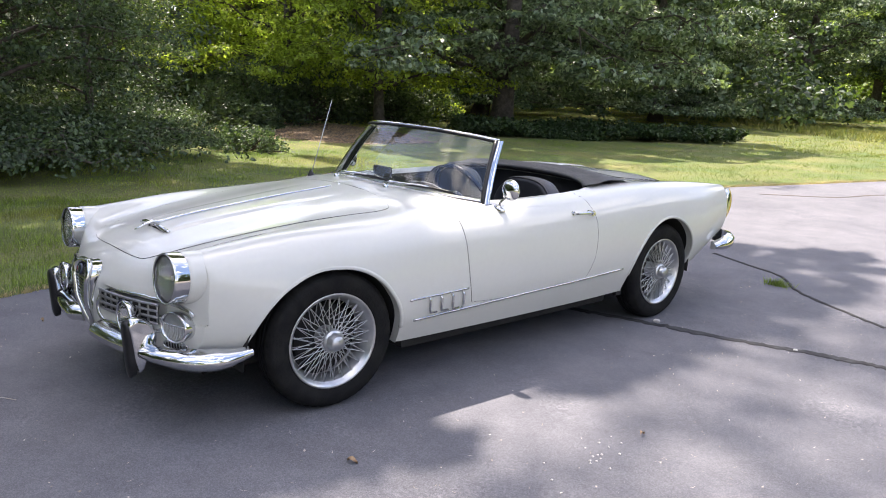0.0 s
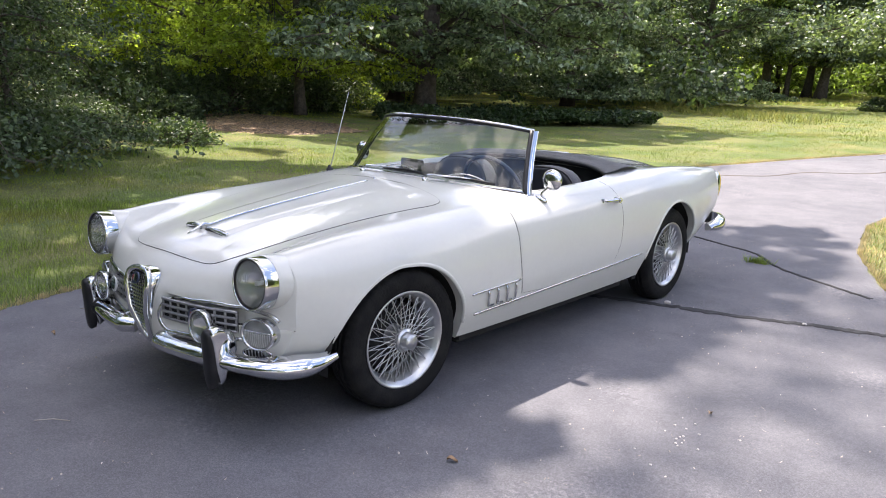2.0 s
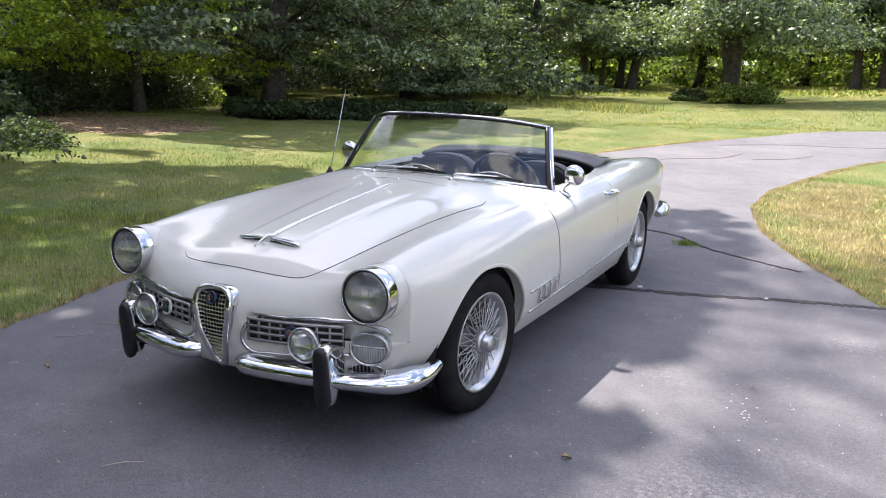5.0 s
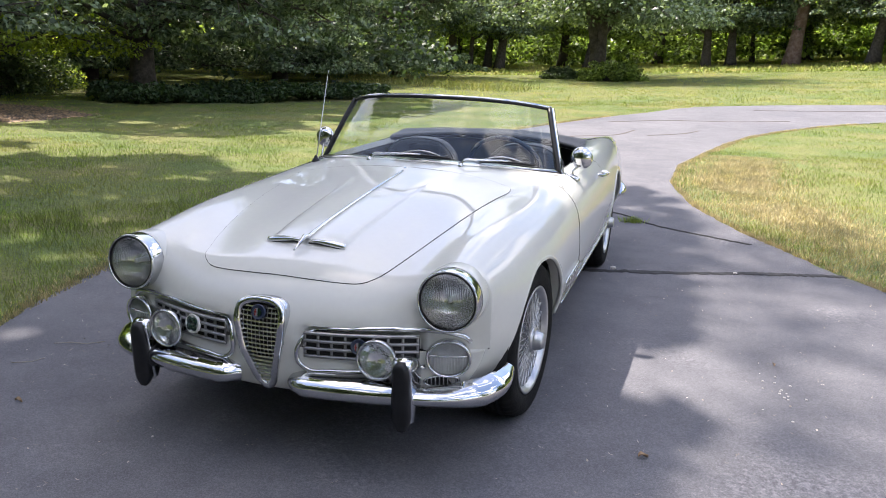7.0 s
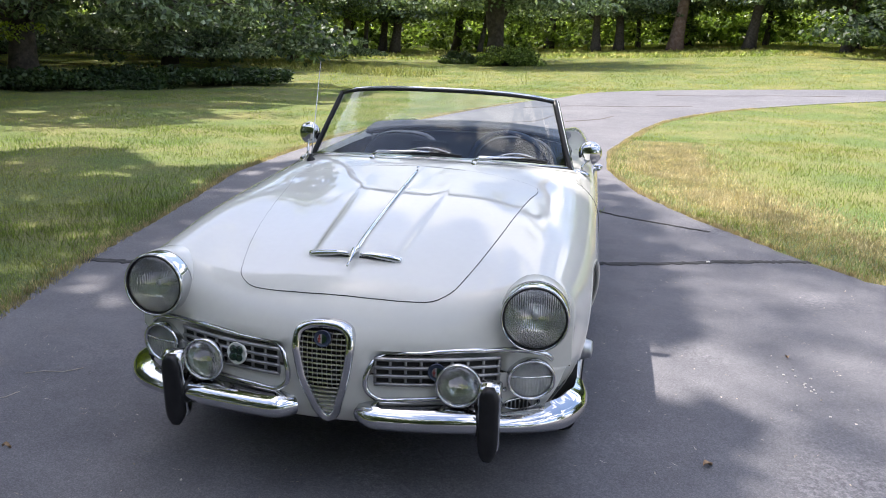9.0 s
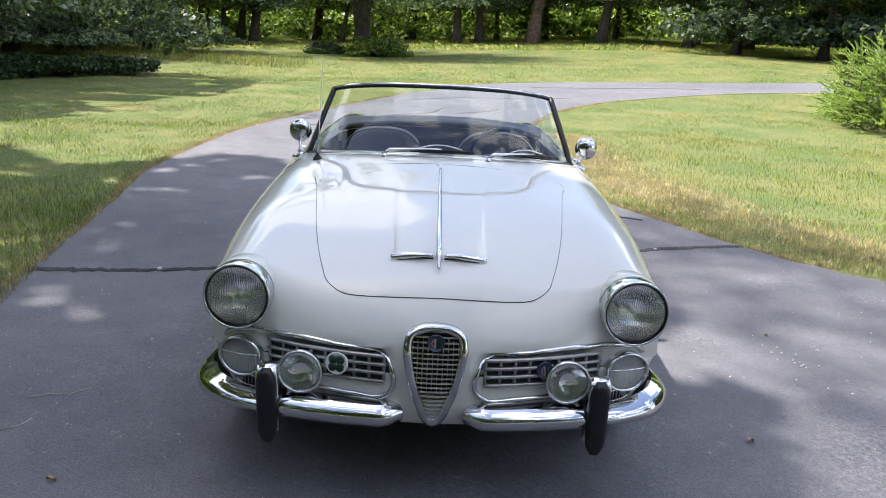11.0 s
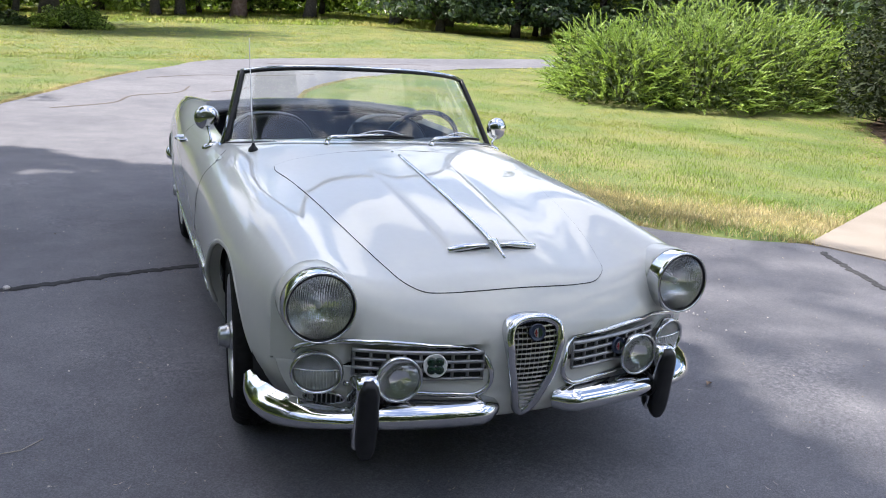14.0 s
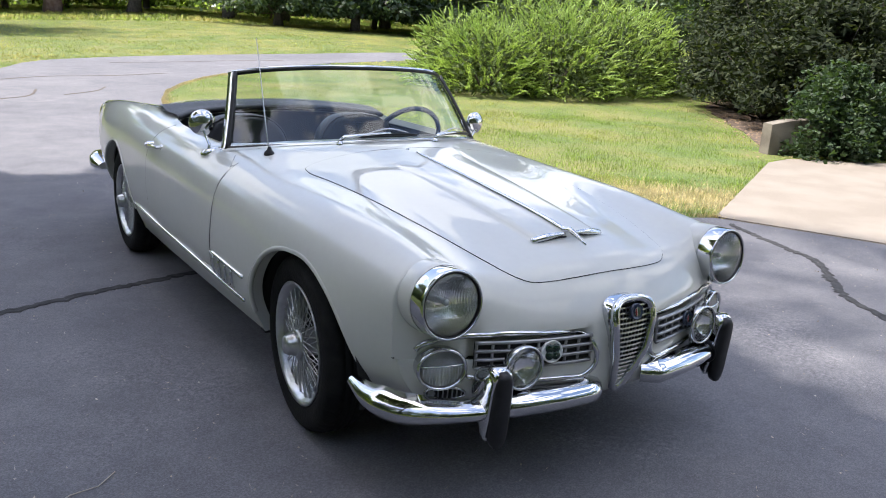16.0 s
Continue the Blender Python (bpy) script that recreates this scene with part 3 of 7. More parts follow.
def curvature_keys():
    """Second derivatives of the natural cubic through the stations."""
    x, y = body_keys[:, 0], body_keys[:, 1:]
    h = np.diff(x)
    a = np.eye(len(x))
    r = np.zeros_like(y)
    for k in range(1, len(x) - 1):
        a[k, k - 1], a[k, k], a[k, k + 1] = h[k - 1], 2 * (h[k - 1] + h[k]), h[k]
        r[k] = 6 * ((y[k + 1] - y[k]) / h[k] - (y[k] - y[k - 1]) / h[k - 1])
    return np.linalg.solve(a, r)


body_bend = curvature_keys()


def at_station(u):
    x, y = body_keys[:, 0], body_keys[:, 1:]
    i = int(np.clip(np.searchsorted(x, u, side="right") - 1, 0, len(x) - 2))
    h = x[i + 1] - x[i]
    p, q = (x[i + 1] - u) / h, (u - x[i]) / h
    return p * y[i] + q * y[i + 1] + ((p**3 - p) * body_bend[i] + (q**3 - q) * body_bend[i + 1]) * h * h / 6


def section(u, count=49):
    """Half outline at station u as count points (x, z) from the centre line down to the sill."""
    pts = at_station(u).reshape(9, 2)
    along = np.r_[0, np.cumsum(np.linalg.norm(np.diff(pts, axis=0), axis=1))]
    t = np.linspace(0, along[-1], count)
    out = spline(np.column_stack([along, pts]), t)
    # round the panel off between its guide points
    for _ in range(5):
        wide = np.vstack([out[1] * [-1, 1], out, 2 * out[-1] - out[-2]])
        out = 0.25 * wide[:-2] + 0.5 * wide[1:-1] + 0.25 * wide[2:]
    out[0, 0] = 0
    return out


def arch_radius(angle, front):
    """Wheel opening in polar form; angle from straight back over the top to the front."""
    if front:
        return np.interp(angle, [-0.6, 0.0, 0.6, 1.57, 2.2, 2.7, 3.2, 3.8], [0.40, 0.350, 0.330, 0.330, 0.355, 0.385, 0.420, 0.45])
    return np.interp(angle, [-0.6, 0.0, 0.6, 1.57, 2.5, 3.2, 3.8], [0.345, 0.345, 0.350, 0.362, 0.372, 0.40, 0.43])


def nose_depth(x):
    """How far the front face stands ahead of the last station."""
    return (0.192 - 0.33 * x * x) * math.sqrt(max(0.0, 1 - min(1.0, abs(x) / 0.735) ** 5))


def build_body():
    stations = np.unique(np.r_[np.linspace(-0.62, -0.2, 14), np.linspace(-0.2, 0.7, 34), np.linspace(0.7, 2.0, 40), np.linspace(2.0, 3.0, 36), np.linspace(3.0, 3.40, 14)])
    N = 49
    rows = []
    for u in stations:
        s = section(u, N)
        half = [(x, u + 0.03 * (x / 0.6) ** 2 * float(np.clip((-0.1 - u) / 0.5, 0, 1)) ** 2 - (0.10 * x * x if u > 3.0 else 0.0) * np.clip((u - 3.0) / 0.4, 0, 1), z) for x, z in s]
        rows.append(half)
    front, back = [], []
    # rounded nose: rings shrinking towards the middle of the front face
    base = np.array(rows[0])
    grad = (section(-0.60, N) - section(-0.62, N)) / 0.02
    c = 0.47
    skirt = []
    for ang in [0] + list(np.linspace(5, 85, 16)) + [87.5, 89.2, 90]:
        k, f = math.cos(radians(ang)), math.sin(radians(ang))
        ring = []
        for (x, y, z), (dx, dz) in zip(base, grad):
            ahead = f * nose_depth(x)
            kz = k if z > c else min(1.0, k / 0.66) ** 0.5
            ring.append((max(0.0, x - dx * ahead * k) if x else 0.0, y - ahead, c + (z - c) * kz - dz * ahead * k))
        if ang:
            front.append(ring)
        x8, y8, z8 = ring[-1]
        skirt.append([(x8 * q, base[0][1] + 0.03 * (x8 * q / 0.6) ** 2 - f * nose_depth(x8 * q), z8 + (1 - q * q) * (-0.012) * min(1.0, k / 0.5)) for q in np.linspace(1, 0, 16)])
    base = rows[-1]
    c = 0.62
    for ang in np.linspace(8, 88, 9):
        k, f = math.cos(radians(ang)), math.sin(radians(ang))
        back.append([(x * k, y + f * (0.05 - 0.06 * (x * k) ** 2), c + (z - c) * k) for x, y, z in base])
    rows = front[::-1] + rows + back
    verts, keep = [], {}
    grid_ids = np.zeros((len(rows), 2 * N - 1), int)
    for i, half in enumerate(rows):
        full = [(-x, y, z) for x, y, z in half[:0:-1]] + half
        for k, p in enumerate(full):
            grid_ids[i, k] = len(verts)
            verts.append(list(p))
    verts = np.array(verts)
    # wheel openings: drop faces inside, pull the rim onto the curve
    drop = np.zeros(len(verts), bool)
    side = np.abs(verts[:, 0]) > 0.60
    for yc, is_front in ((WHEEL_F, True), (WHEEL_R, False)):
        dy, dz = verts[:, 1] - yc, verts[:, 2] - WHEEL_Z
        ang = np.arctan2(dz, dy)
        ang = np.where(ang < -0.9, ang + 2 * np.pi, ang)
        r = np.hypot(dy, dz)
        R = arch_radius(ang, is_front)
        near = side & (r < 0.75) & (verts[:, 2] < 0.75)
        inside = near & (r < R)
        pull = inside & (r > R - 0.045) | (near & (r >= R) & (r < R + 0.012))
        ratio = np.where(pull, R / np.maximum(r, 1e-6), 1.0)
        verts[:, 1] = np.where(pull, yc + dy * ratio, verts[:, 1])
        verts[:, 2] = np.where(pull, WHEEL_Z + dz * ratio, verts[:, 2])
        for k in np.flatnonzero(pull & (verts[:, 1] > -0.62)):
            flank = section(verts[k, 1])[24:][::-1]
            verts[k, 0] = math.copysign(float(np.interp(verts[k, 2], flank[:, 1], flank[:, 0])), verts[k, 0])
        drop |= inside & ~pull
    # shallow recess for the side grilles
    wide = np.clip((np.abs(verts[:, 0]) - 0.125) / 0.03, 0, 1) * np.clip((0.53 - np.abs(verts[:, 0])) / 0.03, 0, 1)
    tall_r = np.clip((verts[:, 2] - 0.40) / 0.025, 0, 1) * np.clip((0.542 - verts[:, 2]) / 0.02, 0, 1)
    verts[:, 1] = np.where(verts[:, 1] < -0.5, verts[:, 1] + 0.034 * wide * tall_r, verts[:, 1])
    # and the well behind the centre grille
    well_half = np.interp(verts[:, 2], [0.30, 0.33, 0.385, 0.455, 0.55], [0.022, 0.034, 0.046, 0.060, 0.064])
    well = np.clip((well_half - np.abs(verts[:, 0])) / 0.016, 0, 1) * np.clip((verts[:, 2] - 0.30) / 0.012, 0, 1) * np.clip((0.585 - verts[:, 2]) / 0.02, 0, 1)
    verts[:, 1] = np.where(verts[:, 1] < -0.5, verts[:, 1] + 0.075 * well, verts[:, 1])
    # cockpit opening
    yy, xx = verts[:, 1], np.abs(verts[:, 0])
    half_w = np.interp(yy, [0.74, 0.752, 0.842, 0.958, 1.05, 1.2, 1.6, 1.80, 1.93, 2.04], [0.34, 0.375, 0.535, 0.625, 0.642, 0.648, 0.645, 0.62, 0.56, 0.42])
    hole = (yy > 0.74) & (yy < 2.04) & (verts[:, 2] > 0.75)
    snap = hole & (xx > half_w - 0.022) & (xx < half_w + 0.012)
    verts[:, 0] = np.where(snap, np.sign(verts[:, 0]) * half_w, verts[:, 0])
    drop |= hole & (xx <= half_w - 0.022)
    faces = []
    for i in range(len(rows) - 1):
        for k in range(2 * N - 2):
            f = (grid_ids[i, k], grid_ids[i, k + 1], grid_ids[i + 1, k + 1], grid_ids[i + 1, k])
            if not drop[list(f)].any():
                faces.append(f)
    bm = bmesh.new()
    vs = [bm.verts.new(p) for p in verts]
    for f in faces:
        bm.faces.new([vs[j] for j in f])
    # lower lip of the nose, between the two wings
    for sgn in (1, -1):
        lip = [[bm.verts.new((sgn * x, y, z)) for x, y, z in r] for r in skirt]
        for r0, r1 in zip(lip[:-1], lip[1:]):
            for a in range(15):
                quad = (r0[a], r0[a + 1], r1[a + 1], r1[a])
                bm.faces.new(quad if sgn > 0 else quad[::-1])
    bmesh.ops.delete(bm, geom=[v for v in bm.verts if not v.link_faces], context="VERTS")
    bmesh.ops.remove_doubles(bm, verts=bm.verts, dist=0.0015)
    bmesh.ops.dissolve_degenerate(bm, edges=bm.edges, dist=0.001)
    bmesh.ops.holes_fill(bm, edges=[e for e in bm.edges if e.is_boundary and e.verts[0].co.y < -0.45 and e.verts[0].co.z > 0.36 and e.verts[1].co.z > 0.36], sides=0)
    bmesh.ops.recalc_face_normals(bm, faces=bm.faces)
    # fold the rims inward: wheel lips, sills and the cockpit edge
    rim = [e for e in bm.edges if e.is_boundary and not (e.verts[0].co.y < -0.5 and e.verts[0].co.z > 0.34)]
    made = bmesh.ops.extrude_edge_only(bm, edges=rim)
    for v in made["geom"]:
        if isinstance(v, bmesh.types.BMVert):
            if v.co.z > 0.75 and 0.6 < v.co.y < 2.15:
                v.co.z -= 0.03
                v.co.x *= 0.985
            else:
                v.co.x *= 0.94
                v.co.z += 0.004
    bmesh.ops.recalc_face_normals(bm, faces=bm.faces)
    top = max(bm.faces, key=lambda f: f.calc_center_median().z)
    if top.normal.z < 0:
        bmesh.ops.reverse_faces(bm, faces=bm.faces)
    for e in bm.edges:
        corner = min(v.co.y for v in e.verts) < -0.5 and min(abs(v.co.x) for v in e.verts) > 0.6
        if len(e.link_faces) == 2 and not corner and e.calc_face_angle() > radians(38):
            e.smooth = False
    for f in bm.faces:
        f.smooth = True
    me = bpy.data.meshes.new("body")
    tree = BVHTree.FromBMesh(bm)
    bm.to_mesh(me)
    bm.free()
    me.materials.append(M_PAINT)
    ob = new("body", me)
    ob.parent = car
    tagged(ob, "glossy cream white bodywork with soft tail fins")
    return ob, tree


body, skin = build_body()


def on_top(x, y, lift=0.0):
    hit = skin.ray_cast(Vector((x, y, 2)), Vector((0, 0, -1)))
    return (hit[0] + hit[1] * lift) if hit[0] else Vector((x, y, 0.85))


def on_side(y, z, sign, lift=0.0):
    hit = skin.ray_cast(Vector((sign * 2, y, z)), Vector((-sign, 0, 0)))
    return (hit[0] + hit[1] * lift) if hit[0] else Vector((sign * 0.8, y, z))


def on_front(x, z, lift=0.0):
    hit = skin.ray_cast(Vector((x, -2, z)), Vector((0, 1, 0)))
    return (hit[0] + hit[1] * lift) if hit[0] else Vector((x, -0.75, z))


def front_normal(x, z):
    hit = skin.ray_cast(Vector((x, -2, z)), Vector((0, 1, 0)))
    return hit[1] if hit[0] else Vector((0, -1, 0))


# inner dark shell: floor, wheel housings and tub
for s in (-1, 1):
    for yc in (WHEEL_F, WHEEL_R):
        part("wheel_housing", Geo().box((s * 0.36, yc, 0.47), (0.10, 0.80, 0.40)), M_DARK, car, smooth=False)
for s in (-1, 1):
    for yc, is_front in ((WHEEL_F, True), (WHEEL_R, False)):
        rows = []
        for ang in np.linspace(-0.12, 3.28, 30):
            r = float(arch_radius(ang, is_front)) + 0.012
            rows.append([Vector((s * x, yc + r * math.cos(ang), WHEEL_Z + r * math.sin(ang))) for x in (0.34, 0.5, 0.735)])
        part("wheel_well", Geo().grid(rows), M_DARK, car, "black wheel well liner")
for s in (-1, 1):
    for yc, is_front, lo, hi in ((WHEEL_F, True, 0.02, 3.08), (WHEEL_R, False, 0.0, 3.05)):
        edge = []
        for ang in np.linspace(lo, hi, 60):
            r = float(arch_radius(ang, is_front)) + 0.006
            p = on_side(yc + (r + 0.022) * math.cos(ang), WHEEL_Z + (r + 0.022) * math.sin(ang), s, 0.0)
            edge.append(Vector((p.x - s * 0.003, yc + r * math.cos(ang), WHEEL_Z + r * math.sin(ang))))
        for _ in range(12):
            xs = [p.x for p in edge]
            for k in range(1, len(edge) - 1):
                edge[k].x = 0.25 * xs[k - 1] + 0.5 * xs[k] + 0.25 * xs[k + 1]
        part("arch_lip", Geo().tube(edge, 0.0105, 8), M_PAINT, car, "rolled cream white edge of the wheel arch")
# floor and subframe boxes hang low to deepen the shade under the car
part("floor_pan", Geo().box((0, 1.25, 0.190), (1.30, 1.62, 0.05)), M_DARK, car, smooth=False)
part("front_subframe", Geo().box((0, WHEEL_F - 0.02, 0.275), (0.98, 0.98, 0.20), None, 0.03), M_DARK, car, smooth=False)
part("rear_subframe", Geo().box((0, WHEEL_R + 0.1, 0.29), (0.92, 1.35, 0.20), None, 0.03), M_DARK, car, smooth=False)
part("bulkhead", Geo().box((0, 0.42, 0.48), (1.40, 0.05, 0.56)), M_DARK, car, smooth=False)
part("bulkhead", Geo().box((0, 2.14, 0.48), (1.40, 0.05, 0.56)), M_DARK, car, smooth=False)


# bonnet outline, from the front edge back
hood_front = [(0.0, -0.700), (0.12, -0.698), (0.22, -0.688), (0.295, -0.668), (0.338, -0.630), (0.362, -0.560), (0.395, -0.43), (0.43, -0.25), (0.468, 0.0), (0.505, 0.25), (0.528, 0.385),
              (0.520, 0.425), (0.485, 0.452), (0.36, 0.49), (0.18, 0.515), (0.0, 0.522)]
half_line = smooth_path(hood_front, 90)
hood_line = np.vstack([half_line, (half_line * [-1, 1])[::-1][1:-1]])


def shut_line(points, name, radius=0.0016):
    return part(name, Geo().tube(points, radius, 5, caps=False), M_GAP, car)


# bonnet built on a regular grid so that the ribs stay crisp
def bonnet_grid():
    ys = np.unique(np.r_[np.linspace(-0.70, -0.60, 14), np.linspace(-0.60, -0.50, 16), np.linspace(-0.50, 0.42, 40), np.linspace(0.42, 0.522, 12)])
    rows = []
    ordered = half_line
    for y in ys:
        # widest x of the outline at this y
        best = 0.0
        for a, b in zip(ordered[:-1], ordered[1:]):
            if min(a[1], b[1]) - 1e-9 <= y <= max(a[1], b[1]) + 1e-9:
                s = 0.5 if a[1] == b[1] else (y - a[1]) / (b[1] - a[1])
                best = max(best, a[0] + s * (b[0] - a[0]))
        ribs = 0.150 + 0.05 * (y + 0.5)
        xs = np.array([0, 0.02, 0.05, 0.09, 0.12, ribs - 0.018, ribs - 0.009, ribs, ribs + 0.008, ribs + 0.03, 0.25, 0.29, 0.33, 0.37, 0.41, 0.45, 0.49, 0.53])
        xs = np.minimum(xs, best)
        xs[-1] = best
        row = []
        for x in np.r_[-xs[::-1], xs[1:]]:
            fade = np.clip((0.42 - y) / 0.95, 0, 1) * np.clip((y + 0.515) / 0.012, 0, 1)
            rib = np.clip((ribs - abs(x)) / 0.018, 0, 1)
            rib = rib * rib * (3 - 2 * rib)
            row.append(on_top(x, y, 0.0025) + Vector((0, 0, 0.013 * fade * rib)))
        rows.append(row)
    return Geo().grid(rows)


hood = part("hood", bonnet_grid(), M_PAINT, car, "cream white bonnet panel with two shallow raised ribs", weld=True)
if hood.data.polygons[len(hood.data.polygons) // 2].normal.z < 0:
    hood.data.flip_normals()
shut_line([on_top(x, y, 0.001) for x, y in np.vstack([hood_line, hood_line[:1]])], "hood_gap")

# spine and wing ornament
g = Geo()
spine = [on_top(0, y, 0.004) + Vector((0, 0, 0.015 * float(np.clip((0.42 - y) / 0.95, 0, 1)))) for y in np.linspace(-0.60, 0.44, 40)]
for k, p in enumerate(spine):
    if p.y < -0.515:
        spine[k] = p + Vector((0, 0, 0.014 * (p.y + 0.60) / 0.085))
g.tube(spine, [0.0035 + 0.0075 * min(1, k / 3) * (1 - 0.55 * k / 40) for k in range(40)], 8, flat=0.9)
part("hood_spine", g, M_CHROME, car, "chrome spine strip along the bonnet")
for s in (-1, 1):
    pts = []
    for k in np.linspace(0, 1, 14):
        x = 0.018 + 0.135 * k
        y = -0.520 + 0.012 * k
        pts.append(on_top(s * x, y, 0.004) + Vector((0, 0, 0.016 - 0.012 * k * k)))
    part("scoop_gap", Geo().tube([p + Vector((0, -0.004, -0.009)) for p in pts[:-2]], 0.0038, 6), M_GAP, car)
    part("hood_wing", Geo().tube(pts, [0.0045 + 0.0075 * math.sin(math.pi * min(1, 0.25 + 0.75 * (1 - k / 13))) for k in range(14)], 8, flat=0.75), M_CHROME, car, "chrome bonnet scoop lip")

# screen washer jet
p = on_top(-0.01, 0.50)
part("washer_jet", Geo().revolve([(0.007, 0.0), (0.007, 0.004), (0.003, 0.008), (0.001, 0.009)], Matrix.Translation(p), 12), M_CHROME, car, "tiny chrome washer jet")

# doors
for s in (-1, 1):
    lines = [(0.705, 0.825), (0.700, 0.78), (0.708, 0.68), (0.735, 0.50), (0.765, 0.385)]
    back = [(1.665, 0.395), (1.72, 0.50), (1.735, 0.62), (1.72, 0.74), (1.685, 0.83)]
    dl = smooth_path(lines, 24)
    db = smooth_path(back, 24)
    rows = []
    for q in np.linspace(0, 1, 20):
        i = q * 23
        f0 = dl[::-1][int(i)]
        b0 = db[int(i)]
        rows.append([on_side(*(f0 + (b0 - f0) * k), s, 0.0018) for k in np.linspace(0.004, 0.996, 26)])
    door = part("door", Geo().grid(rows), M_PAINT, car, "cream white door with a chrome handle", weld=True)
    if door.data.polygons[250].normal.x * s < 0:
        door.data.flip_normals()
    ring = [on_side(y, z, s, 0.0004) for y, z in dl]
    top_f = [on_top(s * x, y, 0.0008) for x, y in ((0.715, 0.72), (0.69, 0.76), (0.665, 0.80))]
    top_b = [on_top(s * x, y, 0.0008) for x, y in ((0.665, 1.655), (0.70, 1.665))]
    g = Geo().tube(top_f[::-1] + ring, 0.0008, 5, caps=False)
    g.tube(top_b + [on_side(y, z, s, 0.0004) for y, z in db[::-1]], 0.0008, 5, caps=False)
    g.tube([on_side(y, z, s, 0.0004) for y, z in smooth_path([lines[-1], (0.9, 0.376), (1.3, 0.380), (1.58, 0.387), back[0]], 30)], 0.0008, 5, caps=False)
    part("door_gap", g, M_GAP, car)
    # handle: pull bar on two posts with a push button
    g = Geo()
    p0, p1 = on_side(1.525, 0.776, s), on_side(1.66, 0.772, s)
    out = Vector((s, 0, 0))
    g.tube([p0 + out * 0.004, p0 + out * 0.026, p0 + out * 0.030 + Vector((0, 0.02, 0)), p1 + out * 0.030 + Vector((0, -0.03, 0.002))], [0.008, 0.0075, 0.007, 0.008], 8, flat=1.2)
    g.tube([p1 + out * 0.0, p1 + out * 0.034], 0.017, 12)
    g.tube([p1 + out * 0.034, p1 + out * 0.044], 0.010, 10)
    g.tube([p0 - out * 0.002, p0 + out * 0.008], 0.013, 10)
    part("door_handle", g, M_CHROME, door, "chrome pull handle with push button", sharp=40)
    # sill strip and the vent with its upper strip
    g = Geo()
    g.tube([on_side(y, z, s, 0.005) for y, z in smooth_path([(0.40, 0.349), (0.8, 0.362), (1.2, 0.376), (1.6, 0.388), (2.02, 0.405)], 40)], 0.0085, 8, flat=0.7)
    part("sill_strip", g, M_CHROME, car, "thin chrome strip along the sill")
    part("vent_strip", Geo().tube([on_side(y, z, s, 0.004) for y, z in np.linspace((0.355, 0.456), (0.722, 0.466), 16)], 0.0075, 8, flat=0.7), M_CHROME, car, "short chrome strip above the wing vent")
    for k in range(4):
        y = 0.480 + 0.072 * k
        g = Geo().tube([on_side(y - 0.006, 0.454, s, 0.002), on_side(y, 0.440, s, 0.008), on_side(y + 0.006, 0.392, s, 0.008), on_side(y + 0.014, 0.374, s, 0.004), on_side(min(y + 0.056, 0.70), 0.373, s, 0.004)], 0.0058, 6)
        part("vent_bar", g, M_CHROME, car)

# wheels


def ring_matrix(s):
    """Wheel axis: local z points outward from the car."""
    return Matrix(((0, 0, s, 0), (s, 0, 0, 0), (0, 1, 0, 0), (0, 0, 0, 1)))


ident = Matrix.Identity(4)
R_T = 0.315
# shoulder notches and grooves of the tread
sides_t = 144
g = Geo()
profile_t = [(0.212, -0.072), (0.232, -0.079), (0.262, -0.084), (0.286, -0.080), (0.303, -0.066), (0.3125, -0.046), (0.3145, -0.030), (0.309, -0.027), (0.309, -0.022), (R_T, -0.019), (R_T, -0.003), (0.310, -0.002), (0.310, 0.002),
             (R_T, 0.003), (R_T, 0.019), (0.309, 0.022), (0.309, 0.027), (0.3145, 0.030), (0.3125, 0.046), (0.303, 0.066), (0.294, 0.075), (0.286, 0.080), (0.276, 0.0815), (0.262, 0.084), (0.250, 0.0825), (0.232, 0.079), (0.218, 0.074), (0.210, 0.066)]
rows = []
for k in range(sides_t + 1):
    q = 2 * math.pi * k / sides_t
    notch = 0.0035 if k % 3 == 0 else 0.0
    rows.append([Vector(((r - (notch if 0.302 < r and 0.028 < abs(h) < 0.07 else 0.0)) * math.cos(q), (r - (notch if 0.302 < r and 0.028 < abs(h) < 0.07 else 0.0)) * math.sin(q), h)) for r, h in profile_t])
tyre_mesh = g.grid(rows).mesh("tyre", M_RUBBER)
tyre_mesh.flip_normals()
g = Geo().revolve([(0.196, -0.070), (0.212, -0.072), (0.214, -0.064), (0.203, -0.052), (0.196, -0.04), (0.176, -0.015), (0.176, 0.02), (0.190, 0.040), (0.198, 0.056), (0.206, 0.066), (0.214, 0.072), (0.218, 0.077),
                   (0.214, 0.080), (0.207, 0.076), (0.200, 0.066), (0.192, 0.056)], ident, 64)
rim_mesh = g.mesh("rim", M_STEEL)
spoke_meshes = []
for turn, hub_r, hub_h, rim_r, rim_h in ((0.42, 0.045, 0.070, 0.196, 0.052), (-0.42, 0.045, 0.066, 0.196, 0.056), (0.55, 0.062, -0.02, 0.184, 0.030)):
    spoke_meshes.append(Geo().tube([(hub_r * math.cos(turn), hub_r * math.sin(turn), hub_h), (rim_r, 0, rim_h)], 0.0019, 6, caps=False).mesh("spoke", M_STEEL))
g = Geo().revolve([(0.001, -0.06), (0.075, -0.06), (0.075, -0.03), (0.052, -0.01), (0.048, 0.06), (0.052, 0.074), (0.048, 0.080), (0.030, 0.086)], ident, 28)
g.revolve([(0.042, 0.080), (0.043, 0.092), (0.038, 0.098), (0.036, 0.112), (0.030, 0.120), (0.001, 0.122)], ident, 8)
hub_mesh = g.mesh("hub_nut", M_STEEL)
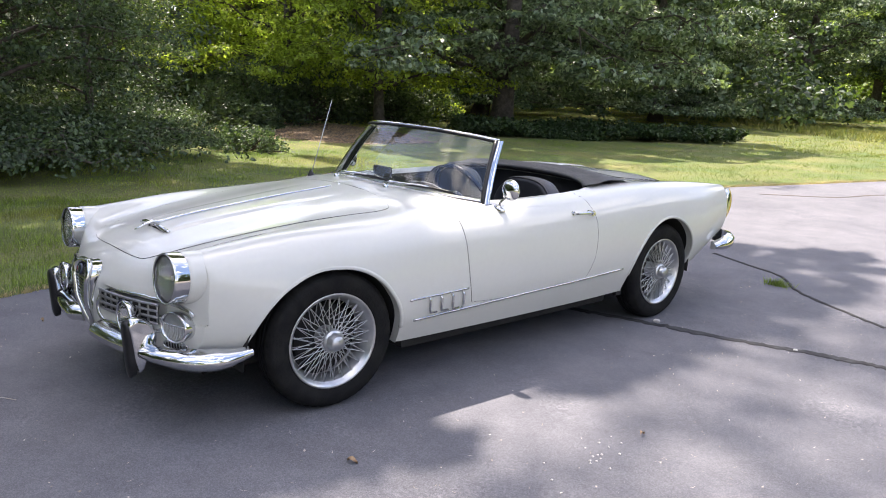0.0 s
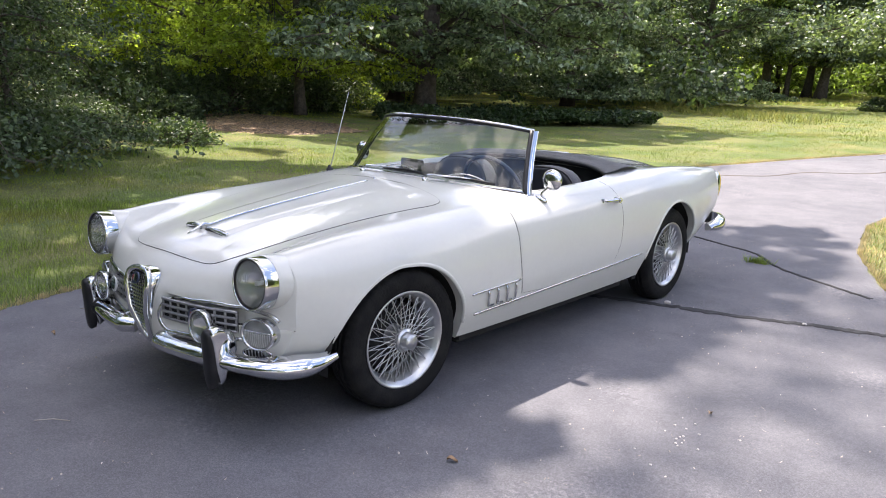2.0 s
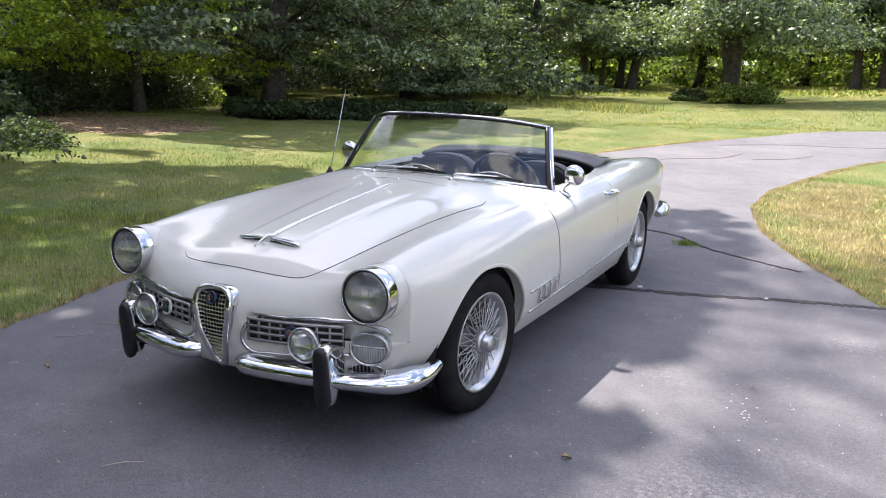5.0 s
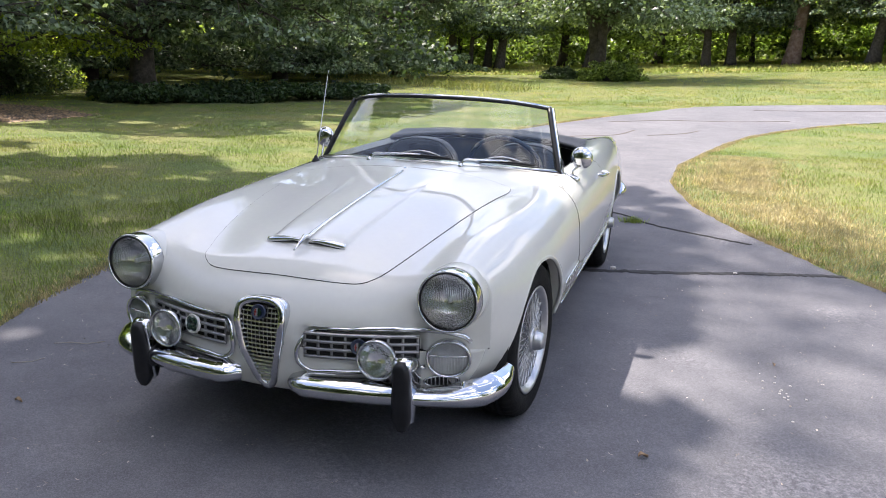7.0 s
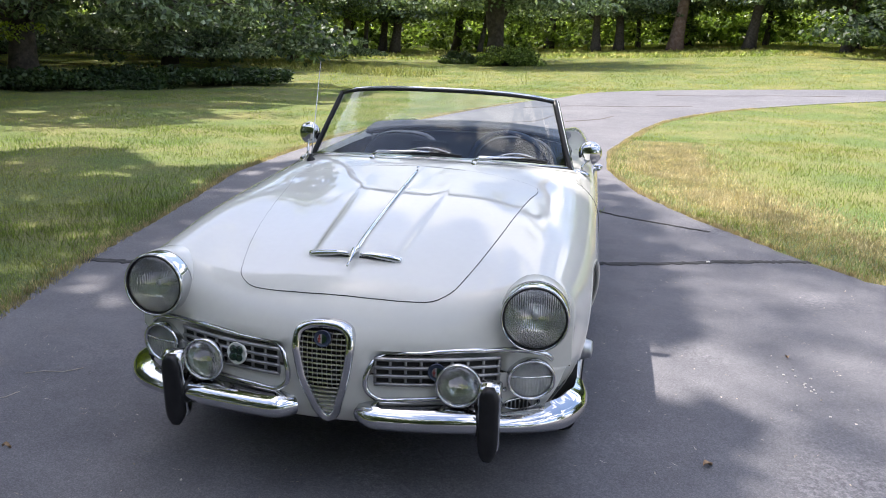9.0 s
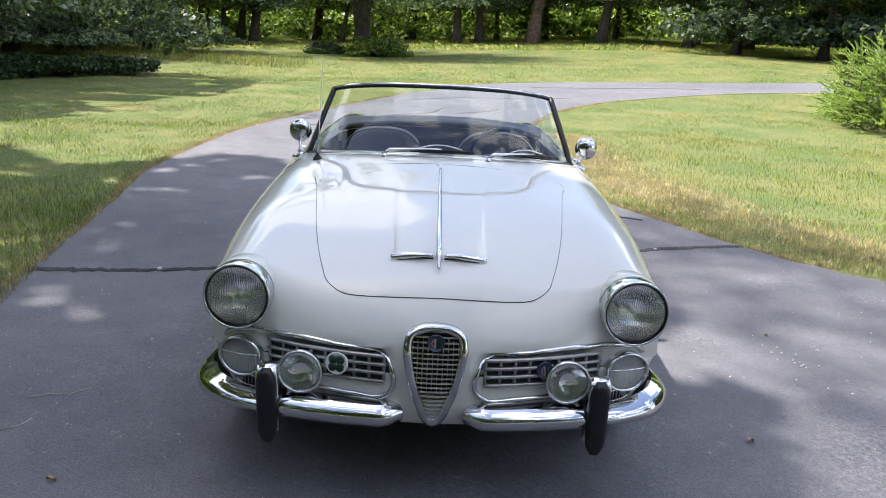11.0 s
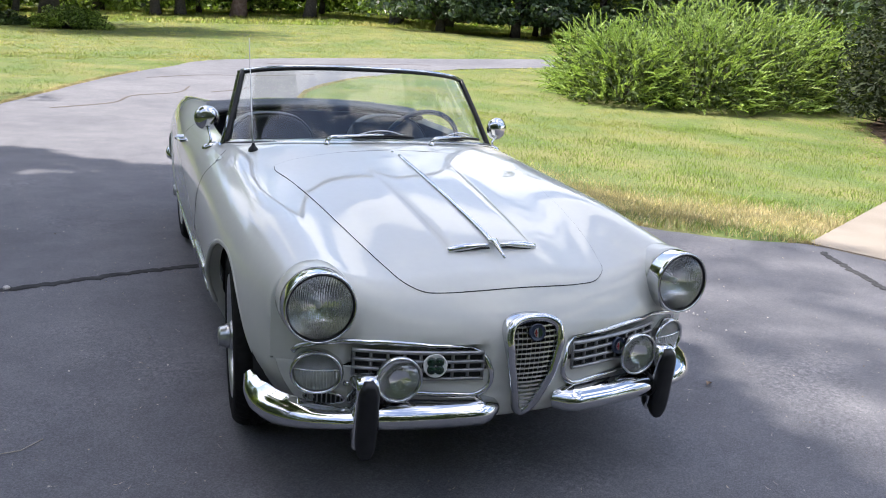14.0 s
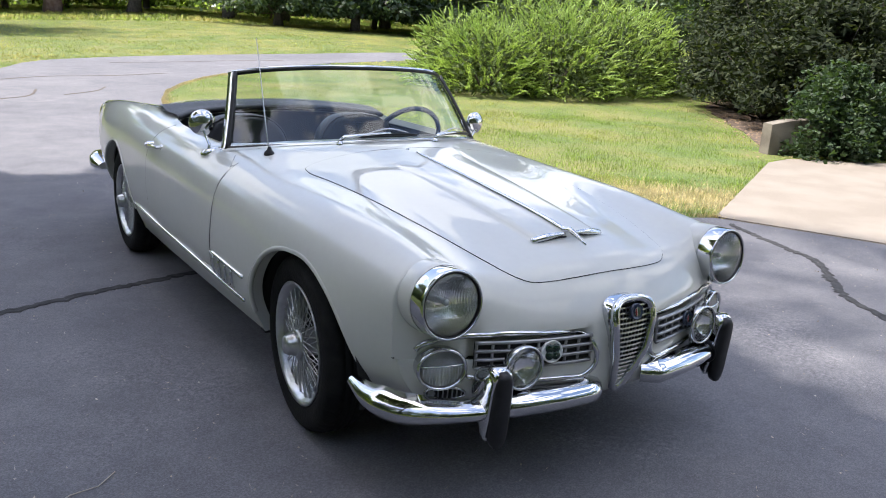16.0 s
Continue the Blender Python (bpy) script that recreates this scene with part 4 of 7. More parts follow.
g = Geo().revolve([(0.001, -0.01), (0.150, -0.01), (0.150, -0.05), (0.001, -0.05)], ident, 32)
drum_mesh = g.mesh("brake_drum", M_DARK)
for s in (1, -1):
    for yc, steer in ((WHEEL_F, 4 if s > 0 else 4), (WHEEL_R, 0)):
        wheel = new("wheel", rim_mesh)
        wheel.parent = car
        wheel.matrix_basis = Matrix.Translation((s * WHEEL_X, yc, WHEEL_Z)) @ Matrix.Rotation(radians(-steer), 4, "Z") @ ring_matrix(s) @ Matrix.Rotation(0.7 * yc + s, 4, "Z")
        tagged(wheel, "silver wire-spoked wheel with centre-lock hub")
        for nm, me in (("tyre", tyre_mesh), ("hub_nut", hub_mesh), ("brake_drum", drum_mesh)):
            o = new(nm, me)
            o.parent = wheel
        for k in range(24):
            for me in spoke_meshes:
                o = new("spoke", me)
                o.parent = wheel
                o.matrix_basis = Matrix.Rotation(2 * math.pi * (k + 0.5) / 24, 4, "Z")

# headlamps, signals, fog lamps


def facing(centre, normal):
    """Matrix whose z axis is the given outward direction."""
    z = Vector(normal).normalized()
    x = Vector((0, 0, 1)).cross(z).normalized()
    y = z.cross(x)
    return Matrix(((x.x, y.x, z.x, centre[0]), (x.y, y.y, z.y, centre[1]), (x.z, y.z, z.z, centre[2]), (0, 0, 0, 1)))


def dome(radius, depth, rings=8):
    return [(radius * math.sin(radians(a)), depth * math.cos(radians(a))) for a in np.linspace(90, 0.5, rings)]


for s in (1, -1):
    m = facing((s * 0.597, -0.705, 0.654), (s * 0.03, -1, 0.06)) @ Matrix.Diagonal((0.97, 0.97, 1, 1))
    lamp = part("headlight", Geo().revolve([(0.094, -0.115), (0.1035, -0.075), (0.1045, -0.03), (0.1045, 0.0), (0.1030, 0.009), (0.0998, 0.0125), (0.0965, 0.010), (0.0945, 0.003), (0.094, -0.006)], m, 56), M_CHROME, car, "round headlight in a deep chrome ring")
    part("nacelle", Geo().revolve([(0.1050, -0.050), (0.1068, -0.054), (0.1080, -0.066), (0.1086, -0.09), (0.1075, -0.13), (0.102, -0.19)], m, 40), M_PAINT, lamp, "cream white collar behind the chrome ring")
    part("rubber_seal", Geo().revolve([(0.0962, 0.004), (0.0955, 0.0095), (0.0925, 0.0090), (0.0918, 0.001)], m, 48), M_BLACK, lamp)
    part("reflector", Geo().revolve([(0.0925 * q, -0.002 - 0.046 * (1 - q * q)) for q in (1.0, 0.92, 0.84, 0.75, 0.65, 0.55, 0.45, 0.35, 0.25, 0.15, 0.01)], m, 48), M_REFLECT, lamp, "silvered reflector bowl")
    part("bulb", Geo().revolve([(0.001, -0.020), (0.007, -0.021), (0.010, -0.025), (0.009, -0.034), (0.008, -0.048)], m, 20), M_SIGNAL, lamp)
    lens = part("lens", Geo().revolve([(r, h + 0.002) for r, h in dome(0.0935, 0.022)], m, 44), M_LENS, lamp, "clear domed glass lens")
    lens.visible_shadow = False
    # oval turn signal below
    n = front_normal(s * 0.586, 0.45)
    p = on_front(s * 0.586, 0.452)
    m = facing(p + n * 0.020, (s * 0.32, -1, 0.02)) @ Matrix.Diagonal((1.18, 1.0, 1.0, 1.0))
    sig = part("turn_signal", Geo().revolve([(0.063, -0.045), (0.064, 0.006), (0.062, 0.014), (0.057, 0.014), (0.055, 0.004), (0.053, -0.006)], m, 36), M_CHROME, car, "oval side lamp with a chrome rim")
    part("reflector", Geo().revolve([(0.055, 0.0), (0.05, -0.004), (0.04, -0.008), (0.02, -0.011), (0.001, -0.012)], m, 28), M_SIGNAL, sig)
    lens = part("lens", Geo().revolve([(r, h + 0.002) for r, h in dome(0.0555, 0.016)], m, 30), M_LENS, sig, "clear fluted glass")
    lens.visible_shadow = False
    g = Geo().tube([m @ Vector((x, 0.012, 0.018 - 3.2 * x * x)) for x in np.linspace(-0.053, 0.053, 12)], 0.0028, 6)
    part("divider", g, M_CHROME, sig)
    g = Geo()
    for k in range(-6, 7):
        x = 0.0078 * k
        lim = math.sqrt(max(0, 0.050**2 - x * x))
        g.tube([m @ Vector((x, z, 0.017 - 3.4 * (x * x + z * z))) for z in np.linspace(-lim, min(0.008, lim), 5)], 0.0018, 4, caps=False)
    part("lens_ribs", g, M_RIBWHITE, sig)
    # fog lamp on a stalk
    c = Vector((s * 0.394, -0.792, 0.461))
    m = facing(c, (s * 0.06, -1, 0.03))
    fog = part("fog_lamp", Geo().revolve([(0.001, -0.044), (0.03, -0.041), (0.050, -0.032), (0.062, -0.016), (0.067, 0.0), (0.067, 0.010), (0.063, 0.015), (0.059, 0.010), (0.058, 0.002)], m, 40), M_CHROME, car, "round chrome auxiliary lamp on a short stalk")
    part("reflector", Geo().revolve([(0.058 * q, 0.002 - 0.024 * (1 - q * q)) for q in (1.0, 0.9, 0.75, 0.6, 0.45, 0.3, 0.15, 0.01)], m, 32), M_REFLECTFOG, fog)
    lens = part("lens", Geo().revolve([(r, h + 0.004) for r, h in dome(0.0595, 0.016)], m, 36), M_LENS, fog, "clear patterned glass")
    lens.visible_shadow = False
    g = Geo().tube([c + Vector((0, 0.03, -0.06)), c + Vector((0, 0.025, -0.085)), c + Vector((0, 0.03, -0.11))], [0.010, 0.013, 0.012], 10)
    g.tube([c + Vector((0, 0.03, -0.10)), c + Vector((0, 0.03, -0.108))], 0.020, 12)
    part("stalk", g, M_CHROME, fog)

# front grille shield
shield_half = smooth_path([(0.0, 0.619), (0.045, 0.615), (0.076, 0.600), (0.084, 0.570), (0.079, 0.52), (0.066, 0.455), (0.044, 0.385), (0.020, 0.325), (0.0, 0.308)], 40)
shield_line = np.vstack([shield_half, (shield_half * [-1, 1])[::-1][1:-1]])


def shield_y(z):
    return float(np.interp(z, [0.30, 0.36, 0.45, 0.55, 0.60, 0.64], [-0.781, -0.808, -0.834, -0.837, -0.824, -0.795]))


g = Geo().tube([Vector((x * 0.96, shield_y(z) - 0.002, z)) for x, z in shield_line], 0.0135, 10, closed=True)
grille = part("grille_shield", g, M_CHROME, car, "tall tapering chrome heart-shaped centre grille")
rows = []
for k in range(len(shield_half)):
    x, z = shield_half[k]
    rows.append([Vector((x * q, shield_y(z) + 0.014, z)) for q in np.linspace(-1, 1, 5)])
part("backing", Geo().grid(rows), M_DARK, grille, smooth=False)
rows = []
for k in list(range(len(shield_line))) + [0]:
    x, z = shield_line[k]
    rows.append([Vector((x * 0.98, shield_y(z) + 0.05, z)), Vector((x * 0.99, shield_y(z) + 0.004, z)), Vector((x * 0.88, shield_y(z) - 0.004, z - 0.03 * (z - 0.45)))])
part("surround", Geo().grid(rows), M_CHROME, grille)
for z in np.linspace(0.596, 0.334, 18):
    w = float(np.interp(z, shield_half[::-1][:, 1], shield_half[::-1][:, 0])) * 0.90
    y = shield_y(z) + 0.003
    part("grille_bar", Geo().sweep([(-w, y + 0.004, z), (-w * 0.4, y, z), (w * 0.4, y, z), (w, y + 0.004, z)], [(-0.005, -0.0026), (0.004, -0.0026), (0.004, 0.0020), (-0.004, 0.0026)], [Vector((0, 1, 0))] * 4, [Vector((0, 0, 1))] * 4), M_BAR, grille, smooth=False)
for x in np.linspace(-0.066, 0.066, 10):
    g = Geo()
    low = float(np.interp(abs(x), [0, 0.02, 0.044, 0.066, 0.080], [0.32, 0.335, 0.395, 0.465, 0.53]))
    g.tube([(x, shield_y(z) + 0.008, z) for z in np.linspace(low, 0.598 - 0.02 * (x / 0.066) ** 2, 8)], 0.0014, 5, caps=False)
    part("grille_upright", g, M_STEEL, grille)


def round_badge(centre, normal, radius, parent, four=False):
    m = facing(centre, normal)
    disc = part("badge", Geo().revolve([(radius, -0.004), (radius, 0.004), (radius * 0.93, 0.005), (radius * 0.9, 0.004), (0.001, 0.004)], m, 28), M_WHITE if four else M_BLUE, parent, "round white badge with green petals" if four else "round dark enamel badge")
    if four:
        for k in range(4):
            q = math.pi / 4 + k * math.pi / 2
            part("petal", Geo().revolve([(radius * 0.40, 0.005), (radius * 0.36, 0.008), (0.001, 0.0085)], m @ Matrix.Translation((radius * 0.45 * math.cos(q), radius * 0.45 * math.sin(q), 0)), 14), M_GREEN, disc, "green enamel petal")
    else:
        for k, mt in ((-1, M_PALE), (1, M_GREEN)):
            pts = [m @ Vector((k * radius * 0.56 * math.sin(a), radius * 0.56 * math.cos(a), 0.0065)) for a in np.linspace(0, math.pi, 12)]
            part("field", Geo().add(pts, [tuple(range(12))]), mt, disc, smooth=False)
        part("cross", Geo().box((-radius * 0.30, 0, 0.008), (radius * 0.34, radius * 0.12, 0.002), m).box((-radius * 0.30, 0, 0.0085), (radius * 0.12, radius * 0.8, 0.002), m), M_RED, disc, smooth=False)
    return disc


round_badge((0, shield_y(0.582) - 0.012, 0.584), (0, -1, 0.22), 0.025, grille)

# side grilles with chrome rims
for s in (1, -1):
    rim_pts = smooth_path([(0.652, 0.500), (0.640, 0.515), (0.605, 0.529), (0.55, 0.540), (0.47, 0.545), (0.30, 0.538), (0.185, 0.526), (0.138, 0.508), (0.120, 0.468), (0.124, 0.420), (0.150, 0.398), (0.24, 0.396), (0.36, 0.402), (0.46, 0.410), (0.522, 0.420)], 74)
    sgr = part("side_grille", Geo().tube([on_front(s * x, z, 0.003) for x, z in rim_pts], 0.0085, 8), M_CHROME, car, "chrome-rimmed side grille with dark slats")

    def in_recess(x, z, out):
        p = on_front(s * x, 0.470)
        return Vector((p.x, p.y - out, z))

    rows = [[in_recess(x, z, 0.002) for x in np.linspace(0.148, 0.505, 20)] for z in np.linspace(0.444, 0.527, 5)]
    part("backing", Geo().grid(rows), M_GAP, sgr, smooth=False)
    for z in (0.446, 0.472, 0.498, 0.524):
        part("slat", Geo().tube([in_recess(x, z, 0.007) for x in np.linspace(0.146, 0.505, 20)], 0.0062, 8, flat=0.8), M_SLAT, sgr)
    for x in np.linspace(0.148, 0.50, 9):
        part("slat", Geo().tube([in_recess(x, z, 0.005) for z in np.linspace(0.446, 0.524, 5)], 0.0050, 6), M_SLAT, sgr)
    bx = 0.322 if s > 0 else -0.284
    round_badge(on_front(bx, 0.470, 0.014) + Vector((0, 0, 0.020)), front_normal(bx, 0.49), 0.026 if s > 0 else 0.034, sgr, four=s < 0)

    # front bumper half
    plan = smooth_path([(0.112, -0.832, 0.350), (0.30, -0.815, 0.352), (0.45, -0.785, 0.354), (0.57, -0.742, 0.357), (0.662, -0.680, 0.360), (0.722, -0.595, 0.358), (0.746, -0.505, 0.352), (0.744, -0.420, 0.345)], 44)
    plan[0] = (0.110, -0.792, 0.350)
    plan[1] = (0.148, -0.829, 0.351)
    profile = [(0.000, -0.036), (0.018, -0.034), (0.030, -0.020), (0.034, -0.004), (0.030, 0.010), (0.016, 0.024), (0.000, 0.032), (-0.022, 0.040), (-0.032, 0.034), (-0.024, 0.02), (-0.010, 0.0), (-0.012, -0.030)]
    sides_v, ups = [], []
    for k in range(len(plan)):
        d = plan[min(k + 1, len(plan) - 1)] - plan[max(k - 1, 0)]
        nrm = np.array([d[1] * -1, d[0], 0]) * -1
        nrm /= np.linalg.norm(nrm)
        grow = float(np.interp(k, [0, 17, 20, 25, 30.5, 35, 43], [1.0, 1.0, 0.74, 0.82, 1.10, 1.10, 1.0]))
        plan[k, 2] += float(np.interp(k, [0, 17, 20, 26, 32, 38, 43], [0.0, -0.002, -0.010, -0.020, -0.028, -0.020, 0.0]))
        taper = 1.0 if k < 36 else 1.0 - 0.55 * (k - 36) / 8
        sides_v.append(Vector((s * nrm[0], nrm[1], 0)) * taper)
        ups.append(Vector((0, 0, grow * taper)))
    bumper = part("front_bumper", Geo().sweep([Vector((s * p[0], p[1], p[2])) for p in plan], profile, sides_v, ups), M_CHROME, car, "chrome half bumper wrapping round the corner", sharp=50)
    # overrider: chrome back with a black rubber face
    face = [(-0.029, -0.010), (-0.030, 0.006), (-0.026, 0.016), (-0.015, 0.021), (0.015, 0.021), (0.026, 0.016), (0.030, 0.006), (0.029, -0.010)]
    pts, sv, uv = [], [], []
    for q in np.linspace(0, 1, 18):
        w = float(np.interp(q, [0, 0.04, 0.12, 0.22, 0.78, 0.90, 0.97, 1.0], [0.52, 0.74, 0.93, 1.0, 1.0, 0.92, 0.72, 0.45]))
        pts.append(Vector((s * 0.488, -0.806 - 0.018 * q, 0.244 + 0.232 * q)))
        sv.append(Vector((w, 0, 0)))
        uv.append(Vector((0, -0.5 - 0.5 * w, -0.14)))
    part("overrider", Geo().sweep(pts, face, sv, uv), M_BLACK, bumper, "black rubber-faced overrider", sharp=60)
    # polished body behind the rubber, reaching back to the bumper bar
    loop = smooth_path([(-0.788, 0.256), (-0.804, 0.31), (-0.813, 0.37), (-0.822, 0.43), (-0.826, 0.468), (-0.808, 0.484), (-0.772, 0.480), (-0.735, 0.458), (-0.716, 0.420), (-0.716, 0.380), (-0.738, 0.340), (-0.760, 0.300), (-0.772, 0.262), (-0.787, 0.255)], 52)
    mid_y, mid_z = loop.mean(axis=0)
    rows = []
    for dx, k in ((-0.0325, 0.80), (-0.0315, 0.92), (-0.026, 0.985), (0.0, 1.0), (0.026, 0.985), (0.0315, 0.92), (0.0325, 0.80)):
        rows.append([Vector((s * 0.488 + dx, mid_y + (y - mid_y) * k, mid_z + (z - mid_z) * k)) for y, z in np.vstack([loop, loop[:1]])])
    g = Geo().grid(rows)
    for r in (rows[0], rows[-1]):
        g.add(r[:-1], [tuple(range(len(r) - 1))])
    part("overrider_back", g, M_CHROME, bumper, "polished overrider body", weld=True, sharp=70)
    # rubber strip between overrider and bar
    k0 = int(np.argmin(np.abs(plan[:, 0] - 0.450)))
    ring = [Vector((s * plan[k0][0], plan[k0][1], plan[k0][2])) + sides_v[k0] * a * 1.06 + ups[k0] * b * 1.06 for a, b in profile]
    part("rubber_strip", Geo().tube(ring, 0.0045, 6, closed=True), M_BLACK, bumper)
    # small louvred vent above the bumper
    g = Geo()
    pts = [on_front(s * (0.570 + 0.052 * math.cos(a)), 0.366 + 0.019 * math.sin(a), 0.003) for a in np.linspace(0, 2 * math.pi, 28, endpoint=False)]
    vent = part("valance_vent", g.tube(pts, 0.004, 6, closed=True), M_CHROME, car, "small oval louvred vent")
    part("backing", Geo().add([on_front(s * (0.570 + 0.052 * math.cos(a)), 0.366 + 0.019 * math.sin(a), 0.001) for a in np.linspace(0, 2 * math.pi, 28, endpoint=False)], [tuple(range(28))]), M_GAP, vent, smooth=False)
    for k in range(8):
        x = 0.528 + 0.012 * k
        part("louvre", Geo().tube([on_front(s * x, z, 0.003) for z in (0.352, 0.366, 0.380)], 0.0022, 5), M_STEEL, vent)

# windscreen
base_half = smooth_path([(0.0, 0.690, 0.898), (0.20, 0.702, 0.895), (0.40, 0.752, 0.886), (0.56, 0.842, 0.872), (0.653, 0.958, 0.853)], 24)
top_half = smooth_path([(0.0, 0.905, 1.208), (0.17, 0.915, 1.206), (0.33, 0.955, 1.198), (0.46, 1.03, 1.182), (0.552, 1.135, 1.160)], 24)


def mirrored(line):
    return np.vstack([(line * [-1, 1, 1])[::-1], line[1:]])


base_line, top_line = mirrored(base_half), mirrored(top_half)
screen = part("windscreen", Geo().grid([[Vector(b + (t - b) * q + np.array([0, -0.018 * math.sin(math.pi * q), 0])) for b, t in zip(base_line, top_line)] for q in np.linspace(0, 1, 8)]), M_GLASS, car, "curved wraparound windscreen in a slim chrome frame")
screen.visible_shadow = False


def skin_z(x, y):
    s = section(y)
    k = int(np.argmax(s[:, 0] > abs(x))) or 48
    return float(np.interp(abs(x), s[:k + 1, 0], s[:k + 1, 1]))


rows = []
for off in (-0.045, -0.02, 0.0, 0.02, 0.05):
    row = []
    for k, p in enumerate(base_line):
        d = base_line[min(k + 1, len(base_line) - 1)] - base_line[max(k - 1, 0)]
        nrm = np.array([d[1], -d[0]]) / np.hypot(d[0], d[1])
        x, y = p[0] + nrm[0] * off, p[1] + nrm[1] * off
        row.append(Vector((x, y, skin_z(x, y) + 0.0022)))
    rows.append(row)
cowl = part("cowl", Geo().grid(rows), M_PAINT, car, "cream white cowl below the windscreen", weld=True)
if cowl.data.polygons[20].normal.z < 0:
    cowl.data.flip_normals()
part("lower_frame", Geo().tube([Vector(p) + Vector((0, -0.010, 0.003)) for p in base_line], 0.0065, 8), M_CHROME, screen)
part("lower_seal", Geo().tube([Vector(p) + Vector((0, -0.010, -0.008)) for p in base_line], 0.0155, 8), M_BLACK, screen)
part("top_frame", Geo().tube([Vector(p) for p in top_line], 0.0095, 8), M_CHROME, screen)
part("top_seal", Geo().tube([Vector(p) + Vector((0, -0.007, -0.006)) for p in top_line], 0.0085, 8), M_BLACK, screen)
for s in (1, -1):
    b, t = base_half[-1] * [s, 1, 1], top_half[-1] * [s, 1, 1]
    post = [Vector(b + (t - b) * q + np.array([0, -0.010 * math.sin(math.pi * q), 0])) for q in np.linspace(-0.04, 1, 12)]
    d = Vector((s * 0.45, 0.9, 0)).normalized()
    nrm = Vector((s * 0.9, -0.45, 0.1)).normalized()
    part("pillar", Geo().sweep(post, [(-0.016, -0.008), (-0.004, -0.014), (0.020, -0.010), (0.022, 0.006), (0.004, 0.012), (-0.014, 0.010)], [d] * 12, [nrm] * 12), M_CHROME, screen, "polished windscreen pillar", sharp=50)
    part("pillar_seal", Geo().tube([p - d * 0.018 + nrm * 0.004 for p in post], 0.0125, 8), M_BLACK, screen)
    g = Geo().sweep([post[0] + Vector((0, -0.03, -0.012)), post[0] + Vector((0, 0.0, -0.006)), post[0] + Vector((0, 0.03, -0.006))], [(-0.02, -0.012), (0.02, -0.012), (0.02, 0.014), (-0.02, 0.018)], [Vector((1, 0, 0))] * 3, [Vector((0, 0, 1))] * 3)
    part("pillar_foot", g, M_CHROME, screen, sharp=40)

# wipers: arm and blade, parked along the glass
for px, tip in ((-0.259, 0.115), (0.221, 0.56)):
    piv = Vector((px, 0.652 if px < 0 else 0.640, 0.0))
    piv.z = on_top(piv.x, piv.y).z + 0.012

    def glass_at(x, q, out=0.016):
        k = np.interp(x, base_line[:, 0], np.arange(len(base_line)))
        i = int(np.clip(k, 0, len(base_line) - 2))
        f = k - i
        b = base_line[i] * (1 - f) + base_line[i + 1] * f
        t = top_line[i] * (1 - f) + top_line[i + 1] * f
        return Vector(b + (t - b) * q) + Vector((0, -out - 0.018 * math.sin(math.pi * q), 0.004))

    apex = px + (0.262 if px < 0 else 0.225)
    mid = glass_at(apex, 0.105, 0.034)
    wip = part("wiper", Geo().tube([piv, piv + Vector((0.025, 0.004, 0.020)), piv + (mid - piv) * 0.45 + Vector((0, 0, 0.012)), piv + (mid - piv) * 0.8 + Vector((0, 0, 0.006)), mid], [0.010, 0.009, 0.0065, 0.0050, 0.004], 8, flat=0.6), M_CHROME, car, "chrome wiper arm with a black blade")
    part("pivot", Geo().tube([piv + Vector((0, 0, -0.03)), piv + Vector((0, 0, 0.004))], [0.016, 0.012], 12), M_CHROME, wip)
    x0, x1 = (px + 0.120, px + 0.415) if px < 0 else (px + 0.075, px + 0.325)
    blade = [glass_at(x0 + (x1 - x0) * k, 0.060 + 0.018 * math.sin(math.pi * k), 0.010) for k in np.linspace(0, 1, 12)]
    part("blade", Geo().tube(blade, 0.0058, 6, flat=1.4), M_BLACK, wip)
    spine_pts = [p + Vector((0, -0.010, 0.010 + 0.016 * math.sin(math.pi * k / 8))) for k, p in enumerate(blade[1:-2])]
    part("blade_spine", Geo().tube(spine_pts, 0.0032, 6), M_CHROME, wip)

# mirrors
for s, base_y, head in ((1, 1.004, (0.741, 1.038, 0.924)), (-1, 1.01, (-0.715, 1.071, 0.946))):
    b = on_top(s * 0.708, base_y)
    head = Vector(head)
    mir = part("door_mirror", Geo().revolve([(0.001, -0.022), (0.032, -0.018), (0.050, -0.006), (0.057, 0.006), (0.057, 0.012), (0.052, 0.014), (0.050, 0.010)], facing(head, (s * -0.10 + (0.0), 0.98, 0.0)), 32), M_CHROME, car, "round chrome mirror on a slim stalk")
    part("mirror_glass", Geo().revolve([(0.048, 0.0105), (0.001, 0.0105)], facing(head, (s * -0.10, 0.98, 0)), 28), M_CHROME, mir)
    g = Geo().revolve([(0.026, -0.004), (0.026, 0.004), (0.018, 0.012), (0.001, 0.016)], facing(b, (s * 0.3, 0, 1)) @ Matrix.Diagonal((1, 1.5, 1, 1)), 20)
    g.tube([b + Vector((0, 0, 0.008)), b + Vector((-s * 0.004, 0.010, 0.03)), head + Vector((0, -0.012, -0.03)), head + Vector((0, -0.010, -0.005))], [0.008, 0.006, 0.0055, 0.007], 8)
    part("stalk", g, M_CHROME, mir)

# aerial
b = on_top(-0.567, 0.675)
aer = part("radio_antenna", Geo().tube([b, b + Vector((0.0, 0.03, 0.09)), b + Vector((0.004, 0.14, 0.455))], [0.0030, 0.0026, 0.0016], 6), M_STEEL, car, "thin metal whip antenna")
part("antenna_base", Geo().revolve([(0.022, -0.004), (0.020, 0.008), (0.010, 0.018), (0.006, 0.03)], facing(b, (0, -0.1, 1)), 16), M_BLACK, aer)

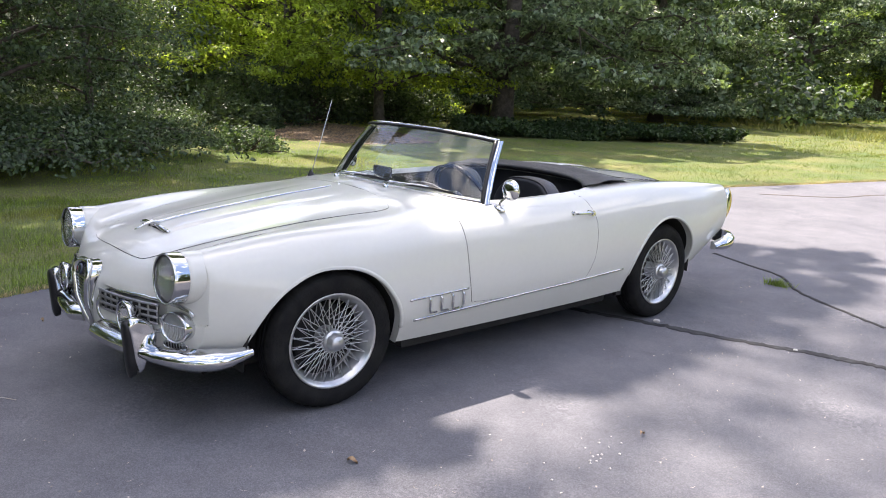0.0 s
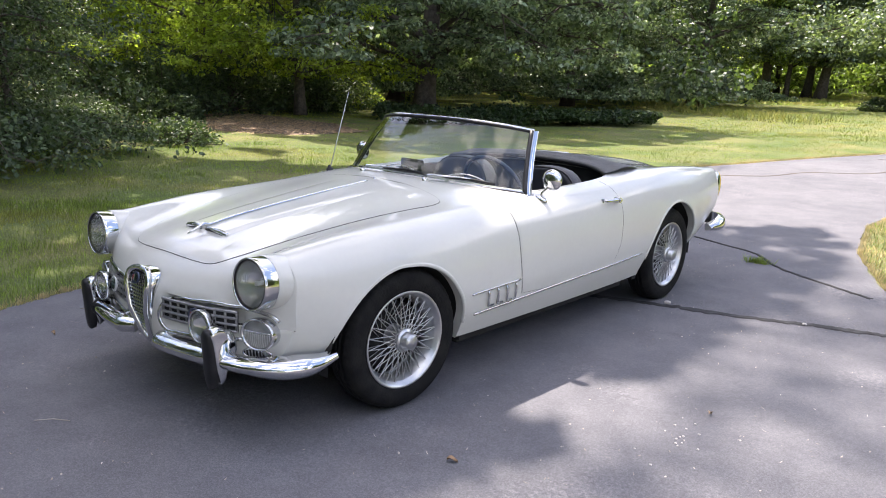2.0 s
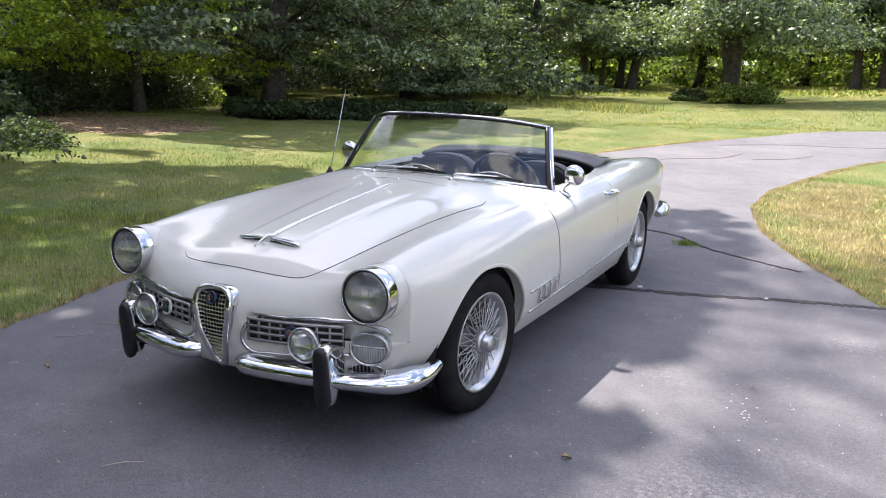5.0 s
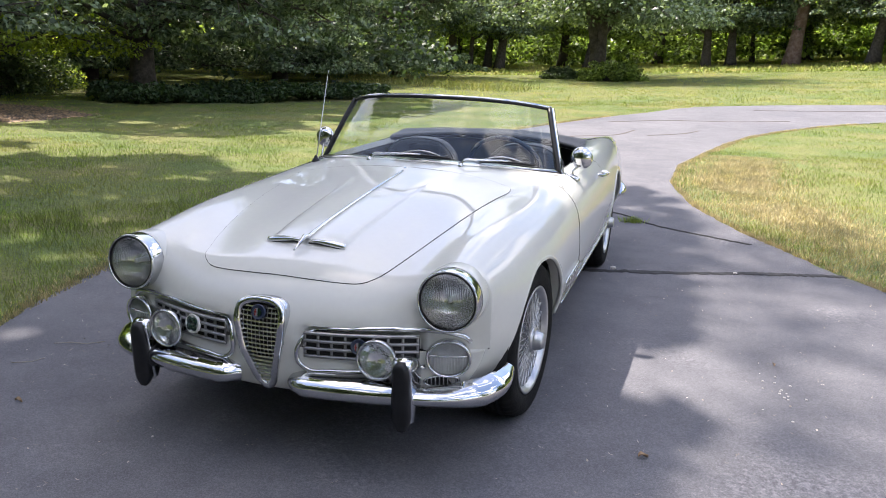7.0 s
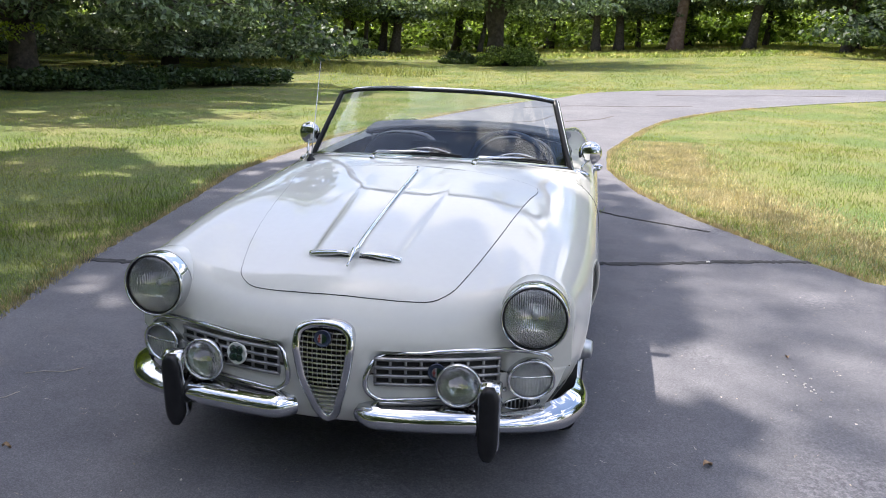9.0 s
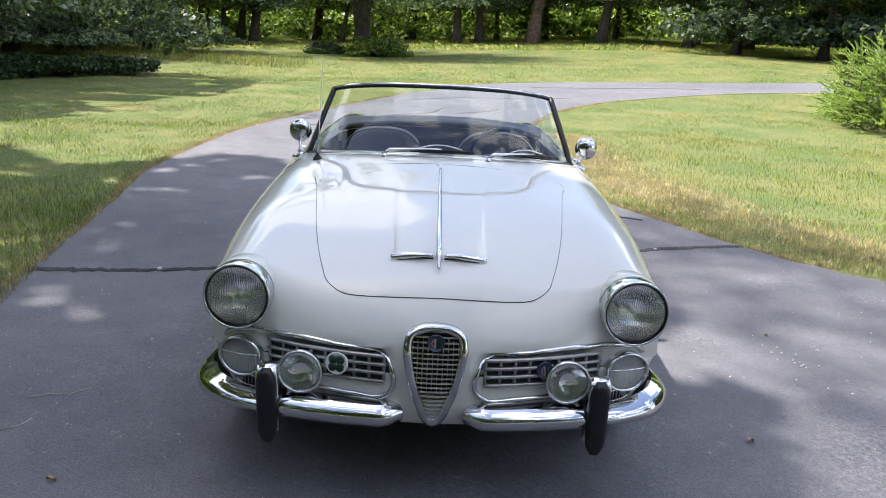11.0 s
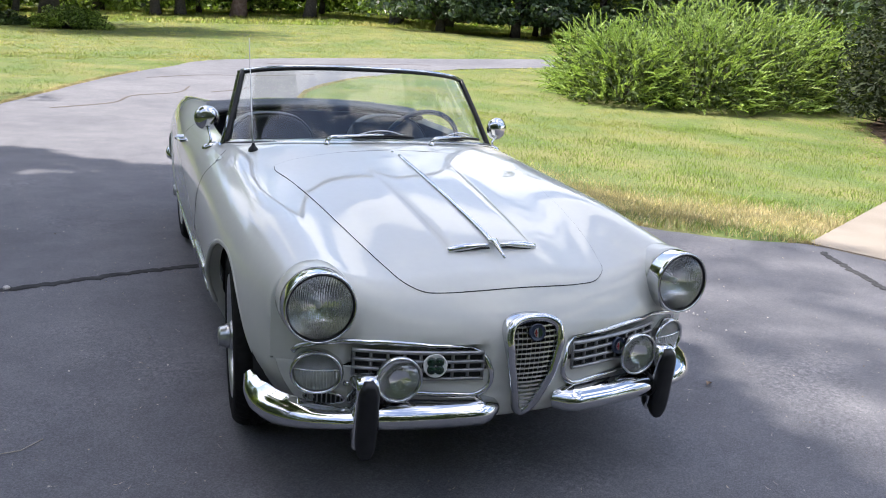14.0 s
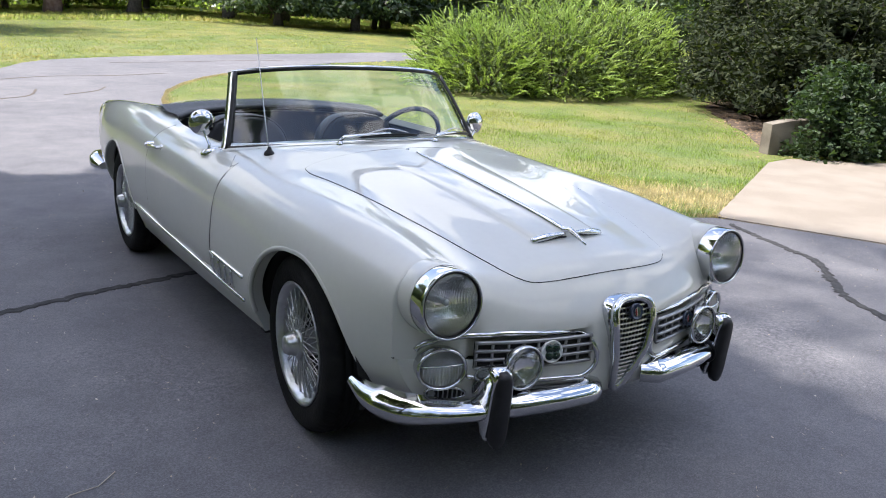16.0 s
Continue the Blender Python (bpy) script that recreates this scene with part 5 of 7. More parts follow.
# cockpit: tub, dashboard, seats, wheel, covers
g = Geo()
for s in (-1, 1):
    g.grid([[Vector((s * (0.652 - 0.05 * k), y, 0.835 - 0.60 * k)) for y in np.linspace(0.98, 2.08, 12)] for k in np.linspace(0, 1, 5)])
g.grid([[Vector((x, 2.06 + 0.04 * k, 0.89 - 0.62 * k)) for x in np.linspace(-0.62, 0.62, 8)] for k in np.linspace(0, 1, 4)])
g.grid([[Vector((x, 0.60 + 0.03 * k, 0.74 - 0.5 * k)) for x in np.linspace(-0.64, 0.64, 8)] for k in np.linspace(0, 1, 4)])
part("cockpit_lining", g, M_LEATHER, car, "black leather cockpit lining")
rows = []
for q in np.linspace(0, 1, 12):
    y, z = 0.70 + 0.16 * q, 0.893 - 0.006 * q - 0.12 * max(0, q - 0.72) * 3
    rows.append([Vector((x * 0.545, y + 0.15 * abs(x) ** 2.2 * (1 - 0.3 * q), z - 0.03 * abs(x) ** 3 + (0.022 * math.exp(-((x - 0.52) / 0.22) ** 2)) * math.sin(math.pi * min(1, q * 1.2)))) for x in np.linspace(-1, 1, 31)])
part("dashboard", Geo().grid(rows), M_LEATHER, car, "padded black dashboard with a hood over the dials")
for s in (-1, 1):
    seat = part("seat", Geo().box((s * 0.33, 1.33, 0.42), (0.50, 0.52, 0.16), None, 0.05), M_LEATHER, car, "black leather bucket seat")
    outline = [(0.0, 0.50), (0.225, 0.50), (0.25, 0.60), (0.245, 0.72), (0.215, 0.83), (0.15, 0.895), (0.06, 0.918), (0.0, 0.92)]
    side_pts = smooth_path(outline, 20)
    full = np.vstack([side_pts, (side_pts * [-1, 1])[::-1]])
    rows = []
    for d, k in ((-0.055, 0.82), (-0.062, 0.90), (-0.05, 0.97), (-0.02, 1.0), (0.03, 1.0), (0.06, 0.96), (0.068, 0.88)):
        rows.append([Vector((s * 0.33 + x * k, 1.60 + 0.12 * (z - 0.5) + d, 0.70 + (z - 0.70) * k)) for x, z in np.vstack([full, full[:1]])])
    g = Geo().grid(rows)
    for r in (rows[0], rows[-1]):
        g.add(r[:-1], [tuple(range(len(r) - 1))])
    part("backrest", g, M_LEATHER, seat, "rounded padded backrest", sharp=60)
    part("piping", Geo().tube(rows[2], 0.006, 6, closed=False), M_BLACK, seat)
# steering wheel
cw = Vector((0.335, 1.09, 0.835))
axis = Vector((0, 0.88, 0.47)).normalized()
m = facing(cw, axis)
sw = part("steering_wheel", Geo().tube([m @ Vector((0.195 * math.cos(a), 0.195 * math.sin(a), 0)) for a in np.linspace(0, 2 * math.pi, 48, endpoint=False)], 0.0125, 10, closed=True), M_BLUEWHEEL, car, "thin-rimmed dark steering wheel")
for a in (0.0, math.pi, -math.pi / 2):
    part("spoke", Geo().tube([m @ Vector((0.03 * math.cos(a), 0.03 * math.sin(a), -0.03)), m @ Vector((0.19 * math.cos(a), 0.19 * math.sin(a), 0))], 0.008, 8, flat=0.5), M_CHROME, sw)
part("horn_push", Geo().revolve([(0.05, -0.045), (0.052, -0.025), (0.03, -0.012), (0.001, -0.008)], m, 24), M_BLUEWHEEL, sw)
part("column", Geo().tube([cw - axis * 0.03, cw - axis * 0.42], 0.022, 10), M_DARK, sw)
# rear-view mirror on the dash
g = Geo().box((-0.02, 0.80, 0.945), (0.17, 0.012, 0.058), None, 0.005)
rv = part("rear_view_mirror", g, M_BLACK, car, "black rear-view mirror standing on the dashboard", sharp=30)
part("mirror_post", Geo().tube([(-0.02, 0.80, 0.93), (-0.02, 0.80, 0.885)], 0.006, 8), M_CHROME, rv)

# folded-hood cover behind the seats, with rolled front edge
rows = []
for q in np.linspace(0, 1, 18):
    w = float(np.interp(q, [0, 0.25, 0.6, 0.9, 1.0], [0.61, 0.632, 0.622, 0.60, 0.575]))
    row = []
    for x in np.linspace(-1, 1, 41):
        notch = 0.20 * np.clip(1 - abs(x) ** 4, 0, 1)
        y0 = 1.80 + notch * 0.95
        y = y0 + (2.34 - 0.04 * abs(x) ** 3 - y0) * q
        base_z = skin_z(x * w, y)
        fold = 0.006 * math.sin(9 * q + 4 * x) * math.sin(math.pi * q)
        row.append(Vector((x * w, y, base_z + 0.008 + 0.020 * math.sin(math.pi * min(1.0, q * 1.02)) ** 0.6 + fold)))
    rows.append(row)
first = rows[0]
rows.insert(0, [p + Vector((0, 0.012, -0.018)) for p in first])
rows.insert(0, [p + Vector((0, 0.05, -0.030)) for p in first])
part("hood_cover", Geo().grid(rows), M_CANVAS, car, "black vinyl cover over the folded roof")
for x, y in ((0.52, 2.335), (-0.52, 2.335), (0.0, 2.355), (0.635, 2.02), (-0.635, 2.02)):
    p = on_top(x, y)
    g = Geo().revolve([(0.016, 0.0), (0.014, 0.012), (0.018, 0.020), (0.014, 0.028), (0.001, 0.030)], facing(p, (0, 0, 1)), 14)
    part("cover_stud", g, M_CHROME, car, "chrome cover fastener")
# boot lid seam
boot = smooth_path([(-0.42, 2.55), (-0.40, 2.44), (-0.30, 2.40), (0, 2.385), (0.30, 2.40), (0.40, 2.44), (0.42, 2.55), (0.40, 2.9), (0.36, 3.25)], 60)
shut_line([on_top(x, y, 0.001) for x, y in boot], "boot_gap", 0.0022)
# tail lamps and rear bumper
for s in (1, -1):
    pts = [Vector((s * 0.655, 3.435 - 0.02 * k + 0.02 * math.sin(math.pi * k), 0.80 - 0.22 * k)) for k in np.linspace(0, 1, 10)]
    tail = part("tail_lamp", Geo().tube(pts, [0.010, 0.022, 0.028, 0.031, 0.032, 0.032, 0.031, 0.028, 0.022, 0.010], 12), M_AMBER, car, "slim upright amber tail lamp")
    part("lamp_rim", Geo().tube([p + Vector((-s * 0.005, -0.014, 0)) for p in pts], [0.014, 0.027, 0.033, 0.036, 0.037, 0.037, 0.036, 0.033, 0.027, 0.014], 12), M_CHROME, tail)
    plan = smooth_path([(0.735, 3.18, 0.415), (0.765, 3.27, 0.425), (0.745, 3.40, 0.437), (0.66, 3.50, 0.44), (0.50, 3.545, 0.44), (0.25, 3.565, 0.44)], 24)
    sv = []
    for k in range(len(plan)):
        d = plan[min(k + 1, 23)] - plan[max(k - 1, 0)]
        nrm = np.array([d[1], -d[0], 0])
        nrm /= np.linalg.norm(nrm)
        sv.append(Vector((s * nrm[0], nrm[1], 0)))
    prof = [(-0.03, -0.045), (0.0, -0.045), (0.022, -0.028), (0.030, 0.0), (0.022, 0.026), (0.0, 0.046), (-0.03, 0.05)]
    part("rear_bumper", Geo().sweep([Vector((s * p[0], p[1], p[2])) for p in plan], prof, sv, [Vector((0, 0, 1.0 if k > 3 else 0.5 + 0.125 * k)) for k in range(24)]), M_CHROME, car, "chrome rear bumper half", sharp=50)
# ---------------------------------------------------------------- planting


def leaf_cards(centres, length, width, rng, flat=0.5, normals=None, level=0.0):
    """Diamond-shaped leaves at the centres: vertices and loops of quads."""
    n = len(centres)
    a = rng.normal(size=(n, 3))
    a[:, 2] *= flat
    if normals is not None:
        a = a * 0.5 + normals
    a /= np.linalg.norm(a, axis=1)[:, None]
    b = np.cross(a, rng.normal(size=(n, 3)) * (1 - level) + np.array([0, 0, level * 1.6]))
    b /= np.linalg.norm(b, axis=1)[:, None] + 1e-9
    L = (length * rng.uniform(0.6, 1.3, n))[:, None] / 2
    W = (width * rng.uniform(0.6, 1.3, n))[:, None] / 2
    droop = np.cross(a, b) * L * 0.25
    v = np.stack([centres - a * L, centres + b * W + droop, centres + a * L, centres - b * W + droop], 1)
    return v.reshape(-1, 3), np.arange(n * 4)


def turned_leaves(centres, outward, length, width, rng, loose=0.55):
    """Leaves whose faces follow the given outward directions, loosely."""
    n = len(centres)
    face = outward + rng.normal(0, loose, (n, 3))
    face /= np.linalg.norm(face, axis=1)[:, None] + 1e-9
    a = np.cross(face, rng.normal(size=(n, 3)))
    a /= np.linalg.norm(a, axis=1)[:, None] + 1e-9
    b = np.cross(face, a)
    L = (length * rng.uniform(0.6, 1.3, n))[:, None] / 2
    W = (width * rng.uniform(0.6, 1.3, n))[:, None] / 2
    sag = -face * L * 0.22
    v = np.stack([centres - a * L + sag, centres + b * W, centres + a * L + sag, centres - b * W], 1)
    return v.reshape(-1, 3), np.arange(n * 4)


def crown_points(centres, radii, per, rng, flat=0.55):
    """Points on the upper shells of clumps, with their outward directions."""
    n = len(centres)
    d = rng.normal(size=(n, per, 3))
    d[..., 2] = np.abs(d[..., 2]) * 1.1 - 0.25
    d /= np.linalg.norm(d, axis=2)[..., None]
    r = rng.uniform(0.35, 1.0, (n, per, 1)) ** 0.45
    spread = d * r * np.asarray(radii).reshape(-1, 1, 1) * np.array([1.0, 1.0, flat])
    out = d * np.array([0.8, 0.8, 1.0]) + np.array([0, 0, 0.35])
    return (centres[:, None, :] + spread).reshape(-1, 3), out.reshape(-1, 3)


def clumps(centres, radii, per, rng, flat=0.7):
    """Points scattered round clump centres, denser at the clump's shell."""
    n = len(centres)
    d = rng.normal(size=(n, per, 3))
    d /= np.linalg.norm(d, axis=2)[..., None]
    r = rng.uniform(0.25, 1.0, (n, per, 1)) ** 0.6
    d = d * r * np.asarray(radii).reshape(-1, 1, 1)
    d[..., 2] *= flat
    return (centres[:, None, :] + d).reshape(-1, 3)


def branch_path(start, end, rng, sag=0.1, n=7, wobble=0.06):
    start, end = np.asarray(start, float), np.asarray(end, float)
    length = np.linalg.norm(end - start)
    pts = []
    for k in np.linspace(0, 1, n):
        p = start + (end - start) * k + np.array([0, 0, sag * length * math.sin(math.pi * k)])
        pts.append(p + rng.normal(0, wobble * length * 0.3, 3) * (0 < k < 1))
    return pts


def tree(name, label, seed, height_m, trunk_r, crown_r, crown_low, leaf_mat, bark, leaves, leaf_len, limbs=16, droop=0.25, flat=0.55, clump_r=0.9, low_limbs=0, fork=False, category="tree"):
    """A tapered trunk with limbs and a crown of many leaves in clumps. Stands at the origin."""
    rng = np.random.default_rng(seed)
    root = new(name)
    tagged(root, label, category)
    g = Geo()
    lean = rng.normal(0, 0.02, 2)
    trunk = [np.array([lean[0] * z * 3 + 0.05 * math.sin(z * 0.9 + seed), lean[1] * z * 3 + 0.05 * math.cos(z * 0.7), z]) for z in np.linspace(-0.15, height_m * 0.86, 14)]
    rad = [trunk_r * (1.45 if k == 0 else 1.15 if k == 1 else 1.0) * (1 - 0.8 * k / 14) for k in range(14)]
    g.tube(trunk, rad, 12)
    if fork:
        t2 = [trunk[1] + np.array([0.5 * k * trunk_r * 1.6, 0.2 * k * trunk_r, k * height_m * 0.1]) for k in range(7)]
        g.tube(t2, [trunk_r * 0.8 * (1 - k / 8) for k in range(7)], 10)
    ends = []
    for k in range(limbs):
        low = k < low_limbs
        z0 = (crown_low * rng.uniform(0.7, 1.1) + (0.3 if low else 0)) if low else rng.uniform(max(crown_low * 0.8, height_m * 0.18), height_m * 0.8)
        ang = 2 * math.pi * (k * 0.381966 + rng.uniform(-0.05, 0.05))
        share = math.sin(math.pi * min(1, max(0.12, (z0 / height_m) * 0.85 + 0.22))) ** 0.7
        reach = crown_r * share * rng.uniform(0.65, 1.0)
        i = min(12, max(0, int((z0 + 0.15) / (height_m * 0.86 + 0.15) * 13)))
        s = trunk[i]
        e = s + np.array([reach * math.cos(ang), reach * math.sin(ang), reach * (0.28 if not low else 0.02) - droop * reach * 0.4])
        e[2] = max(e[2], crown_low * 0.9)
        path = branch_path(s, e, rng, 0.12)
        r0 = trunk_r * 0.34 * (1 - 0.5 * z0 / height_m)
        g.tube(path, [r0 * (1 - 0.85 * q / 6) for q in range(7)], 6)
        for q in range(2, 7):
            ends.append(np.array(path[q]))
            for _ in range(2):
                off = rng.normal(0, crown_r * 0.16, 3)
                off[2] = off[2] * 0.6 - droop * abs(off[2])
                tip = np.array(path[q]) + off
                tip[2] = max(tip[2], crown_low * 0.75)
                ends.append(tip)
                g.tube([path[q], (np.array(path[q]) + tip) / 2 + np.array([0, 0, 0.1]), tip], [r0 * 0.25, r0 * 0.16, r0 * 0.06], 4, caps=False)
    part("trunk", g, bark, root)
    ends = np.array(ends)
    top = rng.normal(0, 1, (limbs, 3)) * [crown_r * 0.35, crown_r * 0.35, height_m * 0.08] + [0, 0, height_m * 0.85]
    ends = np.vstack([ends, top])
    per = max(4, leaves // len(ends))
    pts, out = crown_points(ends, rng.uniform(0.5, 1.25, len(ends)) * clump_r, per, rng, flat)
    ok = pts[:, 2] > crown_low * 0.6
    v, loops = turned_leaves(pts[ok], out[ok], leaf_len, leaf_len * 0.62, rng)
    crown = new("crown", fast_mesh("crown", v, loops, 4, leaf_mat))
    crown.parent = root
    return root


def place(x, y, turn=0.0, size=1.0, sink=0.0, lean=(0.0, 0.0)):
    return Matrix.Translation((x, y, rise(x, y) - sink)) @ Matrix.Rotation(radians(lean[0]), 4, "Y") @ Matrix.Rotation(radians(lean[1]), 4, "X") @ Matrix.Rotation(radians(turn), 4, "Z") @ Matrix.Diagonal((size, size, size, 1))


# the broad maple on the lawn, with low drooping limbs
maple = tree("maple_tree", "broad dark-trunked maple with low drooping grey-green foliage on the lawn", 11, 12.5, 0.33, 7.0, 2.3, M_LEAF, M_BARK, 60000, 0.17, 34, 0.35, 0.5, 0.68, low_limbs=9)
maple.matrix_basis = place(-14.2, 16.4, 20)
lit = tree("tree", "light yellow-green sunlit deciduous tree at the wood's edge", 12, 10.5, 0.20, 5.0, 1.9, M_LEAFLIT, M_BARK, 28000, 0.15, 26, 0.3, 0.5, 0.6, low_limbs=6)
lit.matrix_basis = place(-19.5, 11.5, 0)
silver = tree("tree", "dense silvery green tree with foliage nearly down to the grass", 13, 11.0, 0.30, 5.5, 0.7, M_LEAF, M_BARK, 66000, 0.16, 34, 0.35, 0.5, 0.62, low_limbs=14)
silver.matrix_basis = place(-17.5, 30.0, 0)
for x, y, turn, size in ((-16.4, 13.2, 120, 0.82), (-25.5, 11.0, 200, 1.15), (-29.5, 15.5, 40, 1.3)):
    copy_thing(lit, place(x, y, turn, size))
for x, y, turn, size in ((-23.5, 24.5, 80, 1.1), (-14.5, 37.5, 150, 0.95), (-21.0, 37.0, 210, 1.15)):
    copy_thing(silver, place(x, y, turn, size))
tall = tree("woodland_tree", "tall bare-trunked woodland tree with high leafy branches", 14, 15.0, 0.42, 5.0, 4.2, M_LEAF, M_BARK, 20000, 0.30, 24, 0.3, 0.5, 1.1, low_limbs=5)
tall.matrix_basis = place(-16.8, 54.2, 0, 0.8, lean=(2, 0))
slim = tree("woodland_tree", "slender woodland tree with green leaves", 15, 12.0, 0.20, 4.0, 3.4, M_FARLEAF, M_BARK, 15000, 0.28, 20, 0.3, 0.5, 1.0, low_limbs=5)
slim.matrix_basis = place(-15.4, 54.7, 90, 0.9)
forked = tree("woodland_tree", "forked woodland tree with pale sunlit lower foliage", 16, 13.0, 0.32, 5.0, 3.0, M_LEAF, M_BARK, 40000, 0.17, 22, 0.4, 0.5, 1.1, low_limbs=7, fork=True)
forked.matrix_basis = place(-4.1, 38.6, 200, 1.25)
red = tree("pine_tree", "straight reddish-barked pine with high branches", 17, 16.0, 0.48, 4.5, 5.0, M_LEAF, M_BARKRED, 14000, 0.30, 20, 0.3, 0.5, 1.1, low_limbs=2)
red.matrix_basis = place(6.9, 56.7, 0)
for x, y, turn, size in ((-14.5, 56.0, 40, 0.9), (-13.3, 55.3, 130, 1.05), (1.3, 57.1, 210, 0.95), (2.9, 57.5, 300, 1.0), (11.4, 54.0, 70, 1.1), (16.4, 50.0, 160, 1.0), (-10.0, 63.0, 20, 1.1), (8.6, 64.0, 260, 1.0),
                          (-2.5, 66.0, 100, 1.1), (21.0, 52.0, 10, 1.1), (26.5, 47.0, 190, 1.0), (-22.0, 58.0, 90, 1.1), (-27.0, 48.0, 30, 1.1), (33.0, 41.0, 120, 1.1), (40.0, 36.0, 60, 1.1)):
    copy_thing(tall, place(x, y, turn, size, lean=(2, 0)))
for x, y, turn, size in ((4.6, 62.0, 10, 1.0), (-7.6, 60.0, 160, 1.1), (13.6, 60.0, 220, 1.1), (-18.5, 62.0, 60, 1.2), (19.0, 57.0, 300, 1.1), (24.0, 44.0, 40, 0.9), (30.0, 46.0, 80, 1.1), (-25.0, 17.0, 200, 0.9)):
    copy_thing(slim, place(x, y, turn, size, lean=(2, 0)))
# extra leaves added above the maple to shade the lawn beside the bed
high_rng = np.random.default_rng(20)
sx, sy = high_rng.uniform(-16.2, -4.6, 40000), high_rng.uniform(6.0, 21.5, 40000)
keep = np.array([min((a + 9.0) ** 2 / 20 + (b - 15.8) ** 2 / 30, (a + 12.2) ** 2 / 15 + (b - 10.2) ** 2 / 8, (a + 8.6) ** 2 / 11 + (b - 9.9) ** 2 / 5) + 0.35 * noise.noise((a * 0.7, b * 0.7, 2.0)) < 1.0 and noise.noise((a * 1.1, b * 1.1, 7.0)) < 0.33 for a, b in zip(sx, sy)])
sx, sy = sx[keep], sy[keep]
sz = high_rng.uniform(7.5, 10.5, len(sx))
pts = np.stack([sx + SUN_SLOPE[0] * sz, sy + SUN_SLOPE[1] * sz, sz, np.ones(len(sx))], 1) @ np.array(maple.matrix_basis.inverted()).T
v, loops = leaf_cards(pts[:, :3], 0.22, 0.17, high_rng, 0.3)
high = new("crown", fast_mesh("crown", v, loops, 4, M_LEAF))
high.parent = maple
dark = tree("woodland_tree", "dark woodland tree in deep shade, with unseen copies added to block skylight", 18, 11.0, 0.22, 4.5, 1.0, M_LEAFSHADE, M_BARK, 11000, 0.32, 26, 0.3, 0.5, 1.0, low_limbs=8)
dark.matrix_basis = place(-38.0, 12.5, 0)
# copies behind the camera are added unseen, to block low skylight
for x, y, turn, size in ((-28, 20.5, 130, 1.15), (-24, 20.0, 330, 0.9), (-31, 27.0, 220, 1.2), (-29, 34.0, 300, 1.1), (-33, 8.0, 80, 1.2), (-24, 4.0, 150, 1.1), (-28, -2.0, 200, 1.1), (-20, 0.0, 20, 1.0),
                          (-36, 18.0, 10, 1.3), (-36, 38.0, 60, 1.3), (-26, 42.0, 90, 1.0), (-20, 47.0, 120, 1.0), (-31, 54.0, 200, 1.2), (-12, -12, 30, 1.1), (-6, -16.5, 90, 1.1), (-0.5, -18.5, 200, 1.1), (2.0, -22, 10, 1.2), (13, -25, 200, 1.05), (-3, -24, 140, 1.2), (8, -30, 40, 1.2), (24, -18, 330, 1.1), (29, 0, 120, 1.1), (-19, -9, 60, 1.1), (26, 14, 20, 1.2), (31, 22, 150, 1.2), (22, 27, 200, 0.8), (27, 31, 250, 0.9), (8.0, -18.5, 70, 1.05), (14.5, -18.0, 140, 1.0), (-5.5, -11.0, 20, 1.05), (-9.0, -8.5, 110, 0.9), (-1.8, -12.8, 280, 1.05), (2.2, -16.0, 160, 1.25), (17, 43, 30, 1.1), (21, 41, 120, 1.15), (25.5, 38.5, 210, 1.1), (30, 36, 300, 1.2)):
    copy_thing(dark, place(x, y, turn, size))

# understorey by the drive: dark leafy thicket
thicket = tree("thicket_tree", "dark leafy thicket tree with hanging branches beside the drive", 19, 6.5, 0.10, 3.0, 0.35, M_LEAFSHADE, M_BARK, 50000, 0.072, 40, 0.4, 0.5, 0.55, low_limbs=22)
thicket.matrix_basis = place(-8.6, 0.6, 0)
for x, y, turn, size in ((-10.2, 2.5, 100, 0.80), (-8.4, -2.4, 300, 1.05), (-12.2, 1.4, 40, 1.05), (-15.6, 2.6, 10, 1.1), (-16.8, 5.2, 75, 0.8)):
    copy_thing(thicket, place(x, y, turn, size))


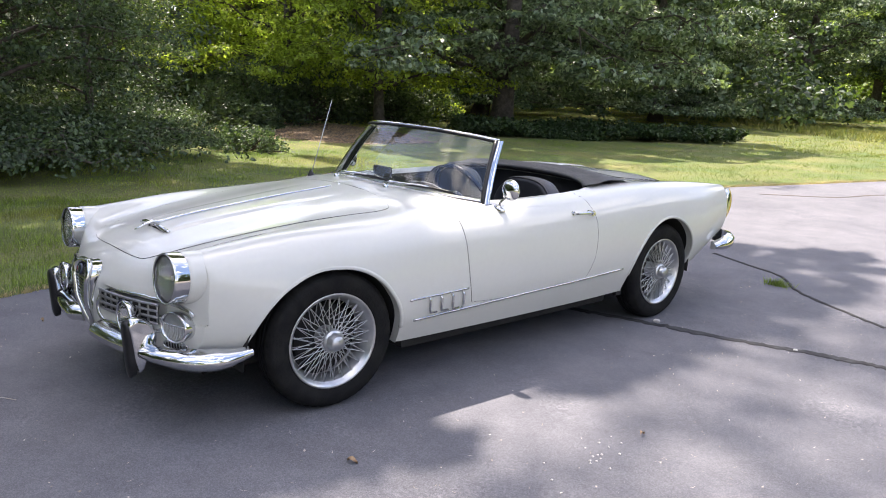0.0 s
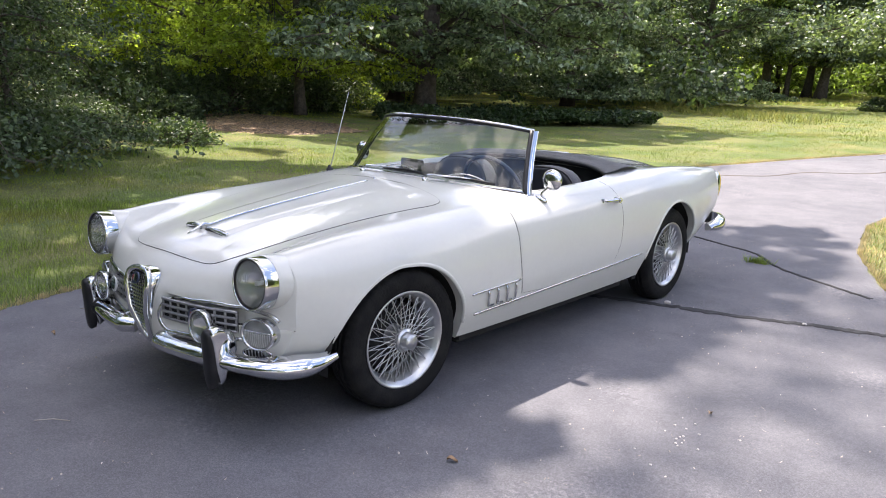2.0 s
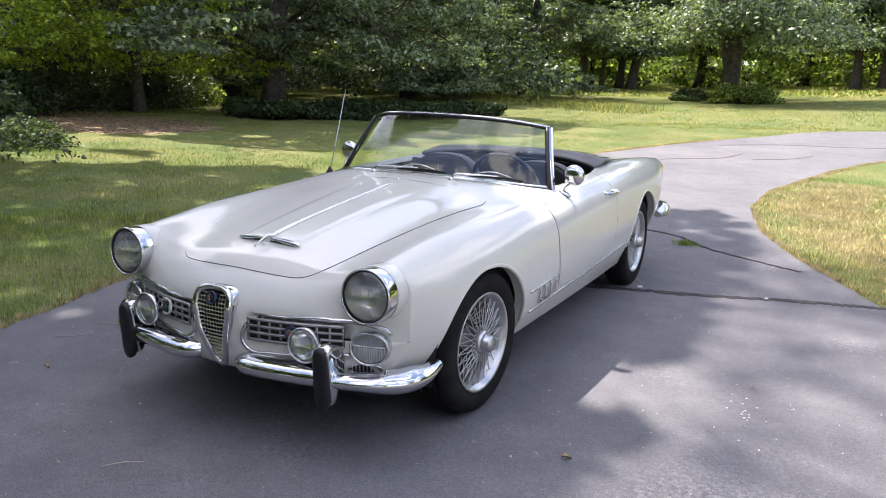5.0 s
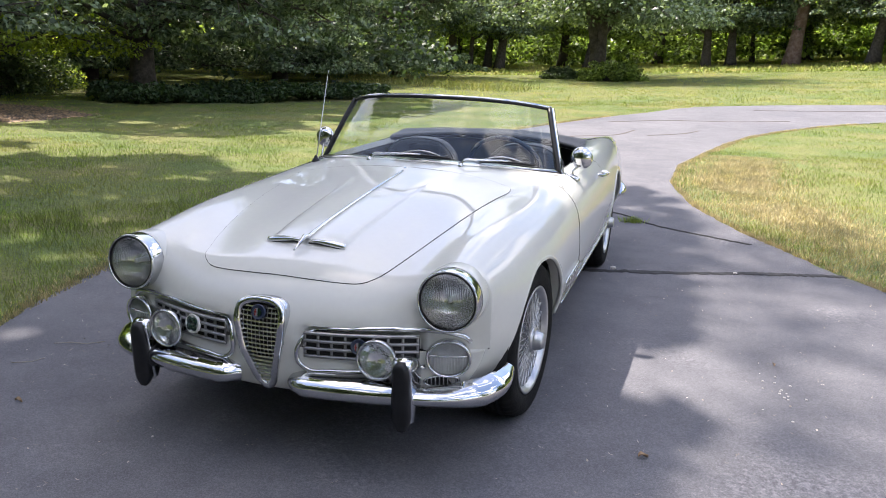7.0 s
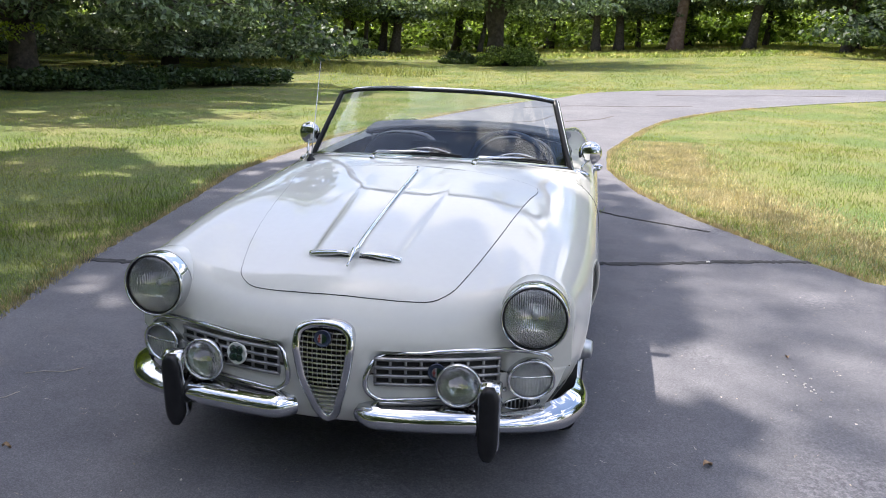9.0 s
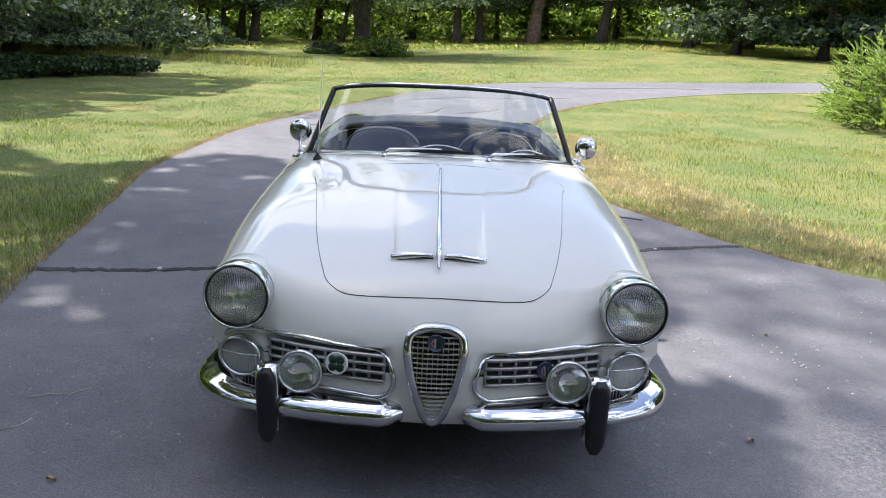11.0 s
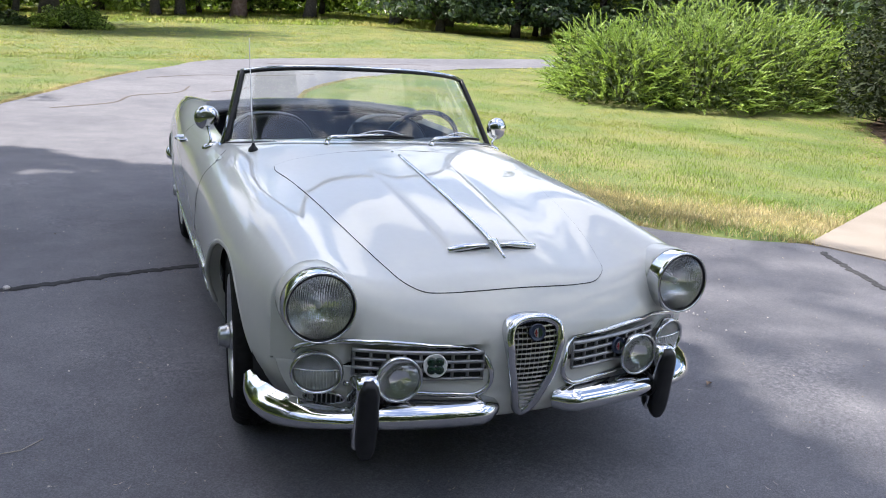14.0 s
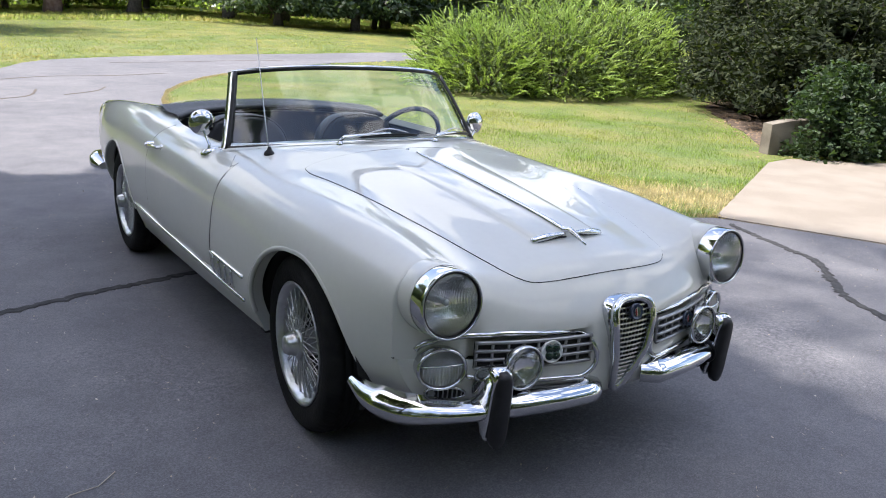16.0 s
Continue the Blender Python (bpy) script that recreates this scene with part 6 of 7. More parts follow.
# unseen tree added over the drive; its crown is placed to shade the car
def shade_tree():
    rng = np.random.default_rng(31)
    root = new("shade_tree")
    tagged(root, "unseen tall tree added so that its high crown shades the driveway", "tree")
    g = Geo()
    trunk = [np.array([-9.6 + 0.10 * z, -3.2 + 0.18 * z, z - 0.1]) for z in np.linspace(0, 14.5, 10)]
    g.tube(trunk, [0.20 * (1.4 if k == 0 else 1.0) * (1 - 0.06 * k) for k in range(10)], 12)
    # sparse leaves added far above the trunk to soften the dapples
    thin = []
    while len(thin) < 5200:
        sx, sy = rng.uniform(0.95, 4.4), rng.uniform(-6.5, 6.0)
        if sx + sy > 6.6 + 0.5 * math.sin(3 * sx) or sx > 4.0 + 0.4 * math.sin(2 * sy):
            continue
        if sx < 1.56 and 0.18 < sy < 1.06:
            continue
        if rng.random() > 0.55 - 0.8 * noise.noise((sx * 1.3, sy * 1.3, 4.0)):
            continue
        z = rng.uniform(24.0, 29.0)
        thin.append((sx + SUN_SLOPE[0] * z, sy + SUN_SLOPE[1] * z, z))
    spots = []
    while len(spots) < 14000:
        sx, sy = rng.uniform(-9.5, 4.6), rng.uniform(-6.5, 6.6)
        if len(spots) > 9500:
            sx, sy = rng.uniform(-1.6, 1.9), rng.uniform(-2.6, 4.4)
        if sx > -1.2 and sx + sy > 6.6 + 0.5 * math.sin(3 * sx):
            continue
        if sy > 5.6 + 0.5 * math.sin(2.1 * sx) or sx > 4.0 + 0.4 * math.sin(2 * sy):
            continue
        # gaps cut in the crown to let the sun patches through
        if 0.72 < sx < 1.48 + 0.1 * math.sin(9 * sy) and 0.22 < sy < 1.02 + 0.08 * math.sin(8 * sx):
            continue
        if (sx + 8.6) ** 2 / 2.2 + (sy - 4.9) ** 2 / 0.5 < 1:
            continue
        if rng.random() < (sx - 0.75) / 0.65:
            continue
        z = rng.uniform(12.5, 16.5)
        spots.append((sx + SUN_SLOPE[0] * z, sy + SUN_SLOPE[1] * z, z))
    spots = np.array(spots)
    for k in range(26):
        e = spots[rng.integers(len(spots))]
        s0 = trunk[5 + k % 5]
        path = branch_path(s0, e, rng, 0.08)
        g.tube(path, [0.07 * (1 - 0.85 * q / 6) for q in range(7)], 6)
    part("trunk", g, M_BARK, root)
    v, _ = leaf_cards(spots, 0.44, 0.36, rng, 0.25)
    v2, _ = leaf_cards(np.array(thin), 0.15, 0.11, rng, 0.25)
    v = np.vstack([v, v2])
    loops = np.arange(len(v))
    o = new("crown", fast_mesh("crown", v, loops, 4, M_LEAF))
    o.parent = root
    return root


shade_tree()


def stuff(name, label, category, verts, loops, size, mat):
    return tagged(new(name, fast_mesh(name, verts, loops, size, mat)), label, category, kind="stuff")


# far woods behind everything, in rounded masses with shaded hollows
rng = np.random.default_rng(40)


def foliage_belt(count, per, ang0, ang1, near, far, tall, power, radius, leaf):
    a = rng.uniform(radians(ang0), radians(ang1), count)
    d = rng.uniform(near, far, count)
    x, y = -np.sin(a) * d, np.cos(a) * d
    z = height(x, y) + rng.uniform(0, 1, count) ** power * tall + 0.3
    pts, out = crown_points(np.stack([x, y, z], 1), rng.uniform(0.5, 1.3, count) * radius, per, rng, 0.6)
    ok = pts[:, 2] > height(pts[:, 0], pts[:, 1])
    return turned_leaves(pts[ok], out[ok], leaf, leaf * 0.65, rng)


v, loops = foliage_belt(4000, 44, -70, 110, 72, 105, 17, 1.7, 2.1, 0.66)
v2, _ = foliage_belt(1500, 40, -70, 110, 82, 98, 9, 1.0, 2.3, 0.7)
v = np.vstack([v, v2])
loops = np.arange(len(v))
stuff("far_woods", "distant sunlit and shaded woodland foliage", "woods", v, loops, 4, M_FARLEAF)
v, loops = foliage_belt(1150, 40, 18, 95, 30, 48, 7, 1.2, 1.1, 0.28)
stuff("wood_undergrowth", "dark leafy undergrowth inside the wood", "undergrowth", v, loops, 4, M_LEAFSHADE)
v, loops = foliage_belt(1000, 44, -66, 20, 61, 72, 8.5, 1.7, 1.5, 0.42)
stuff("wood_understorey", "shaded leafy understorey between the far trunks", "undergrowth", v, loops, 4, M_FARLEAF)

# ground cover bed under the maple
bed = np.array([(-11.4, 13.6), (-9.6, 16.2), (-7.9, 18.9), (-8.6, 21.6), (-10.4, 23.4), (-11.0, 20.5), (-11.8, 17.6), (-13.2, 16.0), (-14.6, 15.0), (-13.2, 13.2)])
pts = rng.uniform(bed.min(0), bed.max(0), (4200, 2))
pts = pts[edge_distance(bed, pts[:, 0], pts[:, 1]) > np.array([0.25 + 0.8 * noise.noise((a * 0.8, b * 0.8, 2.0)) for a, b in pts])]
zz = height(pts[:, 0], pts[:, 1])
tallness = np.array([0.5 + 1.1 * noise.noise((a * 0.55, b * 0.55, 6.0)) for a, b in pts]).clip(0.05, 1.2)
cl = clumps(np.column_stack([pts, zz + 0.06 + 0.32 * tallness]), rng.uniform(0.08, 0.30, len(pts)) * np.array([0.75 + 0.9 * noise.noise((a * 0.9, b * 0.9, 1.0)) for a, b in pts]).clip(0.25, 1.5), 16, rng, 1.0)
cl[:, 2] = np.maximum(cl[:, 2], height(cl[:, 0], cl[:, 1]) + 0.02)
v, loops = leaf_cards(cl, 0.13, 0.09, rng, 0.5)
stuff("ground_cover", "bed of dark green ground cover plants under the maple", "ground cover", v, loops, 4, M_COVER)


def shrub(name, label, seed, centre, radii, mat, count, leaf_len, category="shrub", low=0.0, slim=0.55):
    rng = np.random.default_rng(seed)
    root = new(name)
    tagged(root, label, category)
    cx, cy, cz = centre
    g = Geo()
    k = 90
    d = rng.normal(size=(k, 3))
    d /= np.linalg.norm(d, axis=1)[:, None]
    d[:, 2] = np.abs(d[:, 2])
    tips = d * rng.uniform(0.5, 1.0, (k, 1)) * radii
    for t in tips[:40]:
        g.tube([(cx, cy, cz - 0.05), (cx + t[0] * 0.5, cy + t[1] * 0.5, cz + t[2] * 0.62), (cx + t[0], cy + t[1], cz + t[2])], [0.03, 0.018, 0.006], 5, caps=False)
    tagged(part("stem", g, M_BARK, root), "thin woody stems", kind="stuff")
    pts = clumps(tips + [cx, cy, cz], rng.uniform(0.2, 0.4, k) * min(radii), count // k, rng, 0.8)
    pts = pts[pts[:, 2] > cz + low]
    v, loops = leaf_cards(pts, leaf_len, leaf_len * slim, rng, 0.6)
    o = new("foliage", fast_mesh("foliage", v, loops, 4, mat))
    o.parent = root
    return root


shrub("lawn_bush", "small light green bush at the foot of a forked tree", 51, (-3.0, 37.0, rise(-3.0, 37.0)), (1.7, 1.3, 0.95), M_FARLEAF, 9000, 0.14)
shrub("lawn_bush", "low dark bush beside the lawn's far trees", 52, (-6.0, 40.0, rise(-6.0, 40.0)), (1.2, 0.9, 0.6), M_LEAFSHADE, 5000, 0.14)
shrub("wood_edge_shrub", "leafy shrub at the edge of the wood", 53, (-20.5, 9.0, 0.0), (2.6, 2.2, 1.5), M_LEAFSHADE, 9000, 0.14)
for k, (x, y, r, tall_m) in enumerate(((-17.8, 9.4, 1.9, 1.7), (-18.6, 11.9, 2.2, 2.0), (-18.2, 14.6, 2.0, 1.7), (-19.6, 16.8, 2.2, 1.9), (-15.6, 8.2, 1.0, 0.7), (-22.5, 13.5, 2.6, 2.6))):
    shrub("wood_edge_shrub", "dark green leafy shrub under the trees at the wood's edge", 90 + k, (x, y, rise(x, y)), (r, r * 0.85, tall_m), M_LEAFSHADE, 8000, 0.12)
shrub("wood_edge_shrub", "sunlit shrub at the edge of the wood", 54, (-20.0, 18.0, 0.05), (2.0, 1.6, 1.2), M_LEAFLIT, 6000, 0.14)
shrub("wood_edge_shrub", "dry-leaved shrub at the edge of the lawn", 55, (-10.2, 5.3, 0.0), (1.0, 0.8, 0.5), M_LEAFSHADE, 4000, 0.07)


# big juniper: arching feathery sprays
def juniper():
    rng = np.random.default_rng(61)
    root = new("juniper_bush")
    tagged(root, "large spreading bright green juniper with feathery arching sprays", "bush")
    g = Geo()
    sprays = []
    lobes = [(8.9, 11.7, 1.5, 1.85), (10.4, 11.2, 1.7, 2.25), (11.9, 11.5, 1.85, 2.6), (13.3, 11.9, 1.8, 2.6), (10.9, 13.0, 1.9, 2.75), (12.8, 13.6, 2.0, 2.9), (9.3, 13.2, 1.45, 2.1), (14.4, 12.4, 1.5, 2.3)]
    inner = []
    for lx, ly, lr, lh in lobes:
        z0 = rise(lx, ly)
        g = Geo()
        for _ in range(6):
            a = rng.uniform(0, 2 * math.pi)
            g.tube([(lx, ly, z0 - 0.05), (lx + 0.25 * lr * math.cos(a), ly + 0.25 * lr * math.sin(a), z0 + lh * 0.3), (lx + 0.5 * lr * math.cos(a), ly + 0.5 * lr * math.sin(a), z0 + lh * 0.45)], [0.04, 0.02, 0.008], 5, caps=False)
        part("stem", g, M_BARK, root)
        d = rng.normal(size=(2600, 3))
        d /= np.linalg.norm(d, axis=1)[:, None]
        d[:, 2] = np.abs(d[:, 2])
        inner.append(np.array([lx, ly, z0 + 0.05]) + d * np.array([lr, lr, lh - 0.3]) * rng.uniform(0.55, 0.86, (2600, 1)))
        for _ in range(520):
            d = rng.normal(size=3)
            d[2] = abs(d[2]) * 0.9 - 0.15
            d /= np.linalg.norm(d)
            p = np.array([lx, ly, z0 + 0.2]) + d * np.array([lr, lr, lh - 0.35]) * rng.uniform(0.62, 0.95)
            p[2] = max(p[2], z0 + rng.uniform(0.02, 0.22))
            out = d * np.array([1, 1, 0.55]) + np.array([0, 0, 0.42]) + rng.normal(0, 0.25, 3)
            sprays.append((p, out / np.linalg.norm(out)))
    verts = []
    for p, d in sprays:
        length = rng.uniform(0.26, 0.54)
        s = np.cross(d, np.array([0, 0, 1.0]) + rng.normal(0, 0.35, 3))
        s /= np.linalg.norm(s)
        u = np.cross(d, s)
        count = 62
        q = np.linspace(0, 1, count)[:, None]
        base = p + d * length * (q - 0.3) + np.array([0, 0, -0.22 * length]) * q * q
        a = rng.uniform(0, 2 * math.pi, (count, 1))
        side = s * np.cos(a) + u * np.sin(a) * 0.45
        reach = length * 0.25 * (1.10 - 0.80 * q) * rng.uniform(0.6, 1.2, (count, 1))
        tip = base + (d * 0.85 + side * 0.55) * reach
        w = np.cross(tip - base, rng.normal(size=(count, 3)))
        w *= rng.uniform(0.007, 0.013, (count, 1)) / (np.linalg.norm(w, axis=1)[:, None] + 1e-9)
        verts.append(np.stack([base - w, base + w, tip], 1).reshape(-1, 3))
    verts = np.vstack(verts)
    o = new("foliage", fast_mesh("foliage", verts, np.arange(len(verts)), 3, M_JUNIPER))
    o.parent = root
    # dark core cards paint the shade between the sprays
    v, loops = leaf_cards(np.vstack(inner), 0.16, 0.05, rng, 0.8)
    o = new("shade_core", fast_mesh("shade_core", v, loops, 4, M_JUNIPERSHADE))
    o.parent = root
    return root


juniper()

# dark yew hedge and vine by the retaining wall
for x, y, r, hgt, sd_ in ((14.6, 8.6, 1.9, 4.6, 71), (12.6, 7.2, 1.7, 4.0, 72), (15.4, 6.2, 2.2, 5.0, 73), (13.4, 5.0, 1.9, 4.2, 74), (11.4, 5.4, 1.4, 2.8, 75), (16.5, 10.2, 2.0, 4.6, 76), (13.6, 8.4, 1.3, 3.4, 79)):
    shrub("yew", "tall dark green yew shading the mulch below", sd_, (x, y, rise(x, y)), (r, r, hgt), M_NEEDLE, 15000, 0.15, low=0.3, slim=0.35)
shrub("vine_shrub", "leafy green vine hanging over the concrete wall", 77, (9.0, 3.60, 0.02), (1.0, 0.70, 1.25), M_COVER, 12000, 0.085)
shrub("vine_shrub", "leafy green vine hanging over the concrete wall", 78, (10.9, 3.1, 0.05), (1.3, 0.8, 1.5), M_COVER, 13000, 0.085)

# retaining wall, low end towards the lawn
g = Geo()
path = [Vector((7.95, 4.05, 0.0)), Vector((8.25, 3.95, 0.0)), Vector((10.2, 3.25, 0.0)), Vector((13.0, 2.2, 0.0))]
d = (path[-1] - path[0]).normalized()
nrm = Vector((-d.y, d.x, 0))
g.sweep(path, [(-0.10, -0.1), (0.10, -0.1), (0.10, 1.0), (0.085, 1.02), (-0.085, 1.02), (-0.10, 1.0)], [nrm] * 4, [Vector((0, 0, h)) for h in (0.44, 0.50, 0.62, 0.8)])
tagged(part("retaining_wall", g, M_WALL, smooth=False), "weathered pale concrete retaining wall beside the apron", "wall", kind="structure")

# mulch bed behind the wall and under the yews
mulch = np.array([(8.0, 4.15), (9.5, 5.35), (11.2, 7.1), (12.9, 8.9), (14.8, 10.2), (18, 11), (18, 4), (13, 2.5), (10.2, 3.4)])
tagged(slab("mulch_bed", [tuple(p) for p in wavy(np.vstack([mulch, mulch[:1]]), 0.4, 0.05, 8)[:-1]], 0.012, 0.06, M_MULCH, 1.2), "brown leaf mulch under the yews", "mulch", kind="structure")
litter = np.array([(-13.5, 6.8), (-10.6, 8.4), (-10.6, 10.4), (-13, 11.5), (-17, 12), (-18, 9.5), (-16, 7.5)])
tagged(slab("litter_bed", [tuple(p) for p in wavy(np.vstack([litter, litter[:1]]), 0.4, 0.06, 9)[:-1]], 0.012, 0.06, M_MULCH, 1.2), "reddish brown leaf litter in the shade", "leaf litter", kind="structure")

# fallen leaves and needles lying over the beds and their edges
rng = np.random.default_rng(79)
lv = []
for area, count, size in ((mulch, 5200, 0.055), (litter, 5200, 0.075)):
    x, y = rng.uniform(area[:, 0].min() - 1, area[:, 0].max(), count * 2), rng.uniform(area[:, 1].min() - 1, area[:, 1].max() + 1, count * 2)
    d = edge_distance(area, x, y)
    ok = (d > -0.7 * rng.random(len(x)) ** 2.5) & (paved(x, y) < 0)
    x, y = x[ok][:count], y[ok][:count]
    v, _ = leaf_cards(np.stack([x, y, height(x, y) + 0.022], 1), size, size * 0.5, rng, 0.12, level=0.85)
    lv.append(v)
v = np.vstack(lv)
stuff("leaf_litter", "scattered dry brown leaves and needles on the beds", "leaf litter", v, np.arange(len(v)), 4, M_DRYLEAF)

# wooden rail fence far off
for k in range(2):
    x0 = 18.8 + 2.6 * k
    fence_y = 55.5 - 0.3 * k
    z0 = rise(x0, fence_y)
    fence = new("rail_fence")
    tagged(fence, "weathered brown wooden rail fence with a diagonal brace", "fence", group="fence panels")
    part("post", Geo().box((x0, fence_y, z0 + 0.6), (0.16, 0.16, 1.3), None, 0.01), M_WOOD, fence, smooth=False)
    for hz in (0.4, 0.95):
        part("rail", Geo().box((x0 + 1.3, fence_y - 0.15, z0 + hz), (2.6, 0.05, 0.12), None, 0.008), M_WOOD, fence, smooth=False)
    part("brace", Geo().tube([(x0 + 0.2, fence_y - 0.2, z0 + 0.3), (x0 + 2.3, fence_y - 0.25, z0 + 1.1)], 0.05, 6), M_WOOD, fence, smooth=False)


# grass
def grass_material(name, green, straw, scale, low, high):
    m = leaf_material(name, green, tuple(c * 1.6 for c in green), 0.6, 0.28, 0.35, up=0.80)
    n_, l_ = m.node_tree.nodes, m.node_tree.links
    p = n_["Principled BSDF"]
    ramp_col = p.inputs["Base Color"].links[0].from_socket
    co = n_.new("ShaderNodeTexCoord")
    nz = n_.new("ShaderNodeTexNoise")
    nz.inputs["Scale"].default_value, nz.inputs["Detail"].default_value = scale, 6
    span = n_.new("ShaderNodeMapRange")
    span.inputs["From Min"].default_value, span.inputs["From Max"].default_value = low, high
    mix = n_.new("ShaderNodeMix")
    mix.data_type = "RGBA"
    mix.inputs[7].default_value = (*straw, 1)
    l_.new(co.outputs["Object"], nz.inputs["Vector"])
    l_.new(nz.outputs["Fac"], span.inputs["Value"])
    l_.new(span.outputs["Result"], mix.inputs[0])
    l_.new(ramp_col, mix.inputs[6])
    tuft = n_.new("ShaderNodeTexNoise")
    tuft.inputs["Scale"].default_value, tuft.inputs["Detail"].default_value = 3.4, 7
    tuft.inputs["Roughness"].default_value = 0.65
    lush = n_.new("ShaderNodeMapRange")
    lush.inputs["From Min"].default_value, lush.inputs["From Max"].default_value = 0.33, 0.67
    lush.inputs["To Min"].default_value, lush.inputs["To Max"].default_value = 0.72, 1.28
    tone = n_.new("ShaderNodeMix")
    tone.data_type, tone.blend_type = "RGBA", "MULTIPLY"
    tone.inputs[0].default_value = 1.0
    l_.new(co.outputs["Object"], tuft.inputs["Vector"])
    l_.new(tuft.outputs["Fac"], lush.inputs["Value"])
    l_.new(mix.outputs[2], tone.inputs[6])
    l_.new(lush.outputs["Result"], tone.inputs[7])
    for link in list(ramp_col.links):
        if link.to_node != mix:
            to = link.to_socket
            l_.remove(link)
            l_.new(tone.outputs[2], to)
    return m


M_LAWN = grass_material("lawn_blades", (0.172, 0.248, 0.040), (0.42, 0.37, 0.10), 0.55, 0.50, 0.80)
M_MEADOW = grass_material("meadow_blades", (0.21, 0.275, 0.050), (0.52, 0.45, 0.155), 0.38, 0.42, 0.68)
M_STRAW = grass_material("dry_blades", (0.45, 0.38, 0.20), (0.55, 0.46, 0.29), 2.0, 0.35, 0.7)


def blades(x, y, tall_m, wide_m, rng):
    n = len(x)
    z = height(x, y) + 0.0
    base = np.stack([x, y, z], 1)
    a = rng.uniform(0, 2 * np.pi, n)
    lean = rng.normal(0, 0.45, (n, 2))
    hgt = tall_m * rng.uniform(0.5, 1.25, n)
    w = np.stack([np.cos(a), np.sin(a), 0 * a], 1) * (wide_m * rng.uniform(0.6, 1.3, n))[:, None] / 2
    tip = base + np.stack([lean[:, 0] * hgt, lean[:, 1] * hgt, hgt], 1)
    v = np.stack([base - w - [0, 0, 0.01], base + w - [0, 0, 0.01], tip], 1).reshape(-1, 3)
    return v


def dry_belt(x, y):
    """How dry the grass is: a patchy belt a little inside the island's edge."""
    d = -edge_distance(coarse_outline, x, y)
    patch = np.array([noise.noise((p * 0.9, q * 0.9, 3.0)) + 0.5 * noise.noise((p * 3.5, q * 3.5, 8.0)) for p, q in zip(x, y)])
    belt = np.exp(-(((d - 0.75) / 0.50) ** 2)) * np.clip(1.3 + 1.5 * patch, 0, 1.4)
    return np.where((x > 0.5) & (y < 9.5) & (y > 0.5), np.clip(belt, 0, 1), 0.0)


rng = np.random.default_rng(81)
vs = []
for lo, hi, count, tall_m, wide_m, x0, x1, y0, y1 in (
        (0, 7.0, 240000, 0.060, 0.006, -8, 9, -5, 9),
        (6.0, 13, 320000, 0.040, 0.009, -16, 13, -6, 14),
        (12, 24, 300000, 0.032, 0.014, -24, 22, -4, 26),
        (22, 50, 240000, 0.045, 0.036, -45, 34, 2, 52),
        (48, 75, 60000, 0.16, 0.13, -45, 45, 30, 72)):
    x, y = rng.uniform(x0, x1, count * 2), rng.uniform(y0, y1, count * 2)
    dd = np.hypot(x - 0.8, y + 2.6)
    keep = (dd > lo) & (dd < hi)
    x, y = x[keep], y[keep]
    ok = paved(x, y) < -0.01 + 0.0 * x
    for bedline in (bed, mulch, litter):
        ok &= edge_distance(bedline, x, y) < 0
    x, y = x[ok][:count], y[ok][:count]
    if hi < 25:
        wet = rng.random(len(x)) > 0.9 * dry_belt(x, y)
        x, y = x[wet], y[wet]
    clump = np.array([noise.noise((a * 2.3, b * 2.3, 5.0)) + 0.6 * noise.noise((a * 0.6, b * 0.6, 9.0)) for a, b in zip(x, y)])
    vs.append(blades(x, y, tall_m * np.clip(0.9 + 0.7 * clump, 0.5, 1.5), wide_m, rng))
v = np.vstack(vs[3:])
stuff("far_grass", "coarse far lawn grass mottled with straw-coloured patches", "grass", v, np.arange(len(v)), 3, M_MEADOW)
v = np.vstack(vs[:3])
stuff("lawn_grass", "short lawn grass, green with straw-coloured dry patches", "grass", v, np.arange(len(v)), 3, M_LAWN)

# dry fringe along the paving, and the broad patchy belt round the island
vs = []
for line, count, spread in ((left_line, 52000, 0.075), (right_line, 60000, 0.06)):
    pick = line[rng.integers(0, len(line), count * 2)]
    off = np.abs(rng.normal(0, spread, count * 2))
    a = rng.uniform(0, 2 * np.pi, count * 2)
    x, y = pick[:, 0] + off * np.cos(a), pick[:, 1] + off * np.sin(a)
    ok = (paved(x, y) < 0.015) & (y < 16) & (y > -6)
    vs.append(blades(x[ok][:count], y[ok][:count], 0.032, 0.010, rng))
x, y = rng.uniform(0.5, 8.0, 460000), rng.uniform(0.5, 9.5, 460000)
ok = (paved(x, y) < 0) & (paved(x, y) > -2.2)
x, y = x[ok], y[ok]
ok = rng.random(len(x)) < dry_belt(x, y)
vs.append(blades(x[ok], y[ok], 0.042, 0.010, rng))
v = np.vstack(vs)
stuff("dry_grass", "dry straw-coloured grass along the pavement edges", "grass", v, np.arange(len(v)), 3, M_STRAW)

# tall seeding grass at the lawn's far left
x, y = rng.uniform(-26, -5, 16000), rng.uniform(25, 45, 16000)
ok = np.abs(y - (27 + (-x - 5) * 0.75)) < 2.2
v = blades(x[ok], y[ok], 0.36, 0.022, rng)
stuff("tall_grass", "tall seeding grass at the end of the lawn", "grass", v, np.arange(len(v)), 3, M_TALLGRASS)

# small things on the paving
x, y = rng.normal(0.80, 0.045, 260), rng.normal(4.13, 0.03, 260)
v = blades(x, y, 0.05, 0.007, rng)
tuft = tagged(new("grass_tuft", fast_mesh("grass_tuft", v, np.arange(len(v)), 3, M_LAWN)), "small grass tuft growing from a pavement crack", "grass tuft", kind="stuff")


